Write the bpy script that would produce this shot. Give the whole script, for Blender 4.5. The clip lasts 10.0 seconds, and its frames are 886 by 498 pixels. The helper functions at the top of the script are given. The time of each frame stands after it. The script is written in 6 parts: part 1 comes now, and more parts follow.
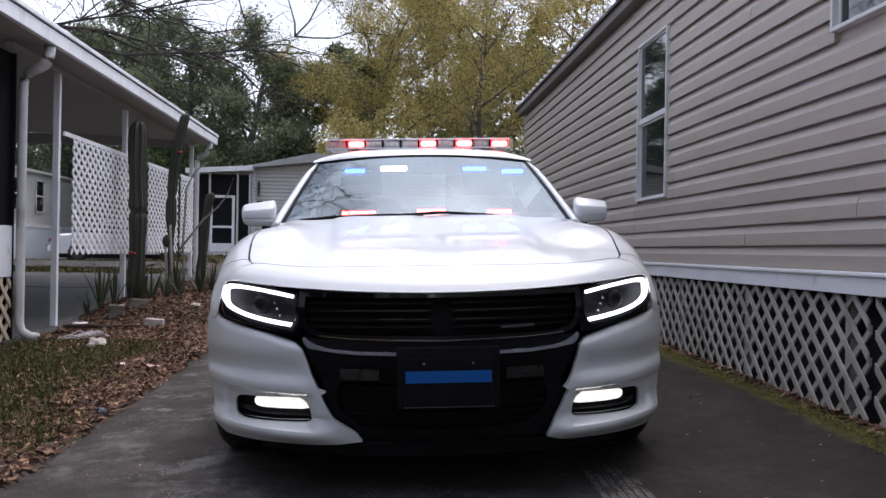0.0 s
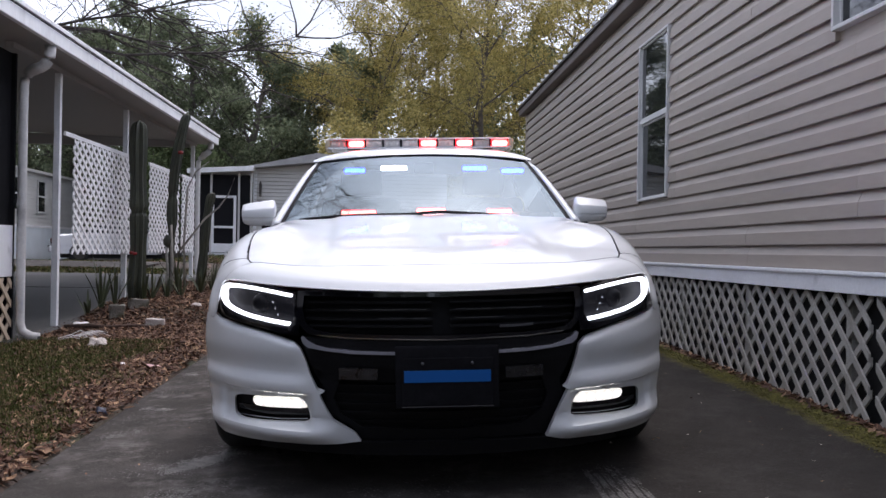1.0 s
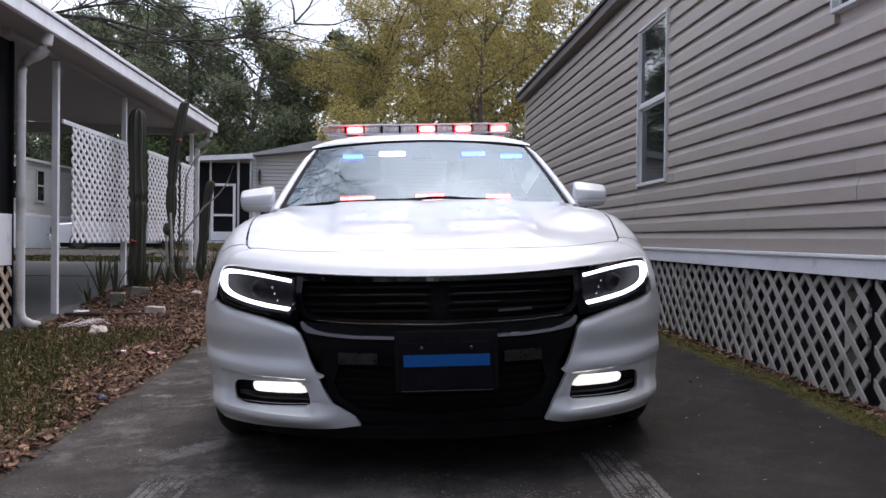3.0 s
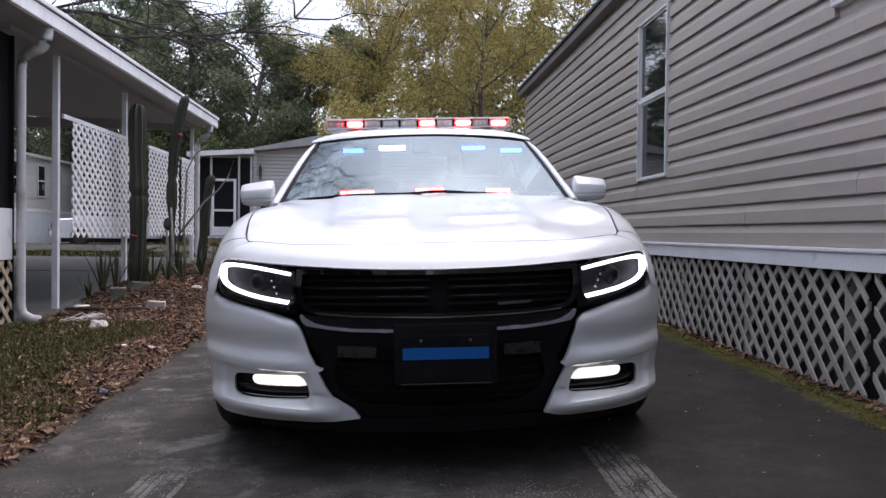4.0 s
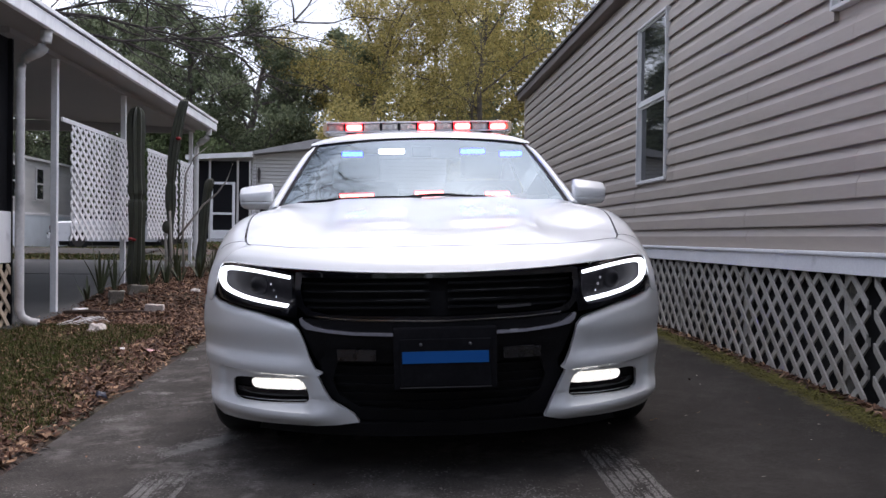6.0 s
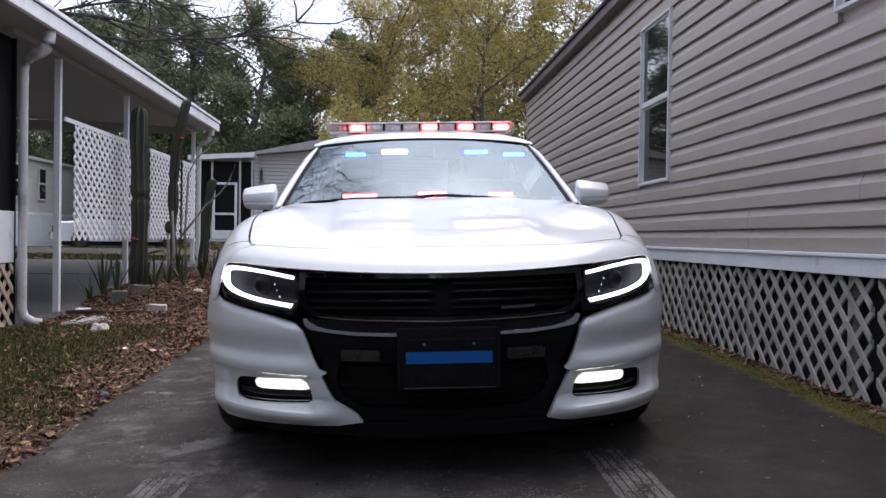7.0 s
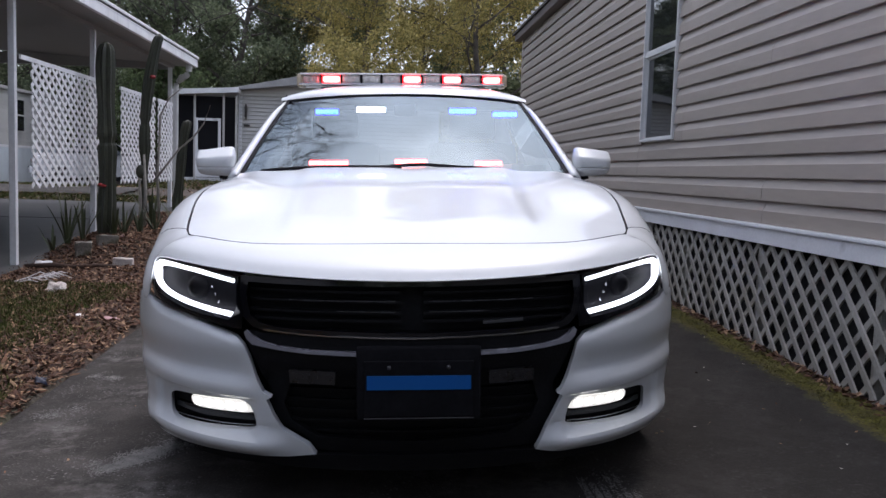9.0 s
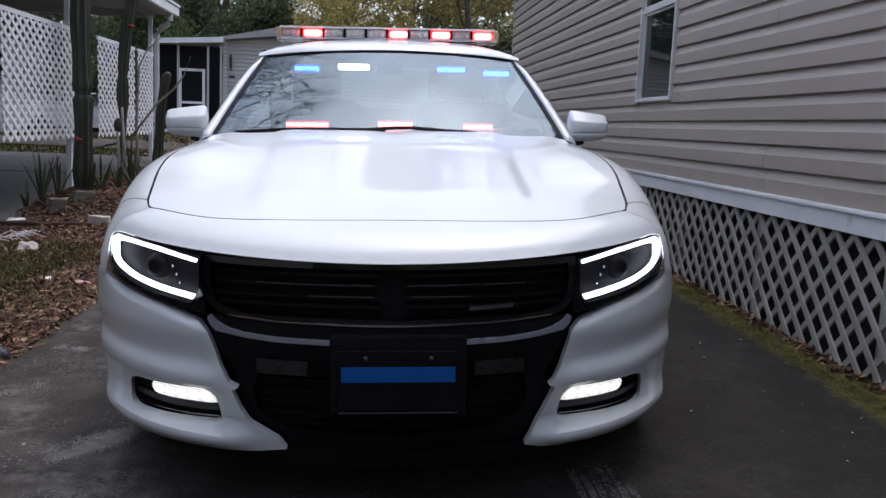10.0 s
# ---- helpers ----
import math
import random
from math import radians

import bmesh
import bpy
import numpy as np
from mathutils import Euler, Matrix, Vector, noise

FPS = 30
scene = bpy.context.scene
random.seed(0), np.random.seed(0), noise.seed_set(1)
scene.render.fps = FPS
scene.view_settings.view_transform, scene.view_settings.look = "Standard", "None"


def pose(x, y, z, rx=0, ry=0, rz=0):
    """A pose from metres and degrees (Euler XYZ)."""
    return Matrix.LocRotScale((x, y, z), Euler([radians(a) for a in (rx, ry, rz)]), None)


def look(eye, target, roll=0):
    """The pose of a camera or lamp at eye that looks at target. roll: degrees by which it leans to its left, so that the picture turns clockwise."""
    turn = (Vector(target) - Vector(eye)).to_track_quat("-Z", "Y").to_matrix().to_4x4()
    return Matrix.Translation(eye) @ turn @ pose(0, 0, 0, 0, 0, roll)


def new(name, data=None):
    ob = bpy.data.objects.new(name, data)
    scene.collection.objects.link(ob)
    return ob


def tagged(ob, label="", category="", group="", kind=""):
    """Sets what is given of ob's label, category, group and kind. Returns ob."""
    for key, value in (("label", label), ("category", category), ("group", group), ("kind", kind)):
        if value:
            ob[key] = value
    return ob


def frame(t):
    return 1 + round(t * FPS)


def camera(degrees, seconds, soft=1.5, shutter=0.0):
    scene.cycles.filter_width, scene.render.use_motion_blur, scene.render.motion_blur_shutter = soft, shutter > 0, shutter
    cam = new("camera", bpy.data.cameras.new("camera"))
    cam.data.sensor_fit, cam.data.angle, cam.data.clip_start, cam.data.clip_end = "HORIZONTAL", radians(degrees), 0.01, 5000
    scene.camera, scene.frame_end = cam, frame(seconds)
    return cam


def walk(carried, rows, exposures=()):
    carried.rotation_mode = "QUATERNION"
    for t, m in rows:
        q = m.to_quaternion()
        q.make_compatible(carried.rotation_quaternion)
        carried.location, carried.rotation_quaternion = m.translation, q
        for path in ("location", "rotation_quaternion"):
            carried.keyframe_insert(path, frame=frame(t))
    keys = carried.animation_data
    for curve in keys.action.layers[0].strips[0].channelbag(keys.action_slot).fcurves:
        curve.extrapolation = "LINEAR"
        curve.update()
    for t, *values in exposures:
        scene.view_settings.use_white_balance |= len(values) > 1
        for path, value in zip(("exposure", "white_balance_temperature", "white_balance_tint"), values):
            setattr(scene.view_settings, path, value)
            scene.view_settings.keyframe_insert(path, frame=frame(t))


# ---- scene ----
cam = camera(54.1, 10.0)
METRES, EYE, TILT, LEAN, TURN = 0.912, 0.869, -0.3, 0.0, -3.8
ROWS = [
    (0.0, 0.0, 0.0, 0.0, -0.01, 0.39, -0.98),
    (0.5, 0.0003, 0.0026, 0.0011, 0.15, 0.51, -1.1),
    (1.0, 0.0112, 0.0091, -0.0054, 0.11, 0.42, -0.99),
    (1.5, 0.0237, 0.0143, -0.0102, 0.02, 0.18, -0.58),
    (2.0, 0.0229, 0.0093, -0.0118, 0.01, -0.03, -0.68),
    (2.5, 0.0147, 0.0068, -0.0121, 0.06, -0.2, -0.69),
    (4.0, 0.0233, 0.0041, -0.0235, 0.17, -0.72, -0.68),
    (4.5, 0.0253, 0.0023, -0.0225, -0.02, -0.68, -0.86),
    (5.0, 0.0311, 0.0044, -0.0251, -0.06, -0.62, -0.68),
    (5.5, 0.0258, 0.009, -0.0235, 0.01, -0.55, -0.65),
    (7.0, 0.0106, 0.0097, -0.0255, 0.19, -0.44, -0.85),
    (7.5, 0.015, 0.1154, 0.039, 0.49, -2.96, -0.51),
    (8.0, 0.0538, 0.2471, 0.1263, 0.6, -5.28, -2.46),
    (8.5, 0.0543, 0.3752, 0.1767, 0.36, -5.94, -2.45),
    (9.0, 0.0684, 0.5807, 0.1799, -0.31, -4.75, -1.84),
    (9.5, 0.0751, 0.7352, 0.2056, -1.03, -6.98, -2.53),
    (10.0, 0.0829, 0.8322, 0.232, -0.99, -7.78, -2.52),
]
walk(cam, [(t, pose(0, 0, EYE, TILT, LEAN, TURN) @ pose(METRES * x, METRES * y, METRES * z, 90 + pitch, roll, yaw)) for t, x, y, z, yaw, pitch, roll in ROWS], exposures=((0.0, 1.10, 6350, 17), (2.0, 1.12, 6350, 17), (4.0, 1.17, 6350, 17), (7.0, 1.17, 6350, 17), (9.0, 0.95, 6200, 16), (10.0, 0.85, 6150, 15)))

# ---- world, sun, exposure ----
SUN_ELEV, SUN_ROT = radians(72), radians(30)
world = bpy.data.worlds.new("overcast_sky")
scene.world = world
world.use_nodes = True
wn, wl = world.node_tree.nodes, world.node_tree.links
sky = wn.new("ShaderNodeTexSky")
sky.sky_type = "NISHITA"
sky.sun_disc = False
sky.sun_elevation, sky.sun_rotation = SUN_ELEV, SUN_ROT
sky.air_density, sky.dust_density, sky.ozone_density = 1.0, 3.0, 1.0
veil = wn.new("ShaderNodeHueSaturation")          # thin even cloud takes the blue out
veil.inputs["Saturation"].default_value = 0.5
wl.new(sky.outputs[0], veil.inputs["Color"])
cloud, drift = wn.new("ShaderNodeTexNoise"), wn.new("ShaderNodeMapRange")   # uneven cloud cover
cloud.inputs["Scale"].default_value, cloud.inputs["Detail"].default_value = 3.2, 5.0
drift.inputs["From Min"].default_value, drift.inputs["From Max"].default_value = 0.35, 0.65
drift.inputs["To Min"].default_value, drift.inputs["To Max"].default_value = 0.72, 1.28
wl.new(wn.new("ShaderNodeTexCoord").outputs["Generated"], cloud.inputs["Vector"])
wl.new(cloud.outputs["Fac"], drift.inputs["Value"])
cover = wn.new("ShaderNodeVectorMath")
cover.operation = "SCALE"
wl.new(veil.outputs[0], cover.inputs[0]), wl.new(drift.outputs[0], cover.inputs["Scale"])
wl.new(cover.outputs[0], wn["Background"].inputs["Color"])
wn["Background"].inputs["Strength"].default_value = 0.15
sun = new("sun", bpy.data.lights.new("sun", "SUN"))
sun.data.energy, sun.data.angle, sun.data.color = 0.35, radians(75), (1.0, 0.98, 0.96)
sun.matrix_world = look((0, 0, 20), (0 + 20 * math.sin(SUN_ROT) * -1 / math.tan(SUN_ELEV), 20 * math.cos(SUN_ROT) * -1 / math.tan(SUN_ELEV), 0))


# ---- materials ----
def mat(name, base, rough=0.6, metal=0.0, var=0.15, scale=8.0, fine=80.0, bump=0.15, dist=0.004, coat=0.0, coat_rough=0.04, obj_rand=0.0, isl_rand=0.0, second=None, sec_scale=1.5, sec_lo=0.45, sec_hi=0.65, emit=None, strength=0.0, spec=0.5, stretch=(1, 1, 1), vary=0.08):
    """A surface with colour variation at two scales, fine relief, optional stains of a second colour and piece-to-piece variation."""
    m = bpy.data.materials.new(name)
    m.use_nodes = True
    n, l = m.node_tree.nodes, m.node_tree.links
    b = n["Principled BSDF"]
    b.inputs["Roughness"].default_value, b.inputs["Metallic"].default_value = rough, metal
    b.inputs["Specular IOR Level"].default_value = spec
    b.inputs["Coat Weight"].default_value, b.inputs["Coat Roughness"].default_value = coat, coat_rough
    if emit:
        b.inputs["Emission Color"].default_value = (*emit, 1)
        b.inputs["Emission Strength"].default_value = strength
    if var == 0 and bump == 0 and not second:
        b.inputs["Base Color"].default_value = (*base, 1)
        return m
    tc = n.new("ShaderNodeTexCoord")
    mp = n.new("ShaderNodeMapping")
    mp.inputs["Scale"].default_value = stretch
    l.new(tc.outputs["Object"], mp.inputs[0])

    def tex(sc, detail=5.0):
        t = n.new("ShaderNodeTexNoise")
        t.inputs["Scale"].default_value, t.inputs["Detail"].default_value = sc, detail
        l.new(mp.outputs[0], t.inputs["Vector"])
        return t.outputs["Fac"]

    def ramp(src, lo, hi, a, c):
        r = n.new("ShaderNodeMapRange")
        r.inputs["From Min"].default_value, r.inputs["From Max"].default_value = lo, hi
        r.inputs["To Min"].default_value, r.inputs["To Max"].default_value = a, c
        l.new(src, r.inputs["Value"])
        return r.outputs[0]

    def mul(a, c):
        x = n.new("ShaderNodeMath")
        x.operation = "MULTIPLY"
        l.new(a, x.inputs[0]), l.new(c, x.inputs[1])
        return x.outputs[0]

    big, small = tex(scale), tex(fine, 3.0)
    f = mul(ramp(big, 0.3, 0.7, 1 - var, 1 + var), ramp(small, 0.3, 0.7, 1 - var * 0.7, 1 + var * 0.7))
    if obj_rand:
        oi = n.new("ShaderNodeObjectInfo")
        f = mul(f, ramp(oi.outputs["Random"], 0, 1, 1 - obj_rand, 1 + obj_rand))
    if isl_rand:
        ge = n.new("ShaderNodeNewGeometry")
        f = mul(f, ramp(ge.outputs["Random Per Island"], 0, 1, 1 - isl_rand, 1 + isl_rand))
    colour = n.new("ShaderNodeRGB").outputs[0]
    colour.default_value = (*base, 1)
    if second:
        mx = n.new("ShaderNodeMix")
        mx.data_type = "RGBA"
        mx.inputs[6].default_value, mx.inputs[7].default_value = (*base, 1), (*second, 1)
        if isl_rand:
            l.new(ramp(ge.outputs["Random Per Island"], sec_lo, sec_hi, 0, 1), mx.inputs[0])
        else:
            l.new(ramp(tex(sec_scale, 8.0), sec_lo, sec_hi, 0, 1), mx.inputs[0])
        colour = mx.outputs[2]
    vm = n.new("ShaderNodeVectorMath")
    vm.operation = "SCALE"
    l.new(colour, vm.inputs[0]), l.new(f, vm.inputs["Scale"])
    l.new(vm.outputs[0], b.inputs["Base Color"])
    l.new(ramp(big, 0.3, 0.7, max(0.02, rough - vary), min(1, rough + vary)), b.inputs["Roughness"])
    if bump:
        bp = n.new("ShaderNodeBump")
        bp.inputs["Strength"].default_value, bp.inputs["Distance"].default_value = bump, dist
        l.new(small, bp.inputs["Height"])
        l.new(bp.outputs[0], b.inputs["Normal"])
    return m


def clear_glass(name, tint, gloss=0.03, ior=1.5, shine=(0.8, 0.8, 0.8)):
    """A pane: see-through with a mirror gloss that grows at grazing angles."""
    m = bpy.data.materials.new(name)
    m.use_nodes = True
    n, l = m.node_tree.nodes, m.node_tree.links
    n.remove(n["Principled BSDF"])
    tr, gl, mx, fr = n.new("ShaderNodeBsdfTransparent"), n.new("ShaderNodeBsdfGlossy"), n.new("ShaderNodeMixShader"), n.new("ShaderNodeFresnel")
    tr.inputs[0].default_value = (*tint, 1)
    gl.inputs["Roughness"].default_value = gloss
    gl.inputs[0].default_value = (*shine, 1)
    fr.inputs["IOR"].default_value = ior
    l.new(fr.outputs[0], mx.inputs[0]), l.new(tr.outputs[0], mx.inputs[1]), l.new(gl.outputs[0], mx.inputs[2])
    l.new(mx.outputs[0], n["Material Output"].inputs["Surface"])
    return m


def leafy(name, dark, light):
    """Leaves: matt colour that differs leaf by leaf, letting part of the light through."""
    m = bpy.data.materials.new(name)
    m.use_nodes = True
    n, l = m.node_tree.nodes, m.node_tree.links
    n.remove(n["Principled BSDF"])
    ge, mx, df, tr, ms = n.new("ShaderNodeNewGeometry"), n.new("ShaderNodeMix"), n.new("ShaderNodeBsdfDiffuse"), n.new("ShaderNodeBsdfTranslucent"), n.new("ShaderNodeMixShader")
    mx.data_type = "RGBA"
    mx.inputs[6].default_value, mx.inputs[7].default_value = (*dark, 1), (*light, 1)
    l.new(ge.outputs["Random Per Island"], mx.inputs[0])
    l.new(mx.outputs[2], df.inputs[0]), l.new(mx.outputs[2], tr.inputs[0])
    ms.inputs[0].default_value = 0.4
    l.new(df.outputs[0], ms.inputs[1]), l.new(tr.outputs[0], ms.inputs[2])
    l.new(ms.outputs[0], n["Material Output"].inputs["Surface"])
    return m


def worn_driveway(name):
    """Old dark paving: blotches, washed-out pale patches, and fine pale grit."""
    m = mat(name, (0.050, 0.0455, 0.0415), 0.88, spec=0.12, var=0.34, scale=7, fine=150, bump=0.7, dist=0.006, second=(0.100, 0.093, 0.086), sec_scale=3.2, sec_lo=0.46, sec_hi=0.80)
    n, l = m.node_tree.nodes, m.node_tree.links
    b = n["Principled BSDF"]
    src = b.inputs["Base Color"].links[0].from_socket
    tc = next(x for x in n if x.type == "TEX_COORD")

    def fac(scale, detail, lo, hi, rough=0.6):
        t, r = n.new("ShaderNodeTexNoise"), n.new("ShaderNodeMapRange")
        t.inputs["Scale"].default_value, t.inputs["Detail"].default_value, t.inputs["Roughness"].default_value = scale, detail, rough
        r.inputs["From Min"].default_value, r.inputs["From Max"].default_value = lo, hi
        l.new(tc.outputs["Object"], t.inputs["Vector"]), l.new(t.outputs["Fac"], r.inputs["Value"])
        return r.outputs[0]

    def blend(f, colour, strength, socket):
        mx, mu = n.new("ShaderNodeMix"), n.new("ShaderNodeMath")
        mx.data_type, mu.operation = "RGBA", "MULTIPLY"
        mu.inputs[1].default_value = strength
        l.new(f, mu.inputs[0]), l.new(mu.outputs[0], mx.inputs[0]), l.new(socket, mx.inputs[6])
        mx.inputs[7].default_value = (*colour, 1)
        return mx.outputs[2]

    def both(f, g):
        mu = n.new("ShaderNodeMath")
        mu.operation = "MULTIPLY"
        l.new(f, mu.inputs[0]), l.new(g, mu.inputs[1])
        return mu.outputs[0]

    src = blend(both(fac(1.7, 10, 0.50, 0.62, 0.7), fac(14, 6, 0.42, 0.62, 0.7)), (0.19, 0.18, 0.168), 0.8, src)
    src = blend(both(fac(75, 2, 0.60, 0.68), fac(2.5, 3, 0.42, 0.6)), (0.22, 0.21, 0.20), 0.9, src)
    src = blend(fac(140, 2, 0.66, 0.74), (0.12, 0.115, 0.11), 0.8, src)
    # darker brown tone on the half beside the home, its edge broken by noise
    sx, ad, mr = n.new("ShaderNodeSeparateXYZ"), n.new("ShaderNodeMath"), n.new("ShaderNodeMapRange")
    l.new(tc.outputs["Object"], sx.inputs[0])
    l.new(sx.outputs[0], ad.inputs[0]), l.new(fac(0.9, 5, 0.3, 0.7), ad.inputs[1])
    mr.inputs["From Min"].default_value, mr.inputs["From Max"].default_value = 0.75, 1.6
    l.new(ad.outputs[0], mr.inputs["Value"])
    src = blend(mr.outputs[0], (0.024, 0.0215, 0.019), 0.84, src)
    # mottling and fine grit that shows on the darker half too
    src = blend(fac(4.5, 9, 0.48, 0.66, 0.7), (0.050, 0.0455, 0.041), 0.5, src)
    src = blend(both(fac(60, 3, 0.56, 0.66, 0.7), fac(3.1, 4, 0.40, 0.62)), (0.080, 0.075, 0.070), 0.65, src)
    # fuzzy moss creeping out from the foot of the skirting
    wv, mp, mn, m1 = n.new("ShaderNodeMath"), n.new("ShaderNodeMapRange"), n.new("ShaderNodeMath"), n.new("ShaderNodeMath")
    m1.operation = "MULTIPLY"
    m1.inputs[1].default_value = 0.16
    l.new(fac(4.5, 9, 0.25, 0.75, 0.75), m1.inputs[0])
    l.new(sx.outputs[0], wv.inputs[0]), l.new(m1.outputs[0], wv.inputs[1])
    mp.inputs["From Min"].default_value, mp.inputs["From Max"].default_value = 2.065, 2.17
    l.new(wv.outputs[0], mp.inputs["Value"])
    src = blend(both(mp.outputs[0], fac(45, 6, 0.34, 0.55, 0.7)), (0.165, 0.150, 0.034), 0.92, src)
    l.new(src, b.inputs["Base Color"])
    return m


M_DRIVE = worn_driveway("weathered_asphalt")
M_DUST = mat("pale_tread_dust", (0.175, 0.169, 0.160), 0.9, var=0.3, scale=30, fine=160, bump=0.3)
M_SOIL = mat("leafy_soil", (0.06, 0.042, 0.031), 0.95, var=0.35, scale=3, fine=60, bump=0.8, dist=0.02, second=(0.04, 0.048, 0.024), sec_scale=0.6, sec_lo=0.5, sec_hi=0.6)
M_LEAF_DRY = mat("dry_leaf", (0.092, 0.042, 0.023), 0.85, var=0.2, scale=20, fine=200, bump=0.2, isl_rand=0.55, second=(0.27, 0.175, 0.102), sec_lo=0.66, sec_hi=1.02)
M_GRASS = mat("sparse_grass", (0.062, 0.078, 0.020), 0.9, spec=0.1, var=0.2, scale=5, fine=90, bump=0, isl_rand=0.4, second=(0.13, 0.11, 0.055), sec_lo=0.6, sec_hi=0.9)
M_MOSS = mat("moss", (0.165, 0.150, 0.032), 0.95, var=0.35, scale=12, fine=150, bump=0.5, dist=0.01, isl_rand=0.4, second=(0.06, 0.056, 0.02), sec_lo=0.5, sec_hi=1.0, sec_scale=6)
M_SIDING = mat("taupe_vinyl_siding", (0.368, 0.321, 0.276), 0.48, var=0.05, scale=2, fine=50, bump=0.12, dist=0.002, obj_rand=0.035, stretch=(1, 0.15, 1))
M_TRIMW = mat("white_painted_trim", (0.78, 0.785, 0.80), 0.5, var=0.06, scale=3, fine=60, bump=0.08, second=(0.5, 0.5, 0.5), sec_scale=5, sec_lo=0.62, sec_hi=0.8)
M_LATT_G = mat("weathered_lattice", (0.35, 0.335, 0.30), 0.8, var=0.16, scale=6, fine=70, bump=0.3, obj_rand=0.1, second=(0.26, 0.24, 0.195), sec_scale=4, sec_lo=0.52, sec_hi=0.75)
M_LATT_W = mat("white_lattice", (0.90, 0.895, 0.89), 0.6, var=0.06, scale=6, fine=70, bump=0.15, obj_rand=0.05)
M_LATT_T = mat("tan_lattice", (0.52, 0.42, 0.31), 0.7, var=0.12, scale=6, fine=70, bump=0.25, obj_rand=0.08)
# near-black: painted shade for hollows, and the colour of black parts
M_DARK = mat("shade_and_black", (0.012, 0.012, 0.013), 0.9, var=0.2, scale=5, fine=40, bump=0.1)
M_SCREEN = mat("dark_insect_screen", (0.012, 0.012, 0.0135), 0.85, spec=0.08, var=0.25, scale=1.5, fine=300, bump=0.3)
M_ALU = mat("white_aluminium", (0.80, 0.80, 0.805), 0.4, var=0.07, scale=4, fine=40, bump=0.06, second=(0.42, 0.42, 0.43), sec_scale=3, sec_lo=0.6, sec_hi=0.8)
M_GUTTER = mat("streaked_white_gutter", (0.88, 0.88, 0.885), 0.45, var=0.07, scale=4, fine=40, bump=0.06, second=(0.52, 0.52, 0.52), sec_scale=5, sec_lo=0.58, sec_hi=0.82, stretch=(1, 1.2, 0.25))
M_PIPE = mat("dull_painted_pipe", (0.56, 0.55, 0.535), 0.45, var=0.1, scale=5, fine=50, bump=0.05, second=(0.34, 0.33, 0.32), sec_scale=4, sec_lo=0.58, sec_hi=0.8)
M_CEIL = mat("carport_pan", (0.35, 0.335, 0.32), 0.6, var=0.08, scale=1.5, fine=50, bump=0.06)
M_CONC = mat("old_concrete", (0.074, 0.072, 0.069), 0.9, var=0.18, scale=1.2, fine=60, bump=0.35, second=(0.055, 0.055, 0.053), sec_scale=0.8)
M_BLOCK = mat("concrete_block", (0.19, 0.175, 0.15), 0.95, var=0.3, scale=8, fine=70, bump=0.7, dist=0.01, second=(0.10, 0.092, 0.06), sec_scale=9, sec_lo=0.45, sec_hi=0.6)
M_STONE = mat("pale_stone", (0.52, 0.47, 0.43), 0.9, var=0.2, scale=14, fine=90, bump=0.6, dist=0.01)
M_ROOF = mat("dark_metal_roof", (0.05, 0.043, 0.038), 0.6, var=0.15, scale=3, fine=40, bump=0.2)
M_FASCIA = mat("brown_fascia", (0.15, 0.125, 0.113), 0.6, var=0.12, scale=3, fine=40, bump=0.1)
M_SHINGLE = mat("grey_shed_roof", (0.36, 0.355, 0.35), 0.8, var=0.15, scale=3, fine=50, bump=0.4)
M_WINFR = mat("white_vinyl_frame", (0.62, 0.62, 0.61), 0.45, var=0.05, scale=5, fine=60, bump=0.05)
M_PANE = mat("window_glass", (0.012, 0.014, 0.016), 0.03, var=0, bump=0, spec=0.9)
M_CACTUS = mat("cactus_skin", (0.029, 0.032, 0.018), 0.6, var=0.3, scale=9, fine=70, bump=0.3, second=(0.05, 0.045, 0.03), sec_scale=3, sec_lo=0.55, sec_hi=0.8)
M_AGAVE = mat("spiky_leaf", (0.046, 0.058, 0.022), 0.6, var=0.25, scale=12, fine=60, bump=0.15, isl_rand=0.3, second=(0.22, 0.20, 0.07), sec_lo=0.55, sec_hi=1.0)
M_BARK = mat("grey_bark", (0.115, 0.10, 0.088), 0.95, var=0.35, scale=4, fine=50, bump=0.9, dist=0.02)
M_DARKBARK = mat("dark_limb_bark", (0.06, 0.052, 0.047), 0.95, var=0.35, scale=4, fine=50, bump=0.8, dist=0.02)
M_ROT = mat("rotting_wood", (0.055, 0.032, 0.022), 0.95, var=0.35, scale=8, fine=60, bump=0.9, dist=0.01)
M_DEADWOOD = mat("dead_branch", (0.27, 0.25, 0.22), 0.9, var=0.2, scale=10, fine=70, bump=0.4)
M_OAK = leafy("dark_oak_leaf", (0.096, 0.117, 0.070), (0.27, 0.31, 0.195))
M_YELLOW = leafy("olive_spring_leaf", (0.20, 0.182, 0.068), (0.58, 0.49, 0.20))
M_SIDE3 = mat("dull_grey_siding", (0.46, 0.46, 0.445), 0.6, var=0.06, scale=2, fine=40, bump=0.1, obj_rand=0.04)
M_GREENB = leafy("bush_leaf", (0.055, 0.075, 0.038), (0.13, 0.165, 0.08))
M_SCRAP = mat("pink_scrap", (0.55, 0.34, 0.33), 0.7, var=0.15, scale=30, fine=90, bump=0.3)
M_INKBLUE = mat("blue_black_scrap", (0.02, 0.024, 0.045), 0.4, var=0.3, scale=30, fine=90, bump=0.3)
M_SIDE2 = mat("grey_siding", (0.52, 0.505, 0.48), 0.6, var=0.05, scale=2, fine=40, bump=0.1, obj_rand=0.04)
M_SKIRT2 = mat("pale_skirting", (0.62, 0.68, 0.72), 0.6, var=0.08, scale=2, fine=40, bump=0.1)
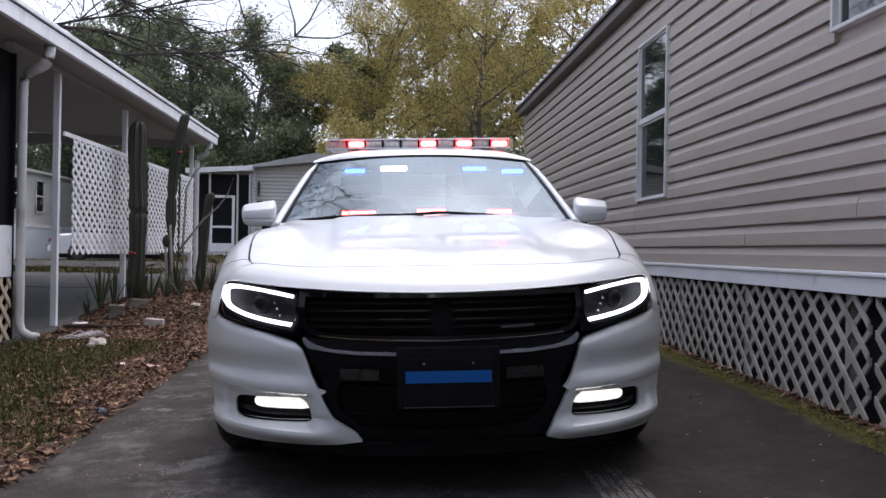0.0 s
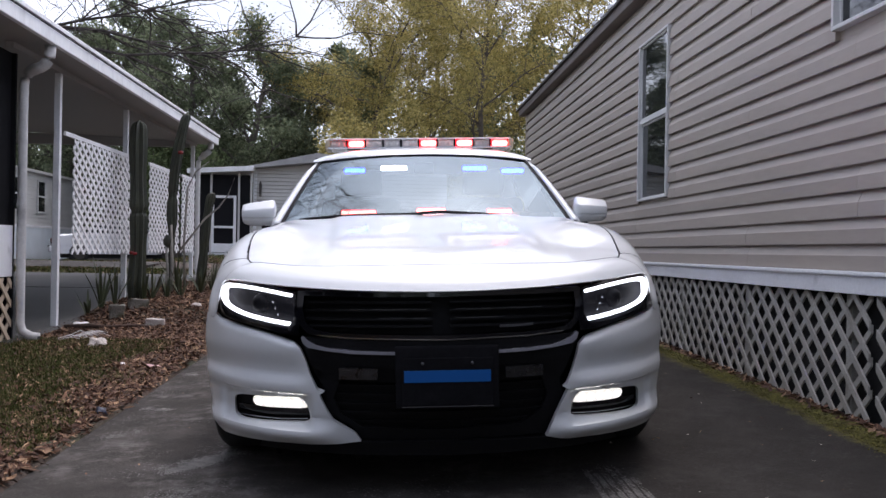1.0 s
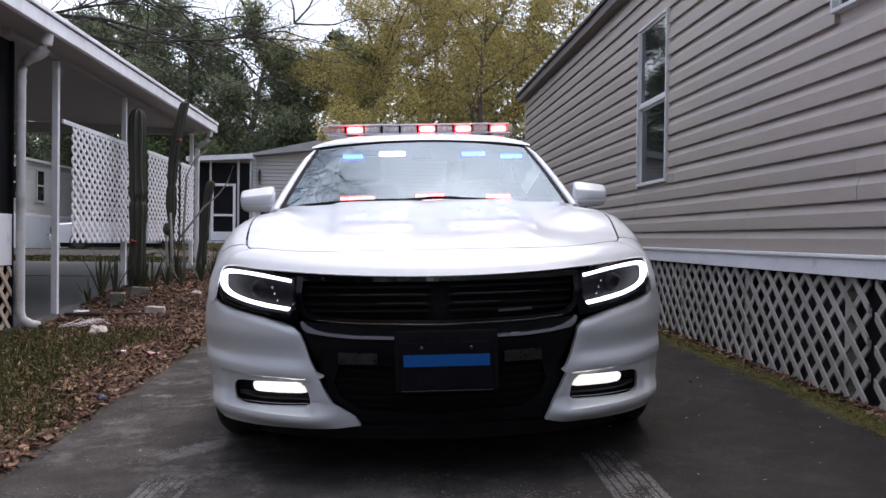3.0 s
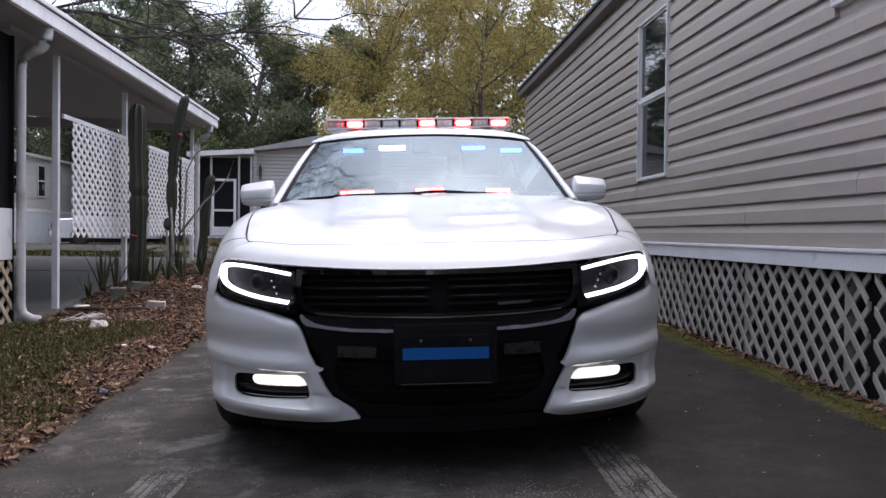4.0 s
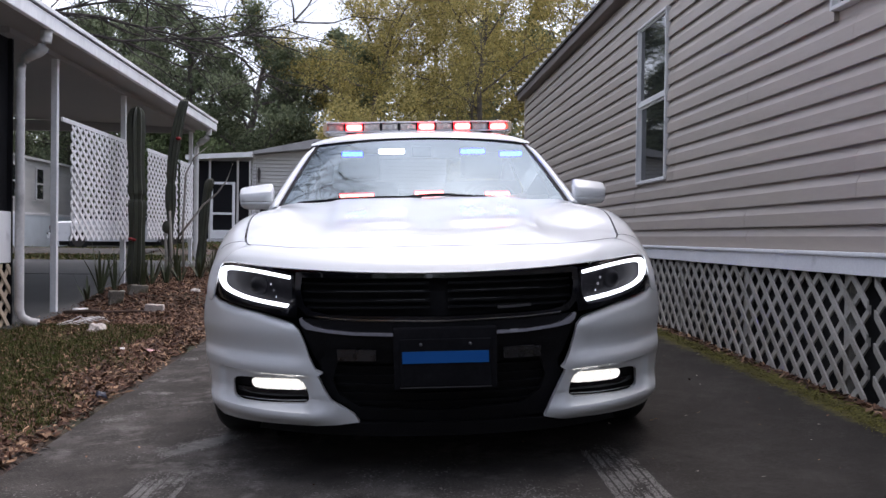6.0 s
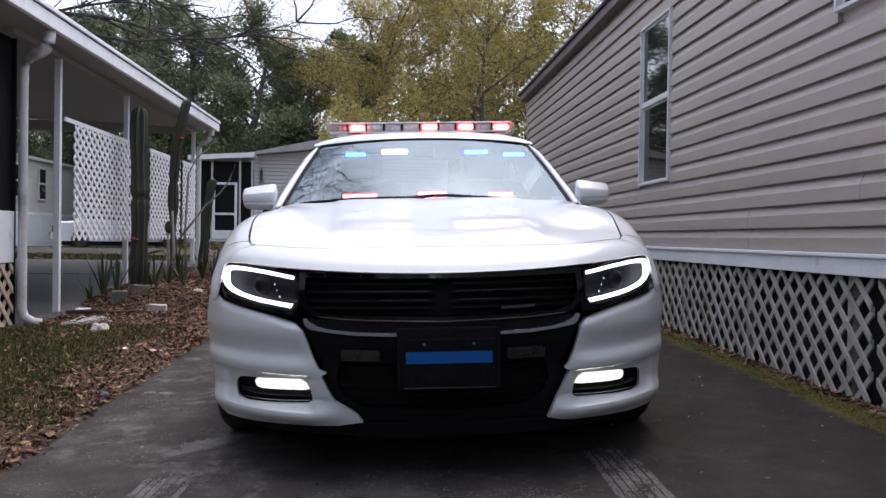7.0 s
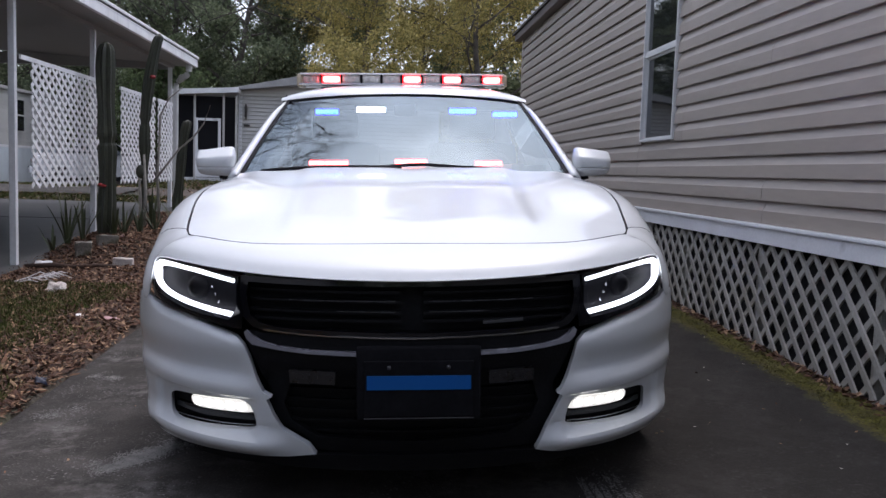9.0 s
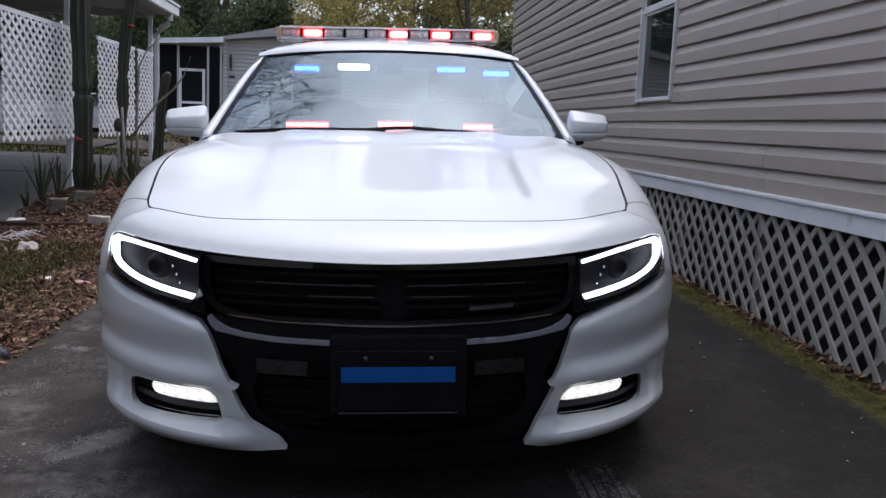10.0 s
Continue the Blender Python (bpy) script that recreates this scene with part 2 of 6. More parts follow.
M_LITTER = mat("white_litter", (0.75, 0.73, 0.72), 0.7, var=0.1, scale=20, fine=90, bump=0.3)


# ---- building helpers ----
def link_mesh(name, bm, material, smooth=False):
    me = bpy.data.meshes.new(name)
    bm.normal_update()
    bm.to_mesh(me)
    bm.free()
    if material:
        me.materials.append(material)
    if smooth:
        for f in me.polygons:
            f.use_smooth = True
    return me


def part(name, bm, material, parent=None, label="", smooth=False):
    ob = new(name, link_mesh(name, bm, material, smooth))
    ob.parent = parent
    if label:
        tagged(ob, label)
    return ob


def piece(name, me, parent, loc=(0, 0, 0), rot=(0, 0, 0)):
    ob = new(name, me)
    ob.parent = parent
    ob.location, ob.rotation_euler = loc, rot
    return ob


def thing(name, label, category, group="", kind="", at=None):
    ob = new(name)
    ob.empty_display_size = 0.1
    if at:
        ob.location = at
    return tagged(ob, label, category, group, kind)


def box(bm, x0, x1, y0, y1, z0, z1, bevel=0.0):
    m = Matrix.Translation(((x0 + x1) / 2, (y0 + y1) / 2, (z0 + z1) / 2)) @ Matrix.Diagonal((abs(x1 - x0), abs(y1 - y0), abs(z1 - z0), 1))
    made = bmesh.ops.create_cube(bm, size=1, matrix=m)["verts"]
    if bevel:
        edges = {e for v in made for e in v.link_edges}
        bmesh.ops.bevel(bm, geom=list(edges), offset=bevel, segments=2, affect="EDGES", profile=0.6)
    return bm


def box_bm(*a, **k):
    return box(bmesh.new(), *a, **k)


def tube(bm, pts, radii, sides=8, cap=True):
    """A round or tapered bar along points."""
    rings, up = [], Vector((0, 0, 1))
    pts = [Vector(p) for p in pts]
    for i, p in enumerate(pts):
        d = (pts[min(i + 1, len(pts) - 1)] - pts[max(i - 1, 0)]).normalized()
        a = d.cross(up if abs(d.z) < 0.9 else Vector((1, 0, 0))).normalized()
        b = d.cross(a)
        r = radii[i] if isinstance(radii, (list, tuple)) else radii
        rings.append([bm.verts.new(p + (a * math.cos(2 * math.pi * k / sides) + b * math.sin(2 * math.pi * k / sides)) * r) for k in range(sides)])
    for r0, r1 in zip(rings[:-1], rings[1:]):
        for k in range(sides):
            bm.faces.new((r0[k], r0[(k + 1) % sides], r1[(k + 1) % sides], r1[k]))
    if cap:
        bm.faces.new(rings[0][::-1]), bm.faces.new(rings[-1])
    return bm


def prism(bm, poly, place, depth):
    """A flat polygon (a, b) put in space by place(a, b, d), with thickness depth."""
    f0 = [bm.verts.new(place(a, b, 0)) for a, b in poly]
    f1 = [bm.verts.new(place(a, b, depth)) for a, b in poly]
    bm.faces.new(f0), bm.faces.new(f1[::-1])
    for i in range(len(poly)):
        j = (i + 1) % len(poly)
        bm.faces.new((f0[j], f0[i], f1[i], f1[j]))
    return bm


def clip(poly, axis, value, keep_less):
    out = []
    for i in range(len(poly)):
        a, b = poly[i], poly[(i + 1) % len(poly)]
        ia = (a[axis] <= value) == keep_less
        ib = (b[axis] <= value) == keep_less
        if ia:
            out.append(a)
        if ia != ib:
            t = (value - a[axis]) / (b[axis] - a[axis])
            out.append((a[0] + t * (b[0] - a[0]), a[1] + t * (b[1] - a[1])))
    return out


def lattice(parent, x, y0, y1, z0, z1, pitch_y, pitch_z, width, thick, material, name="lattice_strip"):
    """Two crossed layers of strips in the plane x, clipped to a rectangle."""
    slope = pitch_z / pitch_y
    half = width / 2 * math.sqrt(1 + slope * slope)
    n = int((y1 - y0 + (z1 - z0) / slope) / pitch_y) + 2
    for layer, sign in ((0, 1), (1, -1)):
        for k in range(-1, n + 1):
            c = y0 - (z1 - z0) / slope + k * pitch_y
            a0, a1 = c, c + (z1 - z0) / slope
            if sign > 0:
                poly = [(a0, z0 - half), (a1, z1 - half), (a1, z1 + half), (a0, z0 + half)]
            else:
                poly = [(a0, z1 - half), (a1, z0 - half), (a1, z0 + half), (a0, z1 + half)]
            for axis, v, less in ((0, y0, False), (0, y1, True), (1, z0, False), (1, z1, True)):
                if len(poly) > 2:
                    poly = clip(poly, axis, v, less)
            if len(poly) < 3:
                continue
            d0 = x + layer * thick
            part(name, prism(bmesh.new(), poly, lambda a, b, d: (d0 + d, a, b), thick * 0.96), material, parent)


def smooth_step(a, b, x):
    t = min(1, max(0, (x - a) / (b - a)))
    return t * t * (3 - 2 * t)


def drive_z(x, y):
    z = 0.04 * (x - 0.196) + 0.018 * (y - 2.91)
    z += 0.03 * max(0, min(y, 15) - 8.0) + 0.02 * max(0, min(y, 60) - 15)
    return z - 0.018 * max(0, y - 60)


def level_beyond(x, y):
    """How far the rising line is cut down to near level past the carport."""
    return smooth_step(-4.2, -6.0, x) * 0.062 * max(0, min(y, 27) - 18)


def ground_z(x, y):
    """The ground: driveway plane between the edges, a slightly raised yard, a planted mound, rising gently away."""
    xe = -1.41
    if x > xe:
        z = drive_z(min(x, 2.3), y) - 0.05 * smooth_step(xe, xe + 0.05, x)
    else:
        z = drive_z(xe, y) + 0.012 + 0.018 * min(1, (xe - x) / 1.5)
    mound = smooth_step(8.6, 9.6, y) * (1 - smooth_step(12.5, 13.6, y)) * smooth_step(-3.15, -2.95, x) * (1 - smooth_step(-2.2, -1.5, x))
    return z - level_beyond(x, y) + 0.09 * mound + 0.012 * noise.noise((x * 1.3, y * 1.3, 0)) * (1 if x < xe - 0.08 else 0)


# ---- ground, driveway ----
def grid_mesh(xs, ys, zf):
    verts = [(x, y, zf(x, y)) for y in ys for x in xs]
    nx = len(xs)
    faces = [(j * nx + i, j * nx + i + 1, (j + 1) * nx + i + 1, (j + 1) * nx + i) for j in range(len(ys) - 1) for i in range(nx - 1)]
    me = bpy.data.meshes.new("sheet")
    me.from_pydata(verts, [], faces)
    for f in me.polygons:
        f.use_smooth = True
    return me


gx = [-400, -200, -100, -60, -40, -30, -22, -16, -12, -9, -7, -6, -5, -4.4] + [-4 + 0.1 * k for k in range(25)] + [-1.5, -1.44, -1.41, -1.36, -1.2, 0, 1, 2, 2.3, 3, 6, 12, 25, 50, 100, 200, 400]
gy = [-300, -100, -40, -15, -6, -2, 0, 1] + [1.5 + 0.1 * k for k in range(130)] + [15, 16, 18, 20, 23, 27, 33, 40, 60, 100, 200, 500]
me = grid_mesh(gx, gy, ground_z)
me.materials.append(M_SOIL)
ground = tagged(new("ground", me), "brown leafy soil with thin patchy grass", "ground", kind="structure")

dx = [-1.41, -1.395] + [-1.3 + 0.12 * k for k in range(30)] + [2.24]
dy = [-8, -4, -2, 0] + [0.5 + 0.15 * k for k in range(60)] + [10, 12, 14, 16]
bm = bmesh.new()
bm.from_mesh(grid_mesh(dx, dy, lambda x, y: drive_z(x, y) - (0.012 if x < -1.4 else 0) + 0.003 * noise.noise((x * 2, y * 2, 3))))
edge = bmesh.ops.extrude_edge_only(bm, edges=[e for e in bm.edges if e.is_boundary])
bmesh.ops.translate(bm, vec=(0, 0, -0.07), verts=[v for v in edge["geom"] if isinstance(v, bmesh.types.BMVert)])
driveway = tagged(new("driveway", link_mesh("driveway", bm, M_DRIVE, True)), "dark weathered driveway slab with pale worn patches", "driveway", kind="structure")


def strew(name, count, area, size, material, label, category, lift=0.006, curl=0.35, seed=1, zf=ground_z, keep=None, aspect=0.42, heap=0.012):
    """Small curled leaves lying about, as one object."""
    rnd = random.Random(seed)
    verts, faces = [], []
    made = 0
    while made < count:
        x, y = rnd.uniform(area[0], area[1]), rnd.uniform(area[2], area[3])
        if keep and rnd.random() > keep(x, y):
            continue
        made += 1
        s = size * rnd.uniform(0.5, 1.4)
        m = Matrix.Translation((x, y, zf(x, y) + lift + rnd.random() * heap)) @ Euler((rnd.gauss(0, curl), rnd.gauss(0, curl), rnd.uniform(0, 6.3))).to_matrix().to_4x4()
        b = len(verts)
        w = s * aspect * rnd.uniform(0.6, 1.2)
        h = s * rnd.uniform(-0.1, 0.25)
        for p in ((-s, 0, h), (-s * 0.3, -w, h * 0.2), (-s * 0.3, 0, -h * 0.2), (-s * 0.3, w, h * 0.2), (s * 0.4, -w * 0.8, h * 0.2), (s * 0.4, 0, -h * 0.2), (s * 0.4, w * 0.8, h * 0.2), (s, 0, h * 0.6)):
            verts.append(m @ Vector(p))
        faces += [(b, b + 1, b + 2), (b, b + 2, b + 3), (b + 1, b + 4, b + 5, b + 2), (b + 2, b + 5, b + 6, b + 3), (b + 4, b + 7, b + 5), (b + 5, b + 7, b + 6)]
    me = bpy.data.meshes.new(name)
    me.from_pydata(verts, [], faces)
    me.materials.append(material)
    return tagged(new(name, me), label, category, kind="stuff")


def paved(x, y):
    """The driveway's slightly uneven top."""
    return drive_z(x, y) + 0.003 * noise.noise((x * 2, y * 2, 3))


def bed_keep(x, y):
    """Leaves lie thickest along the driveway's edge and in the planted bed."""
    near_edge = 1 - smooth_step(0.1, 0.75, -1.41 - x)
    return min(1, 0.36 + 0.9 * near_edge + 0.8 * smooth_step(6.6, 7.6, y) + 0.25 * noise.noise((x * 1.1, y * 1.1, 7)))


def yard_top(x, y):
    return ground_z(x, y) if x < -1.43 else max(ground_z(x, y), drive_z(x, y)) + 0.002


strew("leaf_litter", 46000, (-3.1, -1.37, 2.3, 12.5), 0.0255, M_LEAF_DRY, "brown dry leaf litter over the yard", "leaves", seed=3, zf=yard_top, keep=lambda x, y: bed_keep(x, y) * (1 if x < -1.405 + 0.02 * noise.noise((y * 6, 0, 4)) else 0.06), aspect=0.30)
strew("leaf_litter", 5000, (-12, -3.2, 14.8, 24), 0.038, M_LEAF_DRY, "brown leaves over the far lawn", "leaves", seed=6, zf=lambda x, y: ground_z(min(x, -1.5), y) + 0.01, keep=lambda x, y: 0.05 if 16.1 < y < 18.1 else 0.25 + 0.75 * (noise.noise((x * 0.8, y * 0.5, 3)) > 0.05))
strew("leaf_litter", 1500, (2.10, 2.222, 1.6, 9.0), 0.024, M_LEAF_DRY, "dry brown leaves gathered under the lattice", "leaves", seed=4, zf=drive_z, keep=lambda x, y: smooth_step(2.12, 2.20, x))
strew("leaf_litter", 220, (-1.38, 2.0, 1.8, 7.5), 0.008, M_LEAF_DRY, "few small leaf bits scattered on the driveway", "leaves", seed=5, zf=drive_z, lift=0.003)

strew("leaf_litter", 9000, (-3.05, -1.4, -4.0, 2.35), 0.026, M_LEAF_DRY, "brown dry leaf litter along the yard's near end", "leaves", seed=9, zf=yard_top, keep=lambda x, y: bed_keep(x, y) * (1 if x < -1.42 else 0.15))

strew("pale_chip", 22, (0.9, 2.0, 2.2, 6.5), 0.009, M_STONE, "few pale chips scattered on the dark driveway", "debris", seed=21, zf=drive_z, lift=0.003, curl=0.15)
strew("pale_chip", 30, (-1.3, 0.9, 1.6, 3.2), 0.0045, M_STONE, "few pale chips scattered on the driveway", "debris", seed=22, zf=drive_z, lift=0.003, curl=0.15)


def grass(count, area, seed):
    rnd = random.Random(seed)
    verts, faces = [], []
    made = 0
    while made < count:
        x, y = rnd.uniform(area[0], area[1]), rnd.uniform(area[2], area[3])
        if noise.noise((x * 1.6, y * 1.2, 2)) + rnd.gauss(0, 0.22) < 0.05 - 0.25 * (x < -1.9) + 0.5 * smooth_step(-1.9, -1.45, x):
            continue
        made += 1
        b, a, hgt = len(verts), rnd.uniform(0, 6.3), rnd.uniform(0.015, 0.045)
        z = ground_z(x, y)
        w = 0.003
        lean = Vector((rnd.gauss(0, 0.02), rnd.gauss(0, 0.02), hgt))
        o, s = Vector((x, y, z)), Vector((math.cos(a), math.sin(a), 0)) * w
        verts += [o - s, o + s, o + lean * 0.6 + s * 0.7, o + lean * 0.6 - s * 0.7, o + lean]
        faces += [(b, b + 1, b + 2, b + 3), (b + 3, b + 2, b + 4)]
    me = bpy.data.meshes.new("grass")
    me.from_pydata(verts, [], faces)
    me.materials.append(M_GRASS)
    return tagged(new("grass", me), "thin short green grass between the leaves", "grass", kind="stuff")


grass(44000, (-3.1, -1.5, 2.4, 7.6), 8)
grass(16000, (-3.1, -1.5, -4.0, 2.4), 18)

strew("lawn_grass", 7000, (-12, -3.2, 14.7, 16.05), 0.035, M_GRASS, "olive green lawn behind the carport slab", "grass", seed=41, zf=lambda x, y: ground_z(min(x, -1.5), y) + 0.008, curl=0.8, aspect=0.25)
strew("lawn_grass", 9000, (-12, -3.0, 18.2, 25), 0.05, M_GRASS, "olive green lawn beyond the lane", "grass", seed=42, zf=lambda x, y: ground_z(min(x, -1.5), y) + 0.008, curl=0.8, aspect=0.25)

# moss along the wall-side edge, in flat cushions
def moss_keep(x, y):
    c = 2.095 - 0.015 * math.sin(y * 0.7) + 0.02 * noise.noise((0, y * 2, 5))
    return math.exp(-((x - c) / (0.052 + 0.02 * noise.noise((3, y * 1.3, 5)))) ** 2) * (0.7 + 0.5 * noise.noise((x * 9, y * 5, 1)))


strew("moss", 34000, (1.9, 2.22, 1.5, 9.0), 0.0038, M_MOSS, "yellow-green moss strip along the driveway edge", "moss", lift=0.0005, curl=0.3, seed=12, zf=drive_z, keep=moss_keep, aspect=0.8)


# ---- house with taupe siding ----
WX = 2.226
house = thing("mobile_home", "long taupe vinyl-sided mobile home with white trim", "house")
Y0, Y1, ZT, ZE = -6.0, 13.92, 0.803, 3.085
COURSES = 18
ch = 0.1263
wall = part("wall", box_bm(WX + 0.020, WX + 0.12, Y0, 3.0, 0.71, ZE + 0.02), M_SIDING, house)
WIN = [(6.75, 7.54, 1.325, 2.697), (3.0, 4.20, 1.99, 2.75)]
for ya, yb, za, zb in ((3.0, 4.20, 0.71, 1.99), (3.0, 4.20, 2.75, ZE + 0.02), (4.20, 6.75, 0.71, ZE + 0.02), (6.75, 7.54, 0.71, 1.325), (6.75, 7.54, 2.697, ZE + 0.02), (7.54, Y1, 0.71, ZE + 0.02)):
    part("wall_panel", box_bm(WX + 0.020, WX + 0.12, ya, yb, za, zb), M_SIDING, house)


def siding_board(length):
    """One dutch-lap course: an upright face over a deep undercut lip, with a hollowed bevel leaning back above it."""
    bm = bmesh.new()
    prof = [(0.020, 0.008), (0.002, 0.003), (-0.006, 0.000), (-0.0075, 0.004), (-0.006, ch * 0.57), (-0.004, ch * 0.60), (0.0105, ch * 0.86), (0.0165, ch * 0.97), (0.020, ch + 0.006)]
    for y in (0, length):
        for dx_, dz in prof:
            bm.verts.new((dx_, y, dz))
    bm.verts.ensure_lookup_table()
    n = len(prof)
    for i in range(n - 1):
        bm.faces.new((bm.verts[i], bm.verts[i + 1], bm.verts[n + i + 1], bm.verts[n + i]))
    bm.faces.new([bm.verts[i] for i in range(n)][::-1]), bm.faces.new([bm.verts[n + i] for i in range(n)])
    return bm


rnd = random.Random(5)
for k in range(COURSES):
    z = ZT + k * ch
    y = (5.2, 4.0, 6.55)[(k // 2) % 3] + rnd.uniform(-0.04, 0.04) - 4 * 3.66
    first = True
    while y < Y1:
        y2 = min(Y1, y + 3.66)
        if y2 <= Y0:
            y = y2
            continue
        spans = [(max(Y0, y), y2)]
        for w0, w1, wz0, wz1 in WIN:
            if z + ch * 0.6 > wz0 and z + ch * 0.4 < wz1:
                nxt = []
                for s0, s1 in spans:
                    if s1 <= w0 or s0 >= w1:
                        nxt.append((s0, s1))
                    else:
                        nxt += [(s0, w0 + 0.01)] if s0 < w0 else []
                        nxt += [(w1 - 0.01, s1)] if s1 > w1 else []
                spans = nxt
        for s0, s1 in spans:
            if s1 - s0 > 0.02:
                ob = part("siding_board", siding_board(s1 - s0 - (0.004 if s1 == y2 else 0)), M_SIDING, wall)
                ob.location = (WX - 0.002 + rnd.uniform(0, 0.0015), s0, z)
        y = y2
# trim board with drip lip, lattice skirting
part("skirt_trim", box_bm(WX - 0.022, WX + 0.05, Y0, Y1, 0.693, ZT - 0.024, bevel=0.004), M_TRIMW, house, "white painted band above the lattice")
part("drip_lip", box_bm(WX - 0.036, WX + 0.05, Y0, Y1, ZT - 0.024, ZT - 0.002, bevel=0.007), M_TRIMW, house)
part("corner_trim", box_bm(WX - 0.012, WX + 0.08, Y1 - 0.07, Y1 + 0.012, 0.7, ZE), M_SIDING, house)
part("roof_edge", box_bm(WX - 0.10, WX + 1.0, Y0, Y1 + 0.22, ZE, ZE + 0.10, bevel=0.01), M_FASCIA, house, "brown painted roof fascia")
bm = bmesh.new()
for xa, za, xb, zb in ((WX - 0.13, ZE + 0.095, WX + 3.2, ZE + 0.75),):
    prism(bm, [(xa, za), (xb, zb), (xb, zb + 0.03), (xa, za + 0.03)], lambda a, b, d: (a, Y0 + d, b), Y1 - Y0 + 0.3)
roof = part("roof", bm, M_ROOF, house, "dark ribbed metal roof")
rib_me = link_mesh("roof_rib", box_bm(WX - 0.15, WX + 0.9, -0.02, 0.02, 0, 0.035), M_ALU)
for k in range(66):
    ob = piece("roof_rib", rib_me, roof, (0, Y0 + 0.3 * k + 0.1, ZE + 0.125), (0, 0, 0))
# dark sheet put in as the shade of the open crawlspace
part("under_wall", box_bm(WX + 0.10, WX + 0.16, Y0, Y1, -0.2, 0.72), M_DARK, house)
part("end_wall", box_bm(WX + 0.12, WX + 4.2, Y1 - 0.1, Y1, 0.0, ZE + 0.1), M_SIDING, house)
part("back_wall", box_bm(WX + 4.2, WX + 4.3, Y0, Y1, 0.0, ZE + 0.7), M_SIDING, house)


def window(parent, x, y0, y1, z0, z1, mid):
    # dark backing in place of the shaded room behind the glass
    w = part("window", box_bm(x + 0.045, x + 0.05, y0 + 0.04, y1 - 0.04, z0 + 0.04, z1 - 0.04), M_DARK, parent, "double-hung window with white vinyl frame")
    t = 0.021
    for a in ((y0, y1, z0, z0 + t), (y0, y1, z1 - t, z1), (y0, y0 + t, z0 + t, z1 - t), (y1 - t, y1, z0 + t, z1 - t)):
        part("window_frame", box_bm(x - 0.028, x + 0.04, *a, bevel=0.004), M_WINFR, w)
    if mid:
        part("meeting_rail", box_bm(x - 0.016, x + 0.03, y0 + t, y1 - t, mid - 0.018, mid + 0.018, bevel=0.003), M_WINFR, w)
    for za, zb, dx_ in ((z0 + t, (mid or z1) - 0.02, 0.018), ((mid or z0) + 0.02, z1 - t, 0.006)):
        if zb - za > 0.05:
            for a in ((y0 + t, y1 - t, za, za + 0.014), (y0 + t, y1 - t, zb - 0.014, zb), (y0 + t, y0 + t + 0.014, za + 0.014, zb - 0.014), (y1 - t - 0.014, y1 - t, za + 0.014, zb - 0.014)):
                part("sash", box_bm(x + dx_ - 0.012, x + dx_ + 0.012, *a, bevel=0.002), M_WINFR, w)
            part("pane", box_bm(x + dx_ - 0.002, x + dx_ + 0.002, y0 + t + 0.014, y1 - t - 0.014, za + 0.014, zb - 0.014), M_PANE, w)
        if not mid:
            break
    return w


window(house, WX, *WIN[0], 2.015)
window(house, WX, *WIN[1], None)

# lattice skirting on its own sub-frames
skirts = [(-6.0, -2.4), (-2.36, 1.3), (1.34, 3.80), (3.86, 7.1), (7.13, 10.4), (10.43, 13.9)]
for s0, s1 in skirts:
    sk = thing("lattice_skirting", "weathered white wooden lattice skirting under the mobile home", "lattice", "lattice skirting")
    for y in np.arange(s0 + 0.2, s1, 1.2):
        part("backing_post", box_bm(WX + 0.03, WX + 0.06, y, y + 0.05, drive_z(2.2, y) - 0.03, 0.705), M_LATT_G, sk)
    zb = drive_z(2.2, s0) - 0.01
    lattice(sk, WX, s0, s1, zb, 0.705, 0.156, 0.150, 0.030, 0.011, M_LATT_G)


# ---- neighbour's porch and carport ----
PX = -3.095
porch = thing("screened_porch", "screened porch with white kick panel and tan lattice skirt", "porch")
part("screen", box_bm(PX - 0.03, PX - 0.02, -4.0, 7.40, 1.012, 2.44), M_SCREEN, porch, "dark insect screen")
part("kick_panel", box_bm(PX - 0.04, PX + 0.012, -4.0, 7.42, 0.59, 1.012, bevel=0.004), M_TRIMW, porch)
part("corner_post", box_bm(PX - 0.05, PX + 0.015, 7.40, 7.43, 0.03, 2.44, bevel=0.004), M_SCREEN, porch)
part("back_screen", box_bm(PX - 3.2, PX - 0.05, 7.42, 7.46, 0.03, 2.44), M_SCREEN, porch)
# dark sheet again, for the shade below the porch floor
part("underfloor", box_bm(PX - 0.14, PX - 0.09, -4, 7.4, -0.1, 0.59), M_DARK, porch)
for y in (-2.4, 0.0, 2.4, 4.9):
    part("screen_post", box_bm(PX - 0.04, PX + 0.012, y, y + 0.05, 1.012, 2.44), M_ALU, porch)
lattice(porch, PX - 0.01, 2.4, 7.40, 0.0, 0.585, 0.168, 0.160, 0.041, 0.011, M_LATT_T)

carport = thing("carport", "white aluminium carport roof on slim posts", "carport")
FX = -2.756
part("fascia", box_bm(FX - 0.02, FX + 0.03, -4.0, 14.2, 2.50, 2.655, bevel=0.008), M_GUTTER, carport, "white gutter fascia with dirt streaks")
part("gutter_shadow_gap", box_bm(FX + 0.028, FX + 0.0325, -4.0, 14.19, 2.612, 2.622), M_DARK, carport)
part("gutter_lip", box_bm(FX + 0.026, FX + 0.05, -4.0, 14.2, 2.625, 2.66, bevel=0.004), M_GUTTER, carport)
bm = bmesh.new()
prism(bm, [(FX - 0.01, 2.50), (-8.6, 2.78), (-8.6, 2.84), (FX - 0.01, 2.56)], lambda a, b, d: (a, -4 + d, b), 18.2)
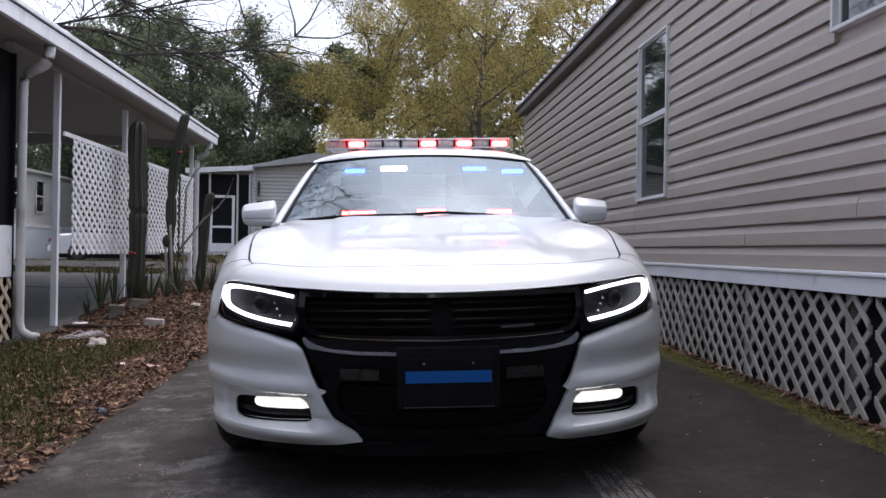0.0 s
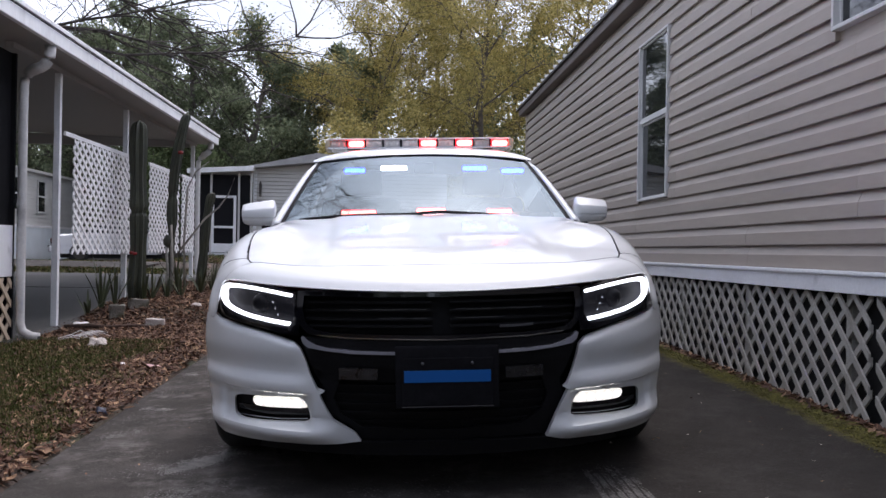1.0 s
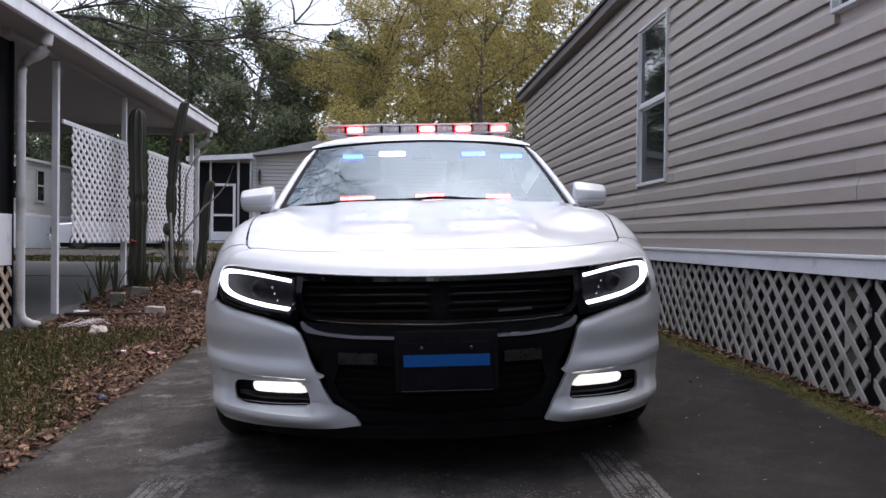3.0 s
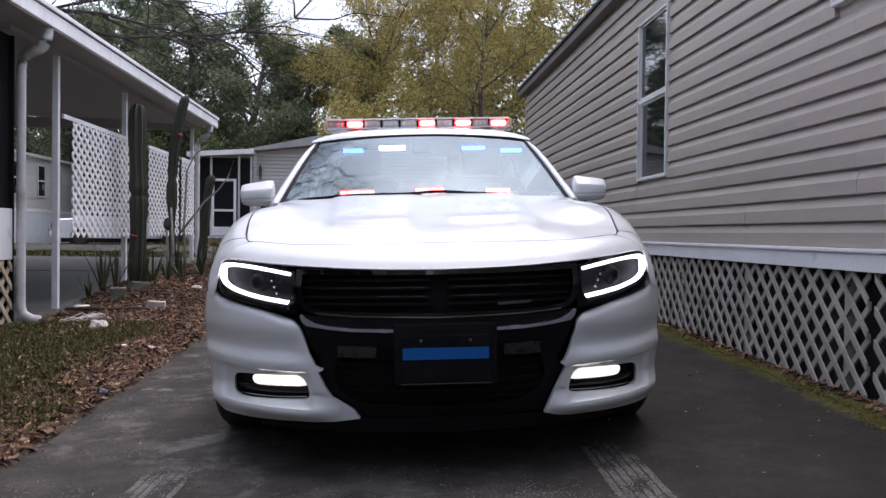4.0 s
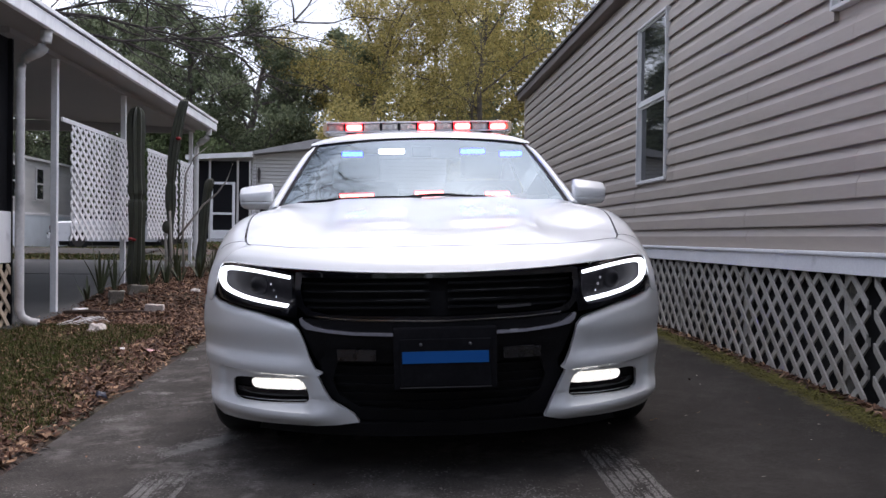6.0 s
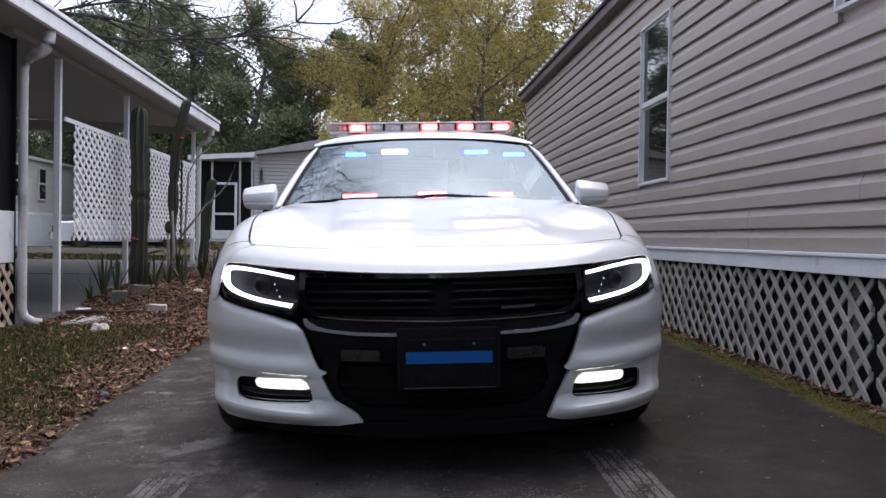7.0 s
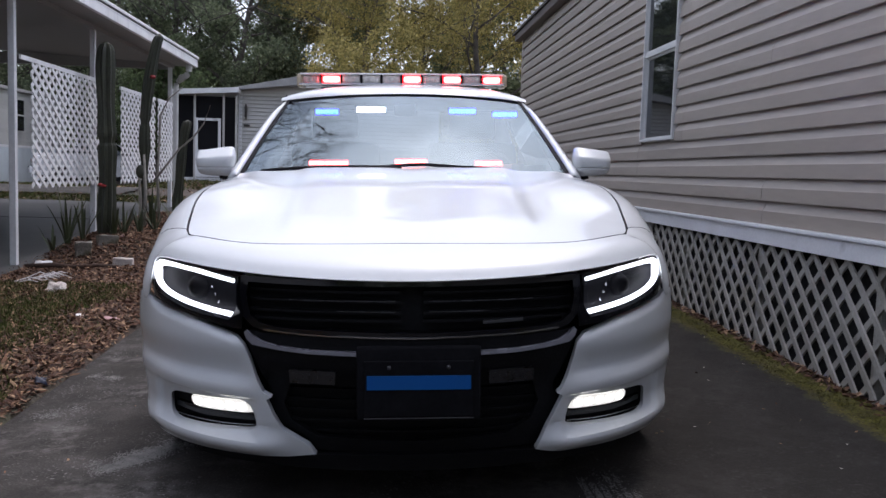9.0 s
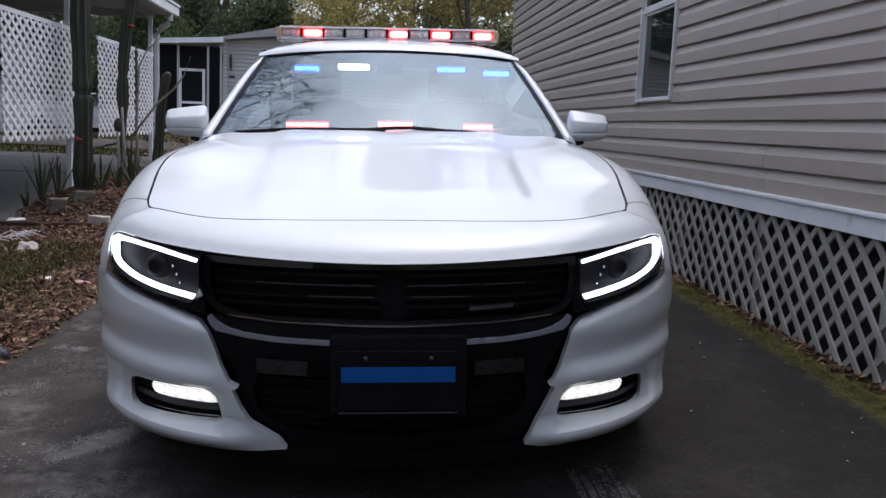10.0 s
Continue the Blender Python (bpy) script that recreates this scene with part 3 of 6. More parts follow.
part("roof_pan", bm, M_CEIL, carport, "flat white metal roof pan")
part("header_beam", box_bm(PX - 0.035, PX + 0.035, 7.3, 14.15, 2.465, 2.53, bevel=0.006), M_CEIL, carport)
part("end_beam", box_bm(-8.5, PX - 0.05, 14.0, 14.08, 2.44, 2.60), M_CEIL, carport)
for y in (8.37, 10.49, 14.02):
    z = ground_z(PX, y)
    part("post", box_bm(PX - 0.028, PX + 0.028, y - 0.028, y + 0.028, z - 0.02, 2.47, bevel=0.005), M_ALU, carport)
for y in (8.4, 14.0):
    part("post", box_bm(-6.5, -6.42, y, y + 0.08, ground_z(-6.5, y) - 0.05, 2.7), M_ALU, carport)


def downspout(yt, yw, foot):
    d = thing("downspout", "white aluminium downspout with elbows", "downspout", "downspouts")
    g = ground_z(PX + 0.06, yw)
    pts = [(FX - 0.035, yt, 2.50), (FX - 0.036, yt, 2.45), (FX - 0.042, yt, 2.41), (FX - 0.056, yt, 2.375), (FX - 0.08, yt + 0.01, 2.345), (FX - 0.112, yt + 0.015, 2.325), (FX - 0.15, yt + 0.02, 2.315), (PX + 0.15, yw - 0.02, 2.308), (PX + 0.118, yw - 0.01, 2.294), (PX + 0.092, yw, 2.268), (PX + 0.075, yw, 2.235), (PX + 0.067, yw, 2.195), (PX + 0.065, yw, 2.15), (PX + 0.065, yw, 1.15), (PX + 0.065, yw, g + 0.16), (PX + 0.085, yw, g + 0.09), (PX + 0.15, yw, g + 0.05), (PX + 0.22, yw, g + 0.04)]
    part("pipe", tube(bmesh.new(), pts if foot else pts[:-1], [0.046] * 8 + [0.042, 0.040, 0.038] + [0.037] * (7 if foot else 6), 14), M_PIPE, d, smooth=True)
    for z in (1.17, 2.1):
        part("joint_band", tube(bmesh.new(), [(PX + 0.065, yw, z), (PX + 0.065, yw, z + 0.03)], 0.0405, 14), M_PIPE, d)
    if foot:
        # dark disc drawn for the shade inside the pipe
        part("mouth", tube(bmesh.new(), [(PX + 0.216, yw, g + 0.04), (PX + 0.2215, yw, g + 0.04)], 0.032, 12), M_DARK, d)
    return d


downspout(7.36, 7.44, True)
downspout(13.9, 14.12, False)

slab = tagged(new("carport_slab", grid_mesh([-8.6, -6, -4, -3.2, -3.0], [7.2, 8, 9, 10, 11, 12, 13, 14, 14.6], lambda x, y: drive_z(-1.41, y) + 0.055)), "grey concrete carport floor slab", "slab", kind="structure")
slab.data.materials.append(M_CONC)
part("slab_joint", box_bm(-8.6, -3.02, 12.1, 12.14, drive_z(-1.41, 12.12) + 0.05, drive_z(-1.41, 12.12) + 0.058), M_DARK, slab)
sol = slab.modifiers.new("thickness", "SOLIDIFY")
sol.thickness, sol.offset = 0.08, -1

for s0, s1 in ((8.66, 11.0), (11.36, 12.95), (13.12, 13.95)):
    pn = thing("lattice_panel", "white lattice privacy panel hung between carport posts", "lattice", "privacy panels")
    part("top_rail", box_bm(PX + 0.036, PX + 0.056, s0 - (0.24 if s0 < 9 else 0.02), s1 + 0.02, 1.895, 1.935), M_LATT_W, pn)
    lattice(pn, PX + 0.04, s0, s1, 0.765, 1.90, 0.166, 0.112, 0.038, 0.008, M_LATT_W)


# ---- tyre marks and stains on the driveway ----
def tread_mark(x, y0, y1, lean, seed):
    """Pale dusty tyre print: bands of fine grit with bare grooves between the tread ribs."""
    def ribs(px, py):
        a = (px - x - lean * (py - y0)) / 0.031 + 3.0
        if a < 0 or a > 6:
            return 0
        groove = abs(a - math.floor(a) - 0.5) * 2
        end = smooth_step(y0, y0 + 0.15, py) * (1 - smooth_step(y1 - 0.35, y1, py))
        return (1 - smooth_step(0.62, 0.85, groove)) * end * max(0.03, 0.42 + 1.0 * noise.noise((px * 13, py * 7, seed)))
    strew("tyre_mark", 7000, (x - 0.12, x + 0.12 + lean * (y1 - y0), y0, y1), 0.0030, M_DUST, "pale dusty tyre print on the driveway", "tyre mark", lift=0.0008, curl=0.03, seed=seed, zf=paved, keep=ribs, aspect=0.9, heap=0.0006)


tread_mark(-0.80, 2.3, 3.3, 0.05, 1)
tread_mark(0.84, 2.3, 3.4, 0.02, 2)


# pale washed-out scuffs, as fine scattered grit
def scuff(x0, y0, x1, y1, width, count, seed):
    L = math.hypot(x1 - x0, y1 - y0)

    def near(x, y):
        t = ((x - x0) * (x1 - x0) + (y - y0) * (y1 - y0)) / (L * L)
        d = abs((x - x0) * (y1 - y0) - (y - y0) * (x1 - x0)) / L
        if t < -0.1 or t > 1.1:
            return 0
        return math.exp(-(d / width) ** 2) * max(0, 0.55 + 1.2 * noise.noise((x * 11, y * 11, seed))) * smooth_step(-0.1, 0.2, t) * (1 - smooth_step(0.7, 1.1, t))
    pad = width * 2
    strew("pale_scuff", count, (min(x0, x1) - pad, max(x0, x1) + pad, min(y0, y1) - pad, max(y0, y1) + pad), 0.003, M_DUST, "pale gritty scuff on the driveway", "stain", lift=0.0008, curl=0.03, seed=seed, zf=paved, keep=near, aspect=0.9, heap=0.0006)


scuff(-0.86, 3.50, -0.60, 3.80, 0.05, 6000, 31)
scuff(-1.36, 6.0, -1.24, 6.0, 0.05, 500, 32)
scuff(-1.30, 4.85, -1.12, 4.8, 0.05, 700, 33)
scuff(-1.31, 4.15, -1.15, 4.3, 0.05, 500, 34)
scuff(-0.35, 2.45, 0.7, 2.75, 0.14, 3000, 35)


M_TAIL = mat("red_tail_lamp", (0.25, 0.02, 0.02), 0.3, var=0.1, scale=9, fine=40, bump=0)


# ---- plants in the bed ----
def cactus(base, height, radius, lean, ribs=8, arms=(), bend=0.1, joints=(), woody=1.0, label="tall ribbed columnar cactus in the mulch bed"):
    """A ribbed column with a domed top, and joints where it has grown on."""
    c = thing("cactus", label, "cactus", "columnar cacti")

    def column(b, h, r, ln):
        bm = bmesh.new()
        rings = []
        n = 60
        for i in range(n + 1):
            t = i / n
            z = h * t
            rr = r * (0.82 + 0.18 * smooth_step(0, 0.1, t)) * (1 + 0.07 * math.sin(t * 17 + b[0] * 9))
            rr *= woody + (1 - woody) * smooth_step(0.30, 0.44, t)
            top = max(0, (t - (1 - r * 1.3 / h)) / (r * 1.3 / h))
            rr *= math.sqrt(max(0.0, 1 - top * top)) + 0.02
            ox, oy = ln[0] * max(0.0, (t - bend) / (1 - bend)) ** 1.6 + 0.02 * math.sin(t * 5), ln[1] * t ** 2.2
            for j in joints:
                rr *= 1 - 0.26 * math.exp(-((t - j) * h / 0.035) ** 2) + 0.05 * math.exp(-((t - j) * h / 0.035 - 2.5) ** 2)
            ring = []
            for k in range(ribs * 4):
                a = 2 * math.pi * k / (ribs * 4)
                f = (1.0, 0.86, 0.74, 0.86)[k % 4]
                ring.append(bm.verts.new((b[0] + ox + rr * f * math.cos(a), b[1] + oy + rr * f * math.sin(a), b[2] + z)))
            rings.append(ring)
        for r0, r1 in zip(rings[:-1], rings[1:]):
            for k in range(len(r0)):
                bm.faces.new((r0[k], r0[(k + 1) % len(r0)], r1[(k + 1) % len(r0)], r1[k]))
        bm.faces.new(rings[-1])
        return bm

    part("stem", column(base, height, radius, lean), M_CACTUS, c)
    for b, h, r, ln in arms:
        part("arm", column(b, h, r, ln), M_CACTUS, c)
    return c


def spiky_plant(base, n, length, width, seed, label, spread=0.8):
    rnd = random.Random(seed)
    pl = thing("spiky_plant", label, "plant", "spiky plants")
    for k in range(n):
        a, up = 2 * math.pi * k / n + rnd.uniform(-0.4, 0.4), rnd.uniform(0.05, spread)
        L, bm = length * rnd.uniform(0.55, 1.05), bmesh.new()
        rows_ = []
        d = Vector((math.cos(a), math.sin(a), 0))
        s = Vector((-math.sin(a), math.cos(a), 0))
        for i in range(7):
            t = i / 6
            p = Vector(base) + d * (0.02 + L * up * t ** 1.3) + Vector((0, 0, L * t * math.sqrt(max(0.1, 1 - up * up * 0.7)) - 0.12 * L * up * t * t))
            w = 0.78 * width * (0.5 + 0.9 * t) * (1 - t ** 2.2) + 0.001
            rows_.append([bm.verts.new(p + s * w * e + Vector((0, 0, w * 0.35 * abs(e)))) for e in (-1, 0, 1)])
        for r0, r1 in zip(rows_[:-1], rows_[1:]):
            for i in range(2):
                bm.faces.new((r0[i], r0[i + 1], r1[i + 1], r1[i]))
        part("leaf", bm, M_AGAVE, pl)
    return pl


def bed(x, y):
    return (x, y, ground_z(x, y) - 0.01)


tall = cactus(bed(-2.83, 10.05), 2.05, 0.096, (0.03, 0.0), joints=(0.49,), label="tall dark green ribbed cactus beside a carport post")
for dx_, dy_, dz_ in ((-0.02, -0.10, 0.545), (0.015, -0.10, 0.535)):
    bm = bmesh.new()
    b_ = bed(-2.83, 10.05)
    bmesh.ops.create_icosphere(bm, subdivisions=2, radius=0.024, matrix=Matrix.Translation((b_[0] + dx_, b_[1] + dy_, b_[2] + dz_)) @ Matrix.Diagonal((1.2, 1, 0.8, 1)))
    part("fruit", bm, M_TAIL, tall, "small red cactus fruit", True)
leaning = cactus(bed(-2.66, 10.9), 2.24, 0.064, (0.20, 0.0), bend=0.45, joints=(0.54,), woody=0.55, label="tall ribbed cactus leaning over at the top")
bm = bmesh.new()
bmesh.ops.create_icosphere(bm, subdivisions=2, radius=0.03, matrix=Matrix.Translation((-2.545, 10.86, bed(-2.66, 10.9)[2] + 1.74)) @ Matrix.Diagonal((1.2, 1, 0.8, 1)))
b_ = bed(-2.66, 10.9)
for dx_, k in ((0.035, 1.0), (-0.02, 0.7)):
    part("dry_stem", tube(bmesh.new(), [(b_[0] + dx_, b_[1] - 0.07, b_[2]), (b_[0] + dx_ + 0.01, b_[1] - 0.07, b_[2] + 0.4 * k), (b_[0] + dx_ - 0.01, b_[1] - 0.06, b_[2] + 0.85 * k)], [0.022, 0.02, 0.014], 7), M_DEADWOOD, leaning, "pale woody dry stem", True)
bm2 = bmesh.new()
bmesh.ops.create_icosphere(bm2, subdivisions=3, radius=1, matrix=Matrix.Translation((-2.675, 10.85, 0.925)) @ Matrix.Diagonal((0.055, 0.05, 0.08, 1)))
part("stub", bm2, M_CACTUS, leaning, "short dark side pad", True)
part("fruit", bm, M_TAIL, leaning, "small red cactus fruit", True)
cactus(bed(-2.36, 11.2), 1.27, 0.056, (0.16, 0.0), label="short ribbed cactus leaning outward")
spiky_plant(bed(-2.98, 9.35), 11, 0.62, 0.020, 1, "upright spiky plant with blotched green leaves", 0.45)
spiky_plant(bed(-3.05, 9.15), 7, 0.35, 0.022, 2, "low dark spiky plant beside concrete blocks", 0.9)
spiky_plant(bed(-2.68, 10.2), 10, 0.42, 0.02, 3, "spiky green plant at a cactus foot", 0.6)
spiky_plant(bed(-2.62, 11.1), 12, 0.5, 0.022, 4, "clump of spiky green leaves between cacti", 0.65)
spiky_plant(bed(-2.3, 11.0), 14, 0.46, 0.02, 5, "bushy spiky plant with yellowed leaf tips", 0.75)
spiky_plant(bed(-2.05, 11.6), 14, 0.55, 0.016, 6, "yellow-green grassy clump in the bed", 0.7)
spiky_plant(bed(-2.72, 10.0), 12, 0.38, 0.018, 8, "yellow-green spiky clump at a cactus foot", 0.7)
spiky_plant(bed(-2.55, 10.35), 12, 0.34, 0.018, 9, "low spiky plant beside the mulch", 0.8)
spiky_plant(bed(-2.9, 9.55), 9, 0.45, 0.02, 10, "upright spiky plant beside a post", 0.5)
spiky_plant(bed(-2.22, 11.3), 16, 0.45, 0.012, 13, "fine yellow-green grassy clump", 0.7)
spiky_plant(bed(-2.45, 10.6), 10, 0.40, 0.02, 7, "short spiky plant in the mulch bed", 0.8)

# a bare dead branch leaning in the bed
db = thing("dead_branch", "bare grey forked branch leaning from the cacti", "branch")
g = ground_z(-2.45, 10.7)
part("stick", tube(bmesh.new(), [(-2.5, 10.75, g + 0.55), (-2.36, 10.7, g + 0.72), (-2.2, 10.65, g + 0.92), (-2.02, 10.6, g + 1.07), (-1.90, 10.55, g + 1.22), (-1.82, 10.5, g + 1.42)], [0.014, 0.013, 0.012, 0.010, 0.008, 0.004], 6), M_DEADWOOD, db, smooth=True)
part("stick", tube(bmesh.new(), [(-2.44, 10.75, g + 0.1), (-2.46, 10.75, g + 0.6), (-2.42, 10.72, g + 1.3), (-2.32, 10.7, g + 1.5), (-2.16, 10.66, g + 1.62)], [0.017, 0.015, 0.013, 0.010, 0.005], 6), M_DEADWOOD, db, smooth=True)


def stone(name, at, size, seed, material, label, category, rough=0.25):
    bm = bmesh.new()
    bmesh.ops.create_icosphere(bm, subdivisions=3, radius=1)
    for v in bm.verts:
        k = 1 + rough * noise.noise(v.co * 1.6 + Vector((seed * 5, 0, 0))) + 0.1 * noise.noise(v.co * 5)
        v.co = Vector((v.co.x * size[0] * k, v.co.y * size[1] * k, max(-0.5, v.co.z * k) * size[2]))
    ob = tagged(part(name, bm, material, None, smooth=True), label, category)
    ob.location = (at[0], at[1], ground_z(at[0], at[1]) + size[2] * 0.35)
    ob.rotation_euler = (0, 0, seed)
    return ob


stone("stone", (-2.34, 7.27), (0.078, 0.055, 0.05), 1, M_STONE, "pale angular stone lying in the grass", "stone", 0.75)
stone("stone", (-2.05, 9.6), (0.06, 0.05, 0.03), 3, M_STONE, "small pale stone in the mulch", "stone", 0.35)
stone("stone", (-2.92, 8.55), (0.08, 0.05, 0.03), 4, M_LITTER, "white broken stone beside the slab", "stone", 0.4)
stone("stone", (-1.85, 6.3), (0.05, 0.03, 0.015), 5, M_LITTER, "pale flat chip among the leaves", "stone", 0.4)

stone("crumpled_scrap", (-1.62, 6.2), (0.055, 0.025, 0.018), 6, M_SCRAP, "pinkish crumpled scrap among the leaves", "scrap", 0.6)
stone("crumpled_scrap", (-1.455, 4.62), (0.03, 0.028, 0.03), 7, M_INKBLUE, "small blue-black scrap at the driveway edge", "scrap", 0.6)


def cinder_block(at, rot, size, label):
    bm = box_bm(-size[0] / 2, size[0] / 2, -size[1] / 2, size[1] / 2, 0, size[2], bevel=0.012)
    bmesh.ops.subdivide_edges(bm, edges=bm.edges[:], cuts=2, use_grid_fill=True)
    for v in bm.verts:
        v.co += Vector((noise.noise(v.co * 9), noise.noise(v.co * 9 + Vector((3, 1, 2))), noise.noise(v.co * 11))) * 0.016
    ob = tagged(part("concrete_block", bm, M_BLOCK, None), label, "block", "bed edging blocks")
    ob.location, ob.rotation_euler = (at[0], at[1], ground_z(*at) - 0.02), rot
    return ob


cinder_block((-2.72, 9.02), (0.05, 0.03, 0.35), (0.145, 0.14, 0.15), "weathered concrete block edging the planted bed")
cinder_block((-2.62, 9.42), (0, 0.08, 0.5), (0.2, 0.12, 0.11), "pale concrete block edging the planted bed")
brick = cinder_block((-2.23, 8.62), (0.05, 0.02, 0.12), (0.19, 0.10, 0.095), "pale tan broken block at the bed's edge")
brick.data.materials[0] = M_STONE
# twigs
tw = thing("twig_pile", "bundle of pale dry twigs by the slab", "twigs")
rt = random.Random(3)
for k in range(14):
    x, y = -2.72 + rt.gauss(0, 0.06), 7.75 + rt.gauss(0, 0.1)
    a, L = rt.uniform(-0.5, 0.8), rt.uniform(0.1, 0.25)
    z = ground_z(x, y) + 0.012
    part("twig", tube(bmesh.new(), [(x, y, z), (x + L * 0.5 * math.cos(a), y + L * 0.5 * math.sin(a), z + rt.uniform(0.005, 0.05)), (x + L * math.cos(a), y + L * math.sin(a), z)], [0.005, 0.004, 0.002], 5), M_LITTER, tw)
tagged(part("edging_log", tube(bmesh.new(), [(-3.0, 8.35, ground_z(-3.0, 8.35) + 0.016), (-2.78, 8.41, ground_z(-2.78, 8.41) + 0.026), (-2.6, 8.40, ground_z(-2.6, 8.40) + 0.020), (-2.42, 8.47, ground_z(-2.42, 8.47) + 0.024), (-2.25, 8.5, ground_z(-2.2, 8.5) + 0.014)], [0.024, 0.027, 0.021, 0.022, 0.015], 8), M_ROT, None, smooth=True), "dark rotting log edging the mulch bed", "log")

# ---- beyond the yard ----
road = tagged(new("road", grid_mesh([-90, -40, -20, -12, -8, -6, -4.5], [16.1, 16.8, 17.4, 18.1], lambda x, y: ground_z(min(x, -1.5), y) + 0.03)), "grey park lane behind the carport", "road", kind="structure")
road.data.materials.append(M_DRIVE)


def sided_wall(parent, x0, x1, y, z0, z1, pitch, material):
    n = int((z1 - z0) / pitch)
    for k in range(n):
        bm = bmesh.new()
        a = z0 + k * (z1 - z0) / n
        b = a + (z1 - z0) / n
        prism(bm, [(y - 0.030, a + 0.006), (y - 0.032, a + 0.018), (y - 0.004, b + 0.004), (y + 0.01, b + 0.004), (y + 0.01, a)], lambda p, q, d: (x0 + d, p, q), x1 - x0)
        part("siding_board", bm, material, parent)


SY = 22.0
sg = ground_z(-3.5, SY)
shed = thing("back_house", "small grey sided house with a low gable and screened porch", "house")
sided_wall(shed, -3.33, 1.5, SY, sg - 0.1, 2.80, 0.090, M_SIDE2)
part("wall", box_bm(-3.33, 1.5, SY + 0.012, SY + 5, sg - 0.2, 2.80), M_SIDE2, shed)
bm = bmesh.new()
prism(bm, [(-3.46, 2.82), (-1.75, 3.01), (1.0, 2.80), (1.0, 2.88), (-1.75, 3.235), (-3.46, 2.87)], lambda a, b, d: (a, SY - 0.35 + d, b), 5.6)
part("roof", bm, M_SHINGLE, shed, "grey low gable roof")
bm = bmesh.new()
prism(bm, [(-3.33, 2.825), (-1.75, 3.00), (0.95, 2.79), (0.95, 2.78), (-3.33, 2.78)], lambda a, b, d: (a, SY - 0.02 + d, b), 0.1)
part("gable", bm, M_SIDE2, shed)
part("corner_board", box_bm(-3.36, -3.27, SY - 0.03, SY + 0.02, sg - 0.1, 2.80), M_ALU, shed)
wl_ = part("wall_lamp", box_bm(-3.20, -3.14, SY - 0.11, SY - 0.036, 2.14, 2.20, bevel=0.01), M_BLOCK, shed, "slim dark lamp on the wall")
part("shade", tube(bmesh.new(), [(-3.17, SY - 0.09, 2.20), (-3.17, SY - 0.09, 2.44), (-3.17, SY - 0.09, 2.52)], [0.03, 0.035, 0.012], 10), M_ROOF, wl_)
part("plaque", box_bm(-3.22, -3.08, SY - 0.05, SY - 0.035, 1.98, 2.03, bevel=0.004), M_ROOF, shed)
# the screened porch beside it, under a sloping flat roof
bm = bmesh.new()
prism(bm, [(-4.9, 2.66), (-3.3, 2.755), (-3.3, 2.875), (-4.9, 2.775)], lambda a, b, d: (a, SY - 0.45 + d, b), 3.4)
part("porch_roof", bm, M_ALU, shed)
part("porch_screen", box_bm(-4.9, -3.37, SY - 0.16, SY - 0.15, sg, 2.66), M_SCREEN, shed)
for x in (-4.88, -4.38, -3.70, -3.40):
    part("porch_post", box_bm(x, x + 0.045, SY - 0.22, SY - 0.165, sg - 0.1, 2.70), M_SIDE2, shed)
part("porch_base", box_bm(-4.9, -3.37, SY - 0.2, SY - 0.14, sg - 0.1, sg + 0.06), M_ALU, shed)
part("kick_panel", box_bm(-3.655, -3.40, SY - 0.2, SY - 0.165, sg + 0.06, 0.95), M_SCREEN, shed)
sd = part("screen_door", box_bm(-4.30, -3.78, SY - 0.19, SY - 0.18, sg + 0.05, 2.08), M_SCREEN, shed, "white framed screen door")
for a in ((-4.335, -4.28, sg + 0.07, 2.14), (-3.80, -3.74, sg + 0.07, 2.14), (-4.28, -3.80, 2.08, 2.14), (-4.28, -3.80, 1.33, 1.385), (-4.28, -3.80, sg + 0.07, 0.95)):
    part("door_rail", box_bm(a[0], a[1], SY - 0.24, SY - 0.192, a[2], a[3], bevel=0.004), M_ALU, sd)

# far neighbour's home, seen under the carport
NY = 27.0
ng = ground_z(-10, NY)
nb = thing("neighbour_home", "pale grey sided mobile home with light skirting", "house")
NX = -10.6
part("wall", box_bm(-14.4, NX, 17.5, 31, ng + 0.2, 2.98), M_SIDE3, nb)
for k in range(14):
    bm = bmesh.new()
    a = 1.42 + k * 0.113
    prism(bm, [(NX + 0.020, a), (NX + 0.004, a + 0.113), (NX - 0.01, a + 0.113), (NX - 0.01, a)], lambda p, q, d: (p, 17.5 + d, q), 13.5)
    part("siding_board", bm, M_SIDE3, nb)
part("skirting", box_bm(NX - 0.02, NX + 0.03, 17.5, 31, ng - 0.9, 1.35), M_SKIRT2, nb, "pale blue-white skirting")
part("skirt_cap", box_bm(NX - 0.02, NX + 0.05, 17.5, 31, 1.35, 1.42), M_TRIMW, nb)
part("roof", box_bm(-14.6, NX + 0.12, 17.3, 31.3, 2.99, 3.07), M_SIDE3, nb)
for y in (25.2, 27.0):
    w = part("window", box_bm(NX + 0.015, NX + 0.045, y, y + 0.5, 1.85, 2.75), M_PANE, nb)
    for a in ((y - 0.05, y, 1.80, 2.80), (y + 0.5, y + 0.55, 1.80, 2.80), (y, y + 0.5, 1.80, 1.85), (y, y + 0.5, 2.75, 2.80), (y, y + 0.5, 2.28, 2.33)):
        part("window_frame", box_bm(NX + 0.022, NX + 0.06, *a), M_SIDE3, w)


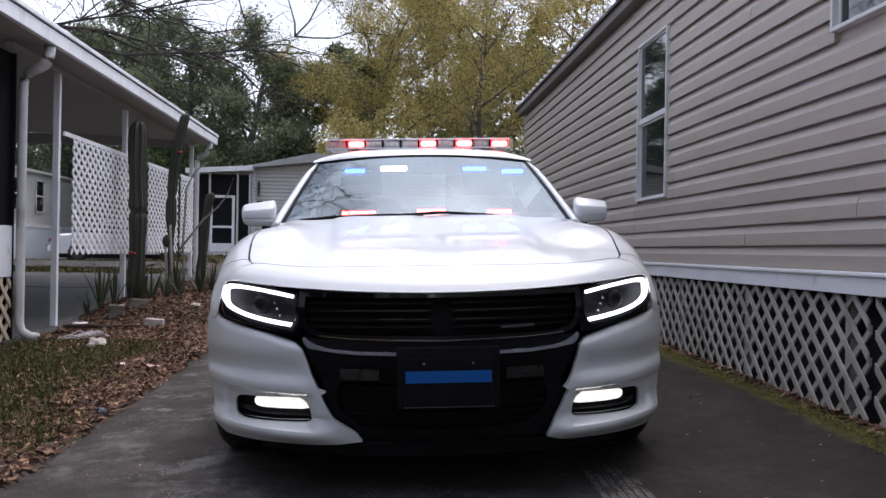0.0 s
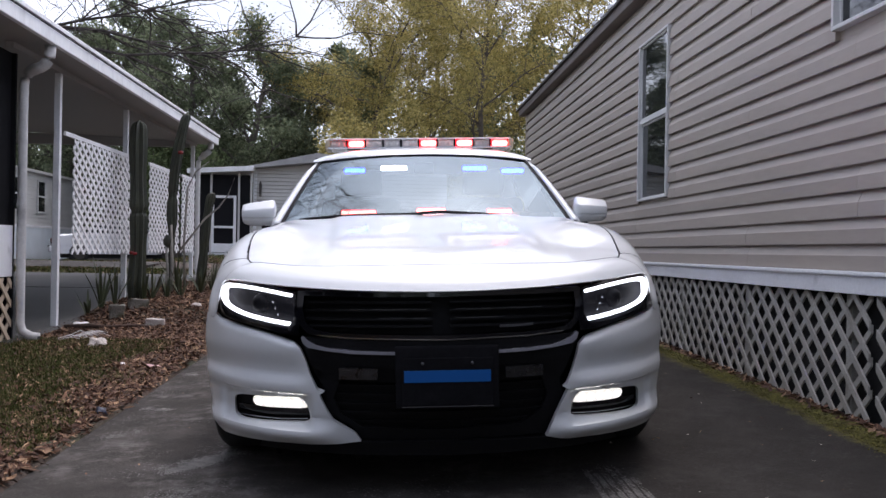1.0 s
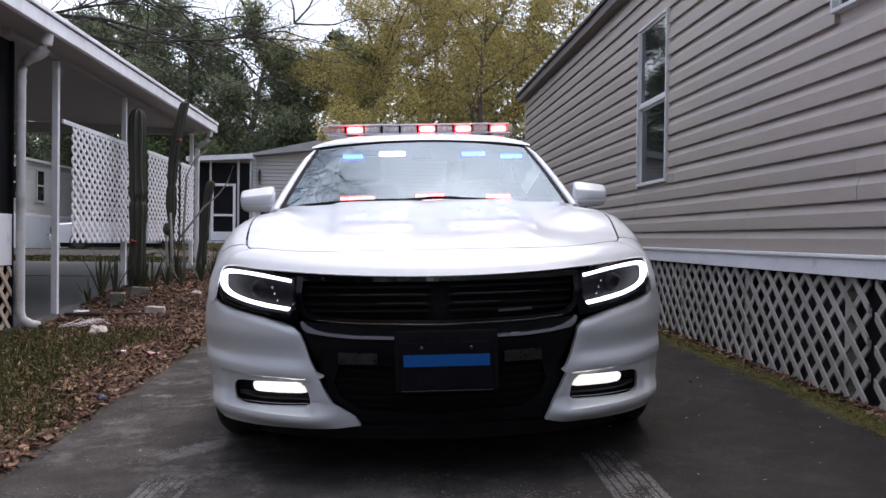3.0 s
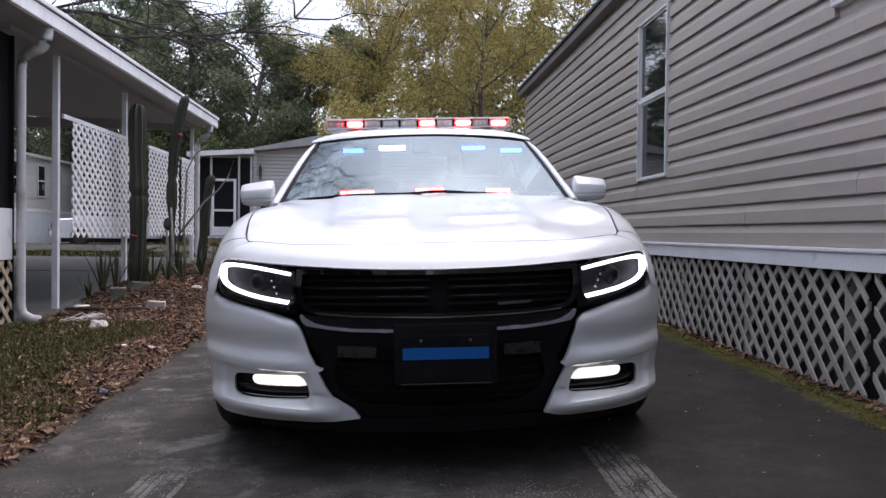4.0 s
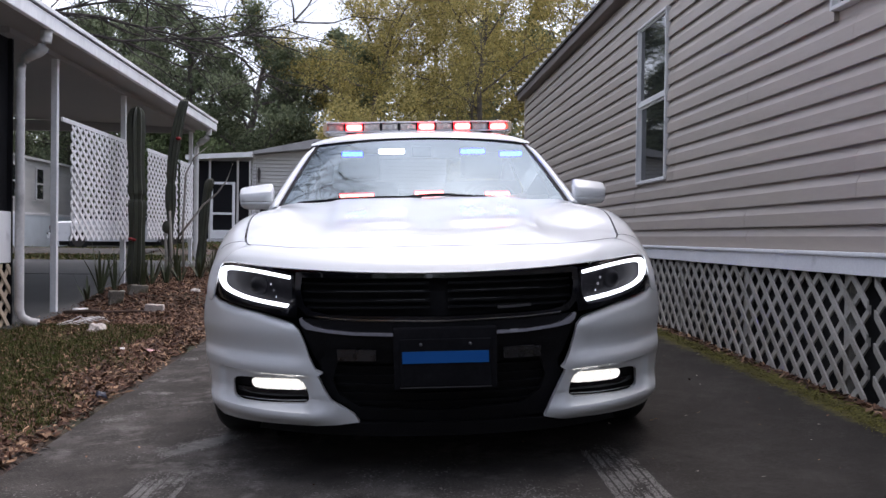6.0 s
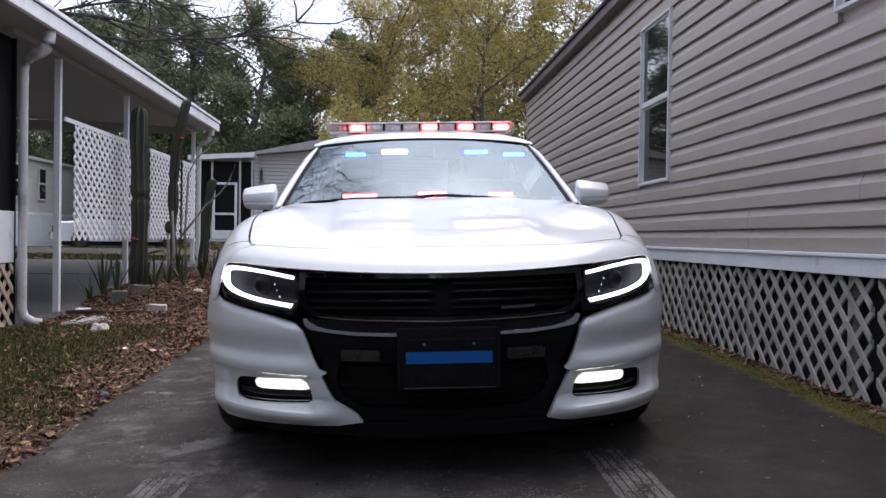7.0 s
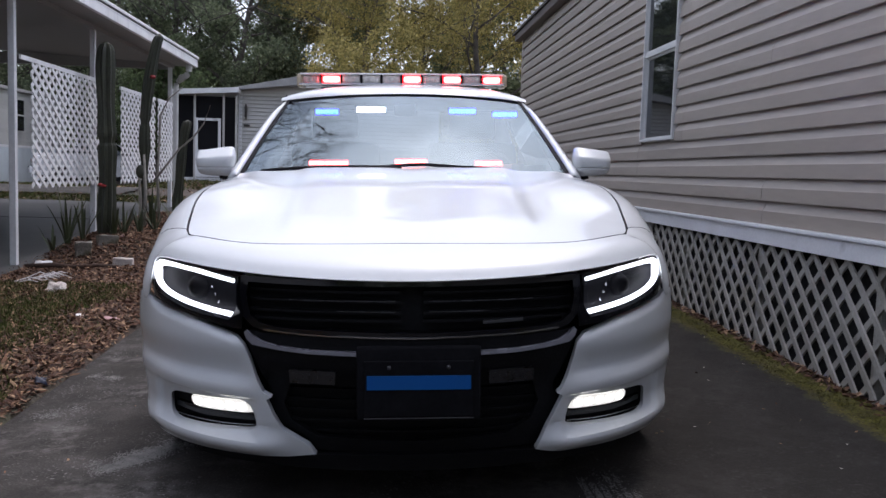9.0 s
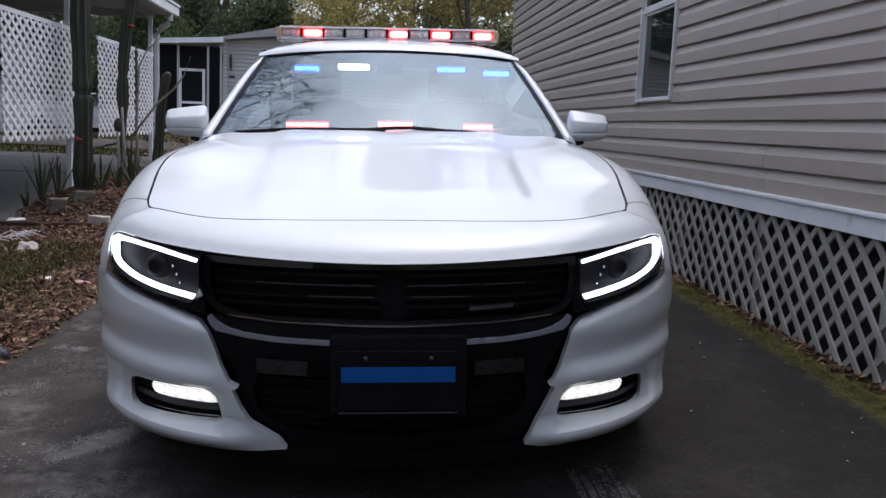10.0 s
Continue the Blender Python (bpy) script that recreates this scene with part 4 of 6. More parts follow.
# parked sedan beyond the lane, seen from its tail corner
pc = thing("parked_sedan", "white sedan parked beside the far home", "car")
side = [(0.05, 0.28), (0.0, 0.50), (0.04, 0.80), (0.12, 0.88), (0.75, 0.92), (1.35, 1.27), (1.7, 1.34), (2.4, 1.33), (3.2, 0.93), (4.1, 0.80), (4.28, 0.6), (4.24, 0.28)]
bm = bmesh.new()
rings_c = []
for w, k, kz in ((0.0, 0.95, 0.93), (0.06, 0.985, 0.98), (0.2, 1.0, 1.0), (1.42, 1.0, 1.0), (1.56, 0.985, 0.98), (1.62, 0.95, 0.93)):
    rings_c.append([bm.verts.new((2.15 + (a - 2.15) * k, w + (0.13 if b > 1.0 else 0) * (1 if w < 0.8 else -1) * (abs(w - 0.81) / 0.81), 0.28 + (b - 0.28) * kz)) for a, b in side])
for r0, r1 in zip(rings_c[:-1], rings_c[1:]):
    for i in range(len(side)):
        j = (i + 1) % len(side)
        bm.faces.new((r0[i], r0[j], r1[j], r1[i]))
bm.faces.new(rings_c[0]), bm.faces.new(rings_c[-1][::-1])
bmesh.ops.recalc_face_normals(bm, faces=bm.faces[:])
part("body", bm, M_TRIMW, pc)
bm = bmesh.new()
prism(bm, [(0.80, 0.94), (1.34, 1.245), (1.70, 1.30), (2.38, 1.29), (3.0, 0.95)], lambda a, b, d: (a, 0.02 + 0.10 * (b - 0.93) / 0.4 + d, b), 0.05)
part("side_window", bm, M_PANE, pc)
bm = bmesh.new()
prism(bm, [(0.22, 0.0), (0.30, 0.44), (1.32, 0.44), (1.40, 0.0)], lambda a, b, d: (0.80 + 0.54 * b / 0.44 - 0.03 + d, a, 0.945 + 0.30 * b / 0.44), 0.04)
part("rear_window", bm, M_PANE, pc)
for y in (0.04, 1.24):
    part("tail_lamp", box_bm(0.0, 0.10, y, y + 0.34, 0.64, 0.76, bevel=0.02), M_TAIL, pc, "red tail lamp")
part("plate_recess", box_bm(0.0, 0.06, 0.50, 1.12, 0.56, 0.72), M_DARK, pc)
part("rear_bumper", box_bm(-0.07, 0.25, 0.02, 1.60, 0.33, 0.52, bevel=0.04), M_TRIMW, pc)
part("bumper_strip", box_bm(-0.078, -0.06, 0.06, 1.56, 0.50, 0.53), M_DARK, pc)
for a in (0.8, 3.45):
    for y in (0.0, 1.44):
        wl = part("wheel", tube(bmesh.new(), [(a, y, 0.30), (a, y + 0.18, 0.30)], 0.30, 20), M_DARK, pc)
        part("hubcap", tube(bmesh.new(), [(a, y - 0.006, 0.30), (a, y + 0.01, 0.30)], 0.19, 16), M_ROOF, wl)
part("underside", box_bm(0.3, 4.0, 0.1, 1.5, 0.15, 0.32), M_DARK, pc)
pc.matrix_world = Matrix.Translation((-9.5, 25.3, ground_z(-9.0, 25.5) + 0.012)) @ Euler((0, 0, radians(22))).to_matrix().to_4x4() @ Matrix.Scale(0.92, 4)


# ---- trees ----
def branch_path(start, direction, length, rnd, segs=6, wander=0.16, lift=0.05):
    pts, d = [Vector(start)], Vector(direction).normalized()
    for i in range(segs):
        d = (d + Vector((rnd.gauss(0, wander), rnd.gauss(0, wander), rnd.gauss(0, wander) + lift))).normalized()
        pts.append(pts[-1] + d * length / segs)
    return pts


def tree(base, height, spread, seed, leafmat, label, leaves=9000, leaf=0.11, radius=0.22, clump=0.55, first=0.28, bare=0.0):
    """Tapered trunk, three orders of limbs and a crown of loose leaf clumps."""
    rnd = random.Random(seed)
    t = thing("tree", label, "tree", "trees behind the houses")
    bm = bmesh.new()
    trunk = branch_path(base, (rnd.gauss(0, 0.08), rnd.gauss(0, 0.08), 1), height * 0.75, rnd, 9, 0.07, 0.05)
    tube(bm, trunk, [radius * (1 - 0.085 * i) for i in range(len(trunk))], 8)
    tips = []
    n1 = 13
    for k in range(n1):
        f = first + (1 - first) * (k + 0.5) / n1
        i = min(len(trunk) - 2, int(f * (len(trunk) - 1)))
        p = trunk[i].lerp(trunk[i + 1], f * (len(trunk) - 1) - i)
        a = k * 2.4 + rnd.uniform(-0.5, 0.5)
        L = spread * (1.15 - 0.65 * f) * rnd.uniform(0.75, 1.15)
        d = Vector((math.cos(a), math.sin(a), 0.25 + 0.8 * f))
        limb = branch_path(p, d, L, rnd, 6, 0.17, 0.06)
        tube(bm, limb, [radius * 0.42 * (1 - f * 0.4) * (1 - 0.145 * j) for j in range(7)], 6)
        for j in range(2, 7):
            for s in range(2):
                d2 = (limb[j] - limb[j - 1]).normalized() + Vector((rnd.gauss(0, 0.8), rnd.gauss(0, 0.8), rnd.gauss(0.2, 0.5)))
                tw_ = branch_path(limb[j], d2, L * rnd.uniform(0.25, 0.45), rnd, 4, 0.22, 0.03)
                tube(bm, tw_, [radius * 0.12 * (1 - 0.2 * q) for q in range(5)], 4, cap=False)
                for q in (2, 3, 4):
                    tips.append(tw_[q])
                for s3 in range(2):
                    d3 = (tw_[3] - tw_[2]).normalized() + Vector((rnd.gauss(0, 0.7), rnd.gauss(0, 0.7), rnd.gauss(0, 0.6)))
                    t3 = branch_path(tw_[2 + s3], d3, L * 0.2, rnd, 3, 0.25, 0.0)
                    tube(bm, t3, [radius * 0.05, radius * 0.04, radius * 0.03, radius * 0.02], 3, cap=False)
                    tips.append(t3[2])
    part("trunk", bm, M_BARK, t, smooth=True)
    tips = [p for p in tips if rnd.random() > bare]
    npr = np.random.RandomState(seed)
    tp = np.array([tuple(p) for p in tips])
    per = npr.randint(0, len(tp), leaves)
    size = npr.uniform(0.25, 1.0, len(tp)) * clump
    c = tp[per] + npr.normal(0, 1, (leaves, 3)) * size[per][:, None] * np.array([0.55, 0.55, 0.38])
    a, b = npr.normal(0, 1, (leaves, 3)), npr.normal(0, 1, (leaves, 3))
    a /= np.linalg.norm(a, axis=1)[:, None]
    b -= a * (a * b).sum(1)[:, None]
    b /= np.linalg.norm(b, axis=1)[:, None]
    s = (leaf * npr.uniform(0.5, 1.25, leaves))[:, None]
    v = np.stack([c - a * s, c + b * s * 0.5, c + a * s, c - b * s * 0.5], 1).reshape(-1, 3)
    me = bpy.data.meshes.new("crown")
    me.from_pydata(v.tolist(), [], np.arange(leaves * 4).reshape(-1, 4).tolist())
    me.materials.append(leafmat)
    cr = new("crown", me)
    cr.parent = t
    return t


def tz(x, y):
    return (x, y, ground_z(min(x, -1.5), y) - 0.1)


pad = tagged(new("neighbour_pad", grid_mesh([-16, -13, -11, -9.5, -8.6], [20.4, 22, 24, 26, 28, 32], lambda x, y: ground_z(min(x, -1.5), y) + 0.012)), "dark asphalt parking pad beside the far home", "pavement", kind="structure")
pad.data.materials.append(M_DRIVE)


def bare_tree(base, height, seed, reach, label):
    """Leafless crown: limbs that lean one way, forked again and again into fine twigs."""
    rnd = random.Random(seed)
    t = thing("tree", label, "tree", "trees behind the houses")
    bm = bmesh.new()
    trunk = branch_path(base, (0.06, 0, 1), height * 0.8, rnd, 10, 0.06, 0.05)
    tube(bm, trunk, [0.27 * (1 - 0.08 * i) for i in range(11)], 8)
    part("trunk", bm, M_BARK, t, smooth=True)
    for k in range(34):
        bm = bmesh.new()
        f = 0.30 + 0.68 * (k + 0.5) / 34
        p = trunk[min(9, int(f * 10))]
        a = rnd.uniform(-1.5, 1.5)
        limb = branch_path(p, (math.cos(a) + 0.25, math.sin(a), rnd.uniform(0.0, 0.55)), reach * rnd.uniform(0.7, 1.1), rnd, 9, 0.10, -0.01)
        tube(bm, limb, [0.046 * (1 - 0.095 * j) for j in range(10)], 6)
        for j in range(2, 10):
            for s in range(3):
                d2 = (limb[j] - limb[j - 1]).normalized() + Vector((rnd.gauss(0, 0.55), rnd.gauss(0, 0.55), rnd.gauss(0.0, 0.4)))
                t2 = branch_path(limb[j], d2, reach * rnd.uniform(0.16, 0.3), rnd, 5, 0.18, -0.02)
                tube(bm, t2, [0.017, 0.014, 0.011, 0.009, 0.007, 0.005], 4, cap=False)
                for q in (1, 2, 3, 4, 5):
                    d3 = (t2[q] - t2[q - 1]).normalized() + Vector((rnd.gauss(0, 0.6), rnd.gauss(0, 0.6), rnd.gauss(-0.05, 0.5)))
                    t3 = branch_path(t2[q], d3, rnd.uniform(0.25, 0.7), rnd, 3, 0.2, -0.03)
                    tube(bm, t3, [0.006, 0.005, 0.0045, 0.0035], 3, cap=False)
        part("limb", bm, M_DARKBARK, t, smooth=True)
    return t


OAK, OLIVE, BARE = "dark green oak behind the houses", "olive-yellow spring-leaved tree behind the houses", "nearly bare overhanging tree with fine branches"
for x, y, h, sp, sd in ((-11.6, 33, 8.4, 3.2, 11), (-9.2, 31, 9.6, 3.1, 12), (-7.1, 32, 10.2, 3.0, 13), (-5.1, 31, 9.0, 2.6, 14), (-3.7, 33, 8.0, 2.5, 24), (-7.6, 36, 11.5, 3.4, 33), (-14.5, 36, 8.0, 4.0, 26)):
    tree(tz(x, y), h, sp, sd, M_OAK, OAK, 26000, 0.070, first=0.14, clump=0.64, bare=0.12)
tree(tz(-6.3, 26.5), 4.6, 2.0, 25, M_GREENB, "leafy mid-green bush tree beside the back house", 22000, 0.06, first=0.1, clump=0.6)
tree(tz(-17, 33), 6.5, 4.5, 15, M_OAK, OAK, 13000, 0.12)
tree(tz(-0.4, 31), 11.5, 5.2, 16, M_YELLOW, OLIVE, 56000, 0.046, radius=0.13, bare=0.2, clump=0.74, first=0.2)
tree(tz(3.6, 29), 12.0, 5.4, 17, M_YELLOW, OLIVE, 56000, 0.046, radius=0.13, bare=0.2, clump=0.74, first=0.2)
tree(tz(1.6, 36), 12.5, 5.5, 18, M_YELLOW, OLIVE, 44000, 0.054, radius=0.15, bare=0.2, clump=0.72)
tree(tz(8.0, 33), 12.0, 5.5, 19, M_YELLOW, OLIVE, 34000, 0.06, bare=0.12, clump=0.6)
tree(tz(-2.2, 40), 9.0, 5.0, 20, M_OAK, OAK, 16000, 0.16, first=0.12)
tree(tz(5.5, 42), 10.0, 6.0, 21, M_OAK, OAK, 16000, 0.16, first=0.12)
bare_tree(tz(-8.4, 15.2), 18.0, 22, 6.6, BARE)
tree(tz(-22, 40), 7, 5, 23, M_OAK, OAK, 16000, 0.16, first=0.12)


def hedge(x0, x1, y, h, seed, n, material, label, lo=0.08, hi=0.2):
    """A dense understorey along the back, as one mass of leaves."""
    npr = np.random.RandomState(seed)
    x = npr.uniform(x0, x1, n)
    top = h * (0.7 + 0.3 * np.sin(x * 0.9 + seed) + 0.15 * np.sin(x * 2.7))
    z0 = np.array([ground_z(min(a, -1.5), y) for a in x])
    c = np.stack([x, y + npr.normal(0, 0.8, n), z0 + top * npr.uniform(0, 1, n) ** 0.8], 1)
    a, b = npr.normal(0, 1, (n, 3)), npr.normal(0, 1, (n, 3))
    a /= np.linalg.norm(a, axis=1)[:, None]
    b /= np.linalg.norm(b, axis=1)[:, None]
    s = npr.uniform(lo, hi, n)[:, None]
    v = np.stack([c - a * s, c + b * s * 0.6, c + a * s, c - b * s * 0.6], 1).reshape(-1, 3)
    me = bpy.data.meshes.new("undergrowth")
    me.from_pydata(v.tolist(), [], np.arange(n * 4).reshape(-1, 4).tolist())
    me.materials.append(material)
    return tagged(new("undergrowth", me), label, "bushes", kind="stuff")


hedge(-34, 16, 38, 4.2, 2, 42000, M_OAK, "dense dark undergrowth behind the lots")
hedge(-2.2, 9.0, 27.6, 4.8, 8, 40000, M_YELLOW, "olive-yellow thicket below the spring-leaved trees", 0.03, 0.075)
hedge(-34, 16, 46, 6.0, 3, 30000, M_OAK, "far dark woodland edge")

# unseen foliage added behind the camera, to darken what the car reflects
hedge(-26, 26, -16, 6.5, 5, 30000, M_OAK, "dark foliage added unseen behind the camera for reflections")
hedge(-26, 26, -19, 9.5, 6, 30000, M_OAK, "taller dark foliage added unseen behind the camera for reflections")


# ---- patrol car ----
from mathutils import geometry

KS = 1.06                                   # lengths below are in units of 1.06 m
M_PAINT = mat("white_car_paint", (0.655, 0.68, 0.692), 0.45, var=0.012, scale=2, fine=60, bump=0, dist=0.001, coat=0.8, coat_rough=0.03, vary=0.01, spec=0.3)
M_PIANO = mat("gloss_black_trim", (0.005, 0.005, 0.007), 0.07, var=0.1, scale=4, fine=50, bump=0, spec=0.5, vary=0.02)
M_LOWER = mat("deep_black_bumper_plastic", (0.0075, 0.0075, 0.0085), 0.6, spec=0.1, var=0.25, scale=9, fine=120, bump=0.2)
M_BLACK = mat("matt_black_plastic", (0.017, 0.0165, 0.019), 0.7, spec=0.1, var=0.25, scale=9, fine=120, bump=0.25)
M_BARS = mat("dark_grille_bar", (0.006, 0.006, 0.007), 0.5, spec=0.15, var=0.2, scale=9, fine=120, bump=0)
M_VOIDC = mat("engine_bay_black", (0.016, 0.016, 0.017), 0.95, spec=0.05, var=0.2, scale=9, fine=90, bump=0.1)
M_LENSBACK = mat("smoked_reflector", (0.008, 0.008, 0.010), 0.5, var=0.2, scale=12, fine=60, bump=0, spec=0.06)
M_CHROME = mat("dull_chrome", (0.55, 0.55, 0.57), 0.18, metal=1.0, var=0.1, scale=9, fine=60, bump=0.03)
M_SATIN = mat("satin_grey_bar", (0.22, 0.22, 0.25), 0.2, var=0.08, scale=5, fine=60, bump=0.03, coat=0.6)
M_BADGE = mat("dark_badge", (0.06, 0.06, 0.065), 0.3, var=0.1, scale=9, fine=60, bump=0)
M_BARLENS = mat("clear_lightbar_lens", (0.72, 0.69, 0.66), 0.2, var=0.15, scale=30, fine=90, bump=0, coat=0.5)
M_CAP = mat("cream_end_cap", (0.50, 0.42, 0.30), 0.4, var=0.1, scale=20, fine=90, bump=0.05)
M_TYRE = mat("black_rubber", (0.012, 0.012, 0.012), 0.85, var=0.25, scale=12, fine=90, bump=0.4)
M_RIM = mat("dark_alloy", (0.25, 0.25, 0.26), 0.35, metal=0.9, var=0.1, scale=6, fine=60, bump=0.05)
M_GLASS = clear_glass("windscreen_glass", (0.36, 0.40, 0.42), 0.004, 2.35, (0.655, 0.775, 0.845))
M_SIDEGLASS = clear_glass("door_glass", (0.7, 0.74, 0.75), 0.05, 1.08)
M_LENS = clear_glass("clear_lens", (0.75, 0.76, 0.78), 0.03, 1.22, (0.6, 0.6, 0.6))
M_CLOTH = mat("dark_seat_cloth", (0.03, 0.03, 0.032), 0.9, var=0.2, scale=12, fine=150, bump=0.3)
M_LINER = mat("pale_headliner", (0.42, 0.41, 0.40), 0.9, var=0.1, scale=9, fine=150, bump=0.2)
M_DASH = mat("charcoal_dashboard", (0.045, 0.046, 0.05), 0.7, var=0.2, scale=9, fine=150, bump=0.3)
M_DRL = mat("white_running_light", (0.9, 0.9, 0.9), 0.3, var=0, bump=0, emit=(0.93, 0.96, 1.0), strength=2.2)
M_FOG = mat("lit_fog_lamp", (0.9, 0.9, 0.86), 0.3, var=0, bump=0, emit=(1.0, 0.98, 0.92), strength=1.6)
M_FOGBODY = mat("fog_lamp_reflector", (0.85, 0.85, 0.8), 0.3, var=0.1, scale=30, fine=90, bump=0, emit=(1.0, 0.97, 0.86), strength=0.4)
M_RED = mat("lit_red_led", (0.6, 0.02, 0.02), 0.3, var=0, bump=0, emit=(1.0, 0.004, 0.008), strength=3.0)
M_REDCORE = mat("hot_red_led_core", (0.9, 0.3, 0.3), 0.3, var=0, bump=0, emit=(1.0, 0.10, 0.085), strength=5.0)
M_REDLENS = mat("unlit_red_lens", (0.20, 0.012, 0.014), 0.15, var=0.1, scale=20, fine=90, bump=0, coat=0.6)
M_BLUE = mat("lit_blue_led", (0.05, 0.1, 0.7), 0.3, var=0, bump=0, emit=(0.004, 0.012, 1.0), strength=36.0)
M_WHITELED = mat("lit_white_led", (0.9, 0.9, 0.9), 0.3, var=0, bump=0, emit=(0.96, 0.97, 1.0), strength=9.0)
M_BLUECORE = mat("hot_blue_led_core", (0.3, 0.5, 0.9), 0.3, var=0, bump=0, emit=(0.03, 0.13, 1.0), strength=11.0)
M_PLATEK = mat("black_plate", (0.010, 0.010, 0.0115), 0.9, var=0.2, scale=20, fine=90, bump=0.1, spec=0.03)
M_REDWARM = mat("bright_red_led", (0.8, 0.1, 0.1), 0.3, var=0, bump=0, emit=(1.0, 0.10, 0.075), strength=14.0)
M_PLATEBLUE = mat("blue_plate_bar", (0.006, 0.085, 0.30), 0.5, spec=0.2, var=0, bump=0)
M_GREYLENS = mat("unlit_clear_led_module", (0.013, 0.0125, 0.014), 0.3, var=0.2, scale=30, fine=90, bump=0, coat=0.3)

car = new("patrol_car")
tagged(car, "white four-door patrol sedan with a roof lightbar and lit headlights", "car")
car.matrix_world = Matrix.Translation((0.216, 2.91, 0.0)) @ Euler((math.atan(0.018), -math.atan(0.031), radians(-1.1))).to_matrix().to_4x4()


def curve(pts):
    """A smooth function through (x, y) points."""
    xs, ys = [p[0] for p in pts], [p[1] for p in pts]
    n = len(xs)
    d = [(ys[i + 1] - ys[i]) / (xs[i + 1] - xs[i]) for i in range(n - 1)]
    s = [d[0]] + [0 if d[i - 1] * d[i] <= 0 else 2 * d[i - 1] * d[i] / (d[i - 1] + d[i]) for i in range(1, n - 1)] + [d[-1]]

    def f(x):
        if x <= xs[0]:
            return ys[0] + s[0] * (x - xs[0])
        if x >= xs[-1]:
            return ys[-1] + s[-1] * (x - xs[-1])
        i = next(k for k in range(n - 1) if x <= xs[k + 1])
        h = xs[i + 1] - xs[i]
        t = (x - xs[i]) / h
        return (ys[i] * (1 + 2 * t) * (1 - t) ** 2 + s[i] * h * t * (1 - t) ** 2 + ys[i + 1] * t * t * (3 - 2 * t) + s[i + 1] * h * t * t * (t - 1))
    return f


def nose(u):
    """How far the front falls back towards the corners, seen from above."""
    u = abs(u)
    return 0.42 * u ** 2 + 0.55 * u ** 6


def half_width(v):
    """Body half width at a distance behind the nose."""
    if v <= 0:
        return 0.0
    lo, hi = 0.0, 1.2
    for _ in range(40):
        m = (lo + hi) / 2
        if nose(m) < v:
            lo = m
        else:
            hi = m
    w = lo
    cap = 0.872 + 0.03 * smooth_step(0.56, 0.95, v) + 0.02 * smooth_step(0.7, 2.2, v) - 0.10 * smooth_step(3.9, 4.85, v)
    return w if w < cap - 0.06 else cap - 0.06 * math.exp(-(w - (cap - 0.06)) / 0.06)


LEAN_W = curve([(0.10, 0.075), (0.18, 0.05), (0.24, 0.028), (0.30, 0.012), (0.40, 0.0), (0.55, 0.0), (0.66, 0.004), (0.72, 0.012), (0.8, 0.03)])


def front(u, w, off=0.0):
    """A point on the front of the car."""
    return Vector((u, nose(u) + LEAN_W(w) + off, w))


HOODLINE = curve([(0, 0.688), (0.03, 0.717), (0.07, 0.738), (0.13, 0.752), (0.2, 0.764), (0.35, 0.789), (0.6, 0.826), (1.0, 0.889), (1.4, 0.952), (1.6, 0.975)])


SHOULDER = curve([(0.0, 0.0), (0.50, 0.0), (0.60, 0.009), (0.67, 0.025), (0.75, 0.036), (0.87, 0.042), (1.0, 0.039), (1.15, 0.029), (1.34, 0.011), (1.50, 0.002), (1.7, 0.0), (5.0, 0.0)])


def hood_z(u, v):
    a = abs(u)
    d = max(0.0, v - nose(a))
    z = HOODLINE(d) + 0.075 * a * a * max(0.1, 1 - 0.8 * d)
    z += SHOULDER(v) * smooth_step(0.42, 0.70, a)          # the wings swell over the wheels
    # raised centre between two creases, with a shallow dip along the middle
    depth = smooth_step(0.12, 0.5, d)
    z += depth * 0.010 * (1 - smooth_step(0.34 + 0.05 * d, 0.385 + 0.06 * d, a)) - depth * 0.004 * (1 - smooth_step(0.0, 0.10, a)) * smooth_step(0.4, 0.8, d)
    z += depth * 0.006 * math.exp(-((a - 0.60 - 0.03 * d) / 0.06) ** 2)
    return z


def top_z(u, v):
    """Upper skin: bonnet and wings, rolling over to the sides."""
    a, hw = abs(u), half_width(v)
    h = hood_z(u, v)
    ws = 0.70 - 0.12 * smooth_step(0.31, 0.40, v)
    k = max(0.0, min(1.0, (hw - a) / 0.20))
    r = ws + (h - ws) * (1 - (1 - k) ** 2.5) ** 0.45
    m = smooth_step(0.25, 0.42, v)
    return h * (1 - m) + r * m


def side_u(v, w):
    hw = half_width(v)
    return hw - (0.035 * (1 - smooth_step(0.16, 0.34, w))) - 0.10 * max(0, w - 0.58) ** 1.5 / 0.2 + 0.004 * math.sin((w - 0.3) * 9)


def inside(p, poly):
    c = False
    for i in range(len(poly)):
        a, b = poly[i], poly[i - 1]
        if (a[1] > p[1]) != (b[1] > p[1]) and p[0] < (b[0] - a[0]) * (p[1] - a[1]) / (b[1] - a[1]) + a[0]:
            c = not c
    return c


def dense(poly, step):
    out = []
    for i in range(len(poly)):
        a, b = poly[i], poly[(i + 1) % len(poly)]
        n = max(1, int(math.dist(a, b) / step))
        out += [(a[0] + (b[0] - a[0]) * k / n, a[1] + (b[1] - a[1]) * k / n) for k in range(n)]
    return out


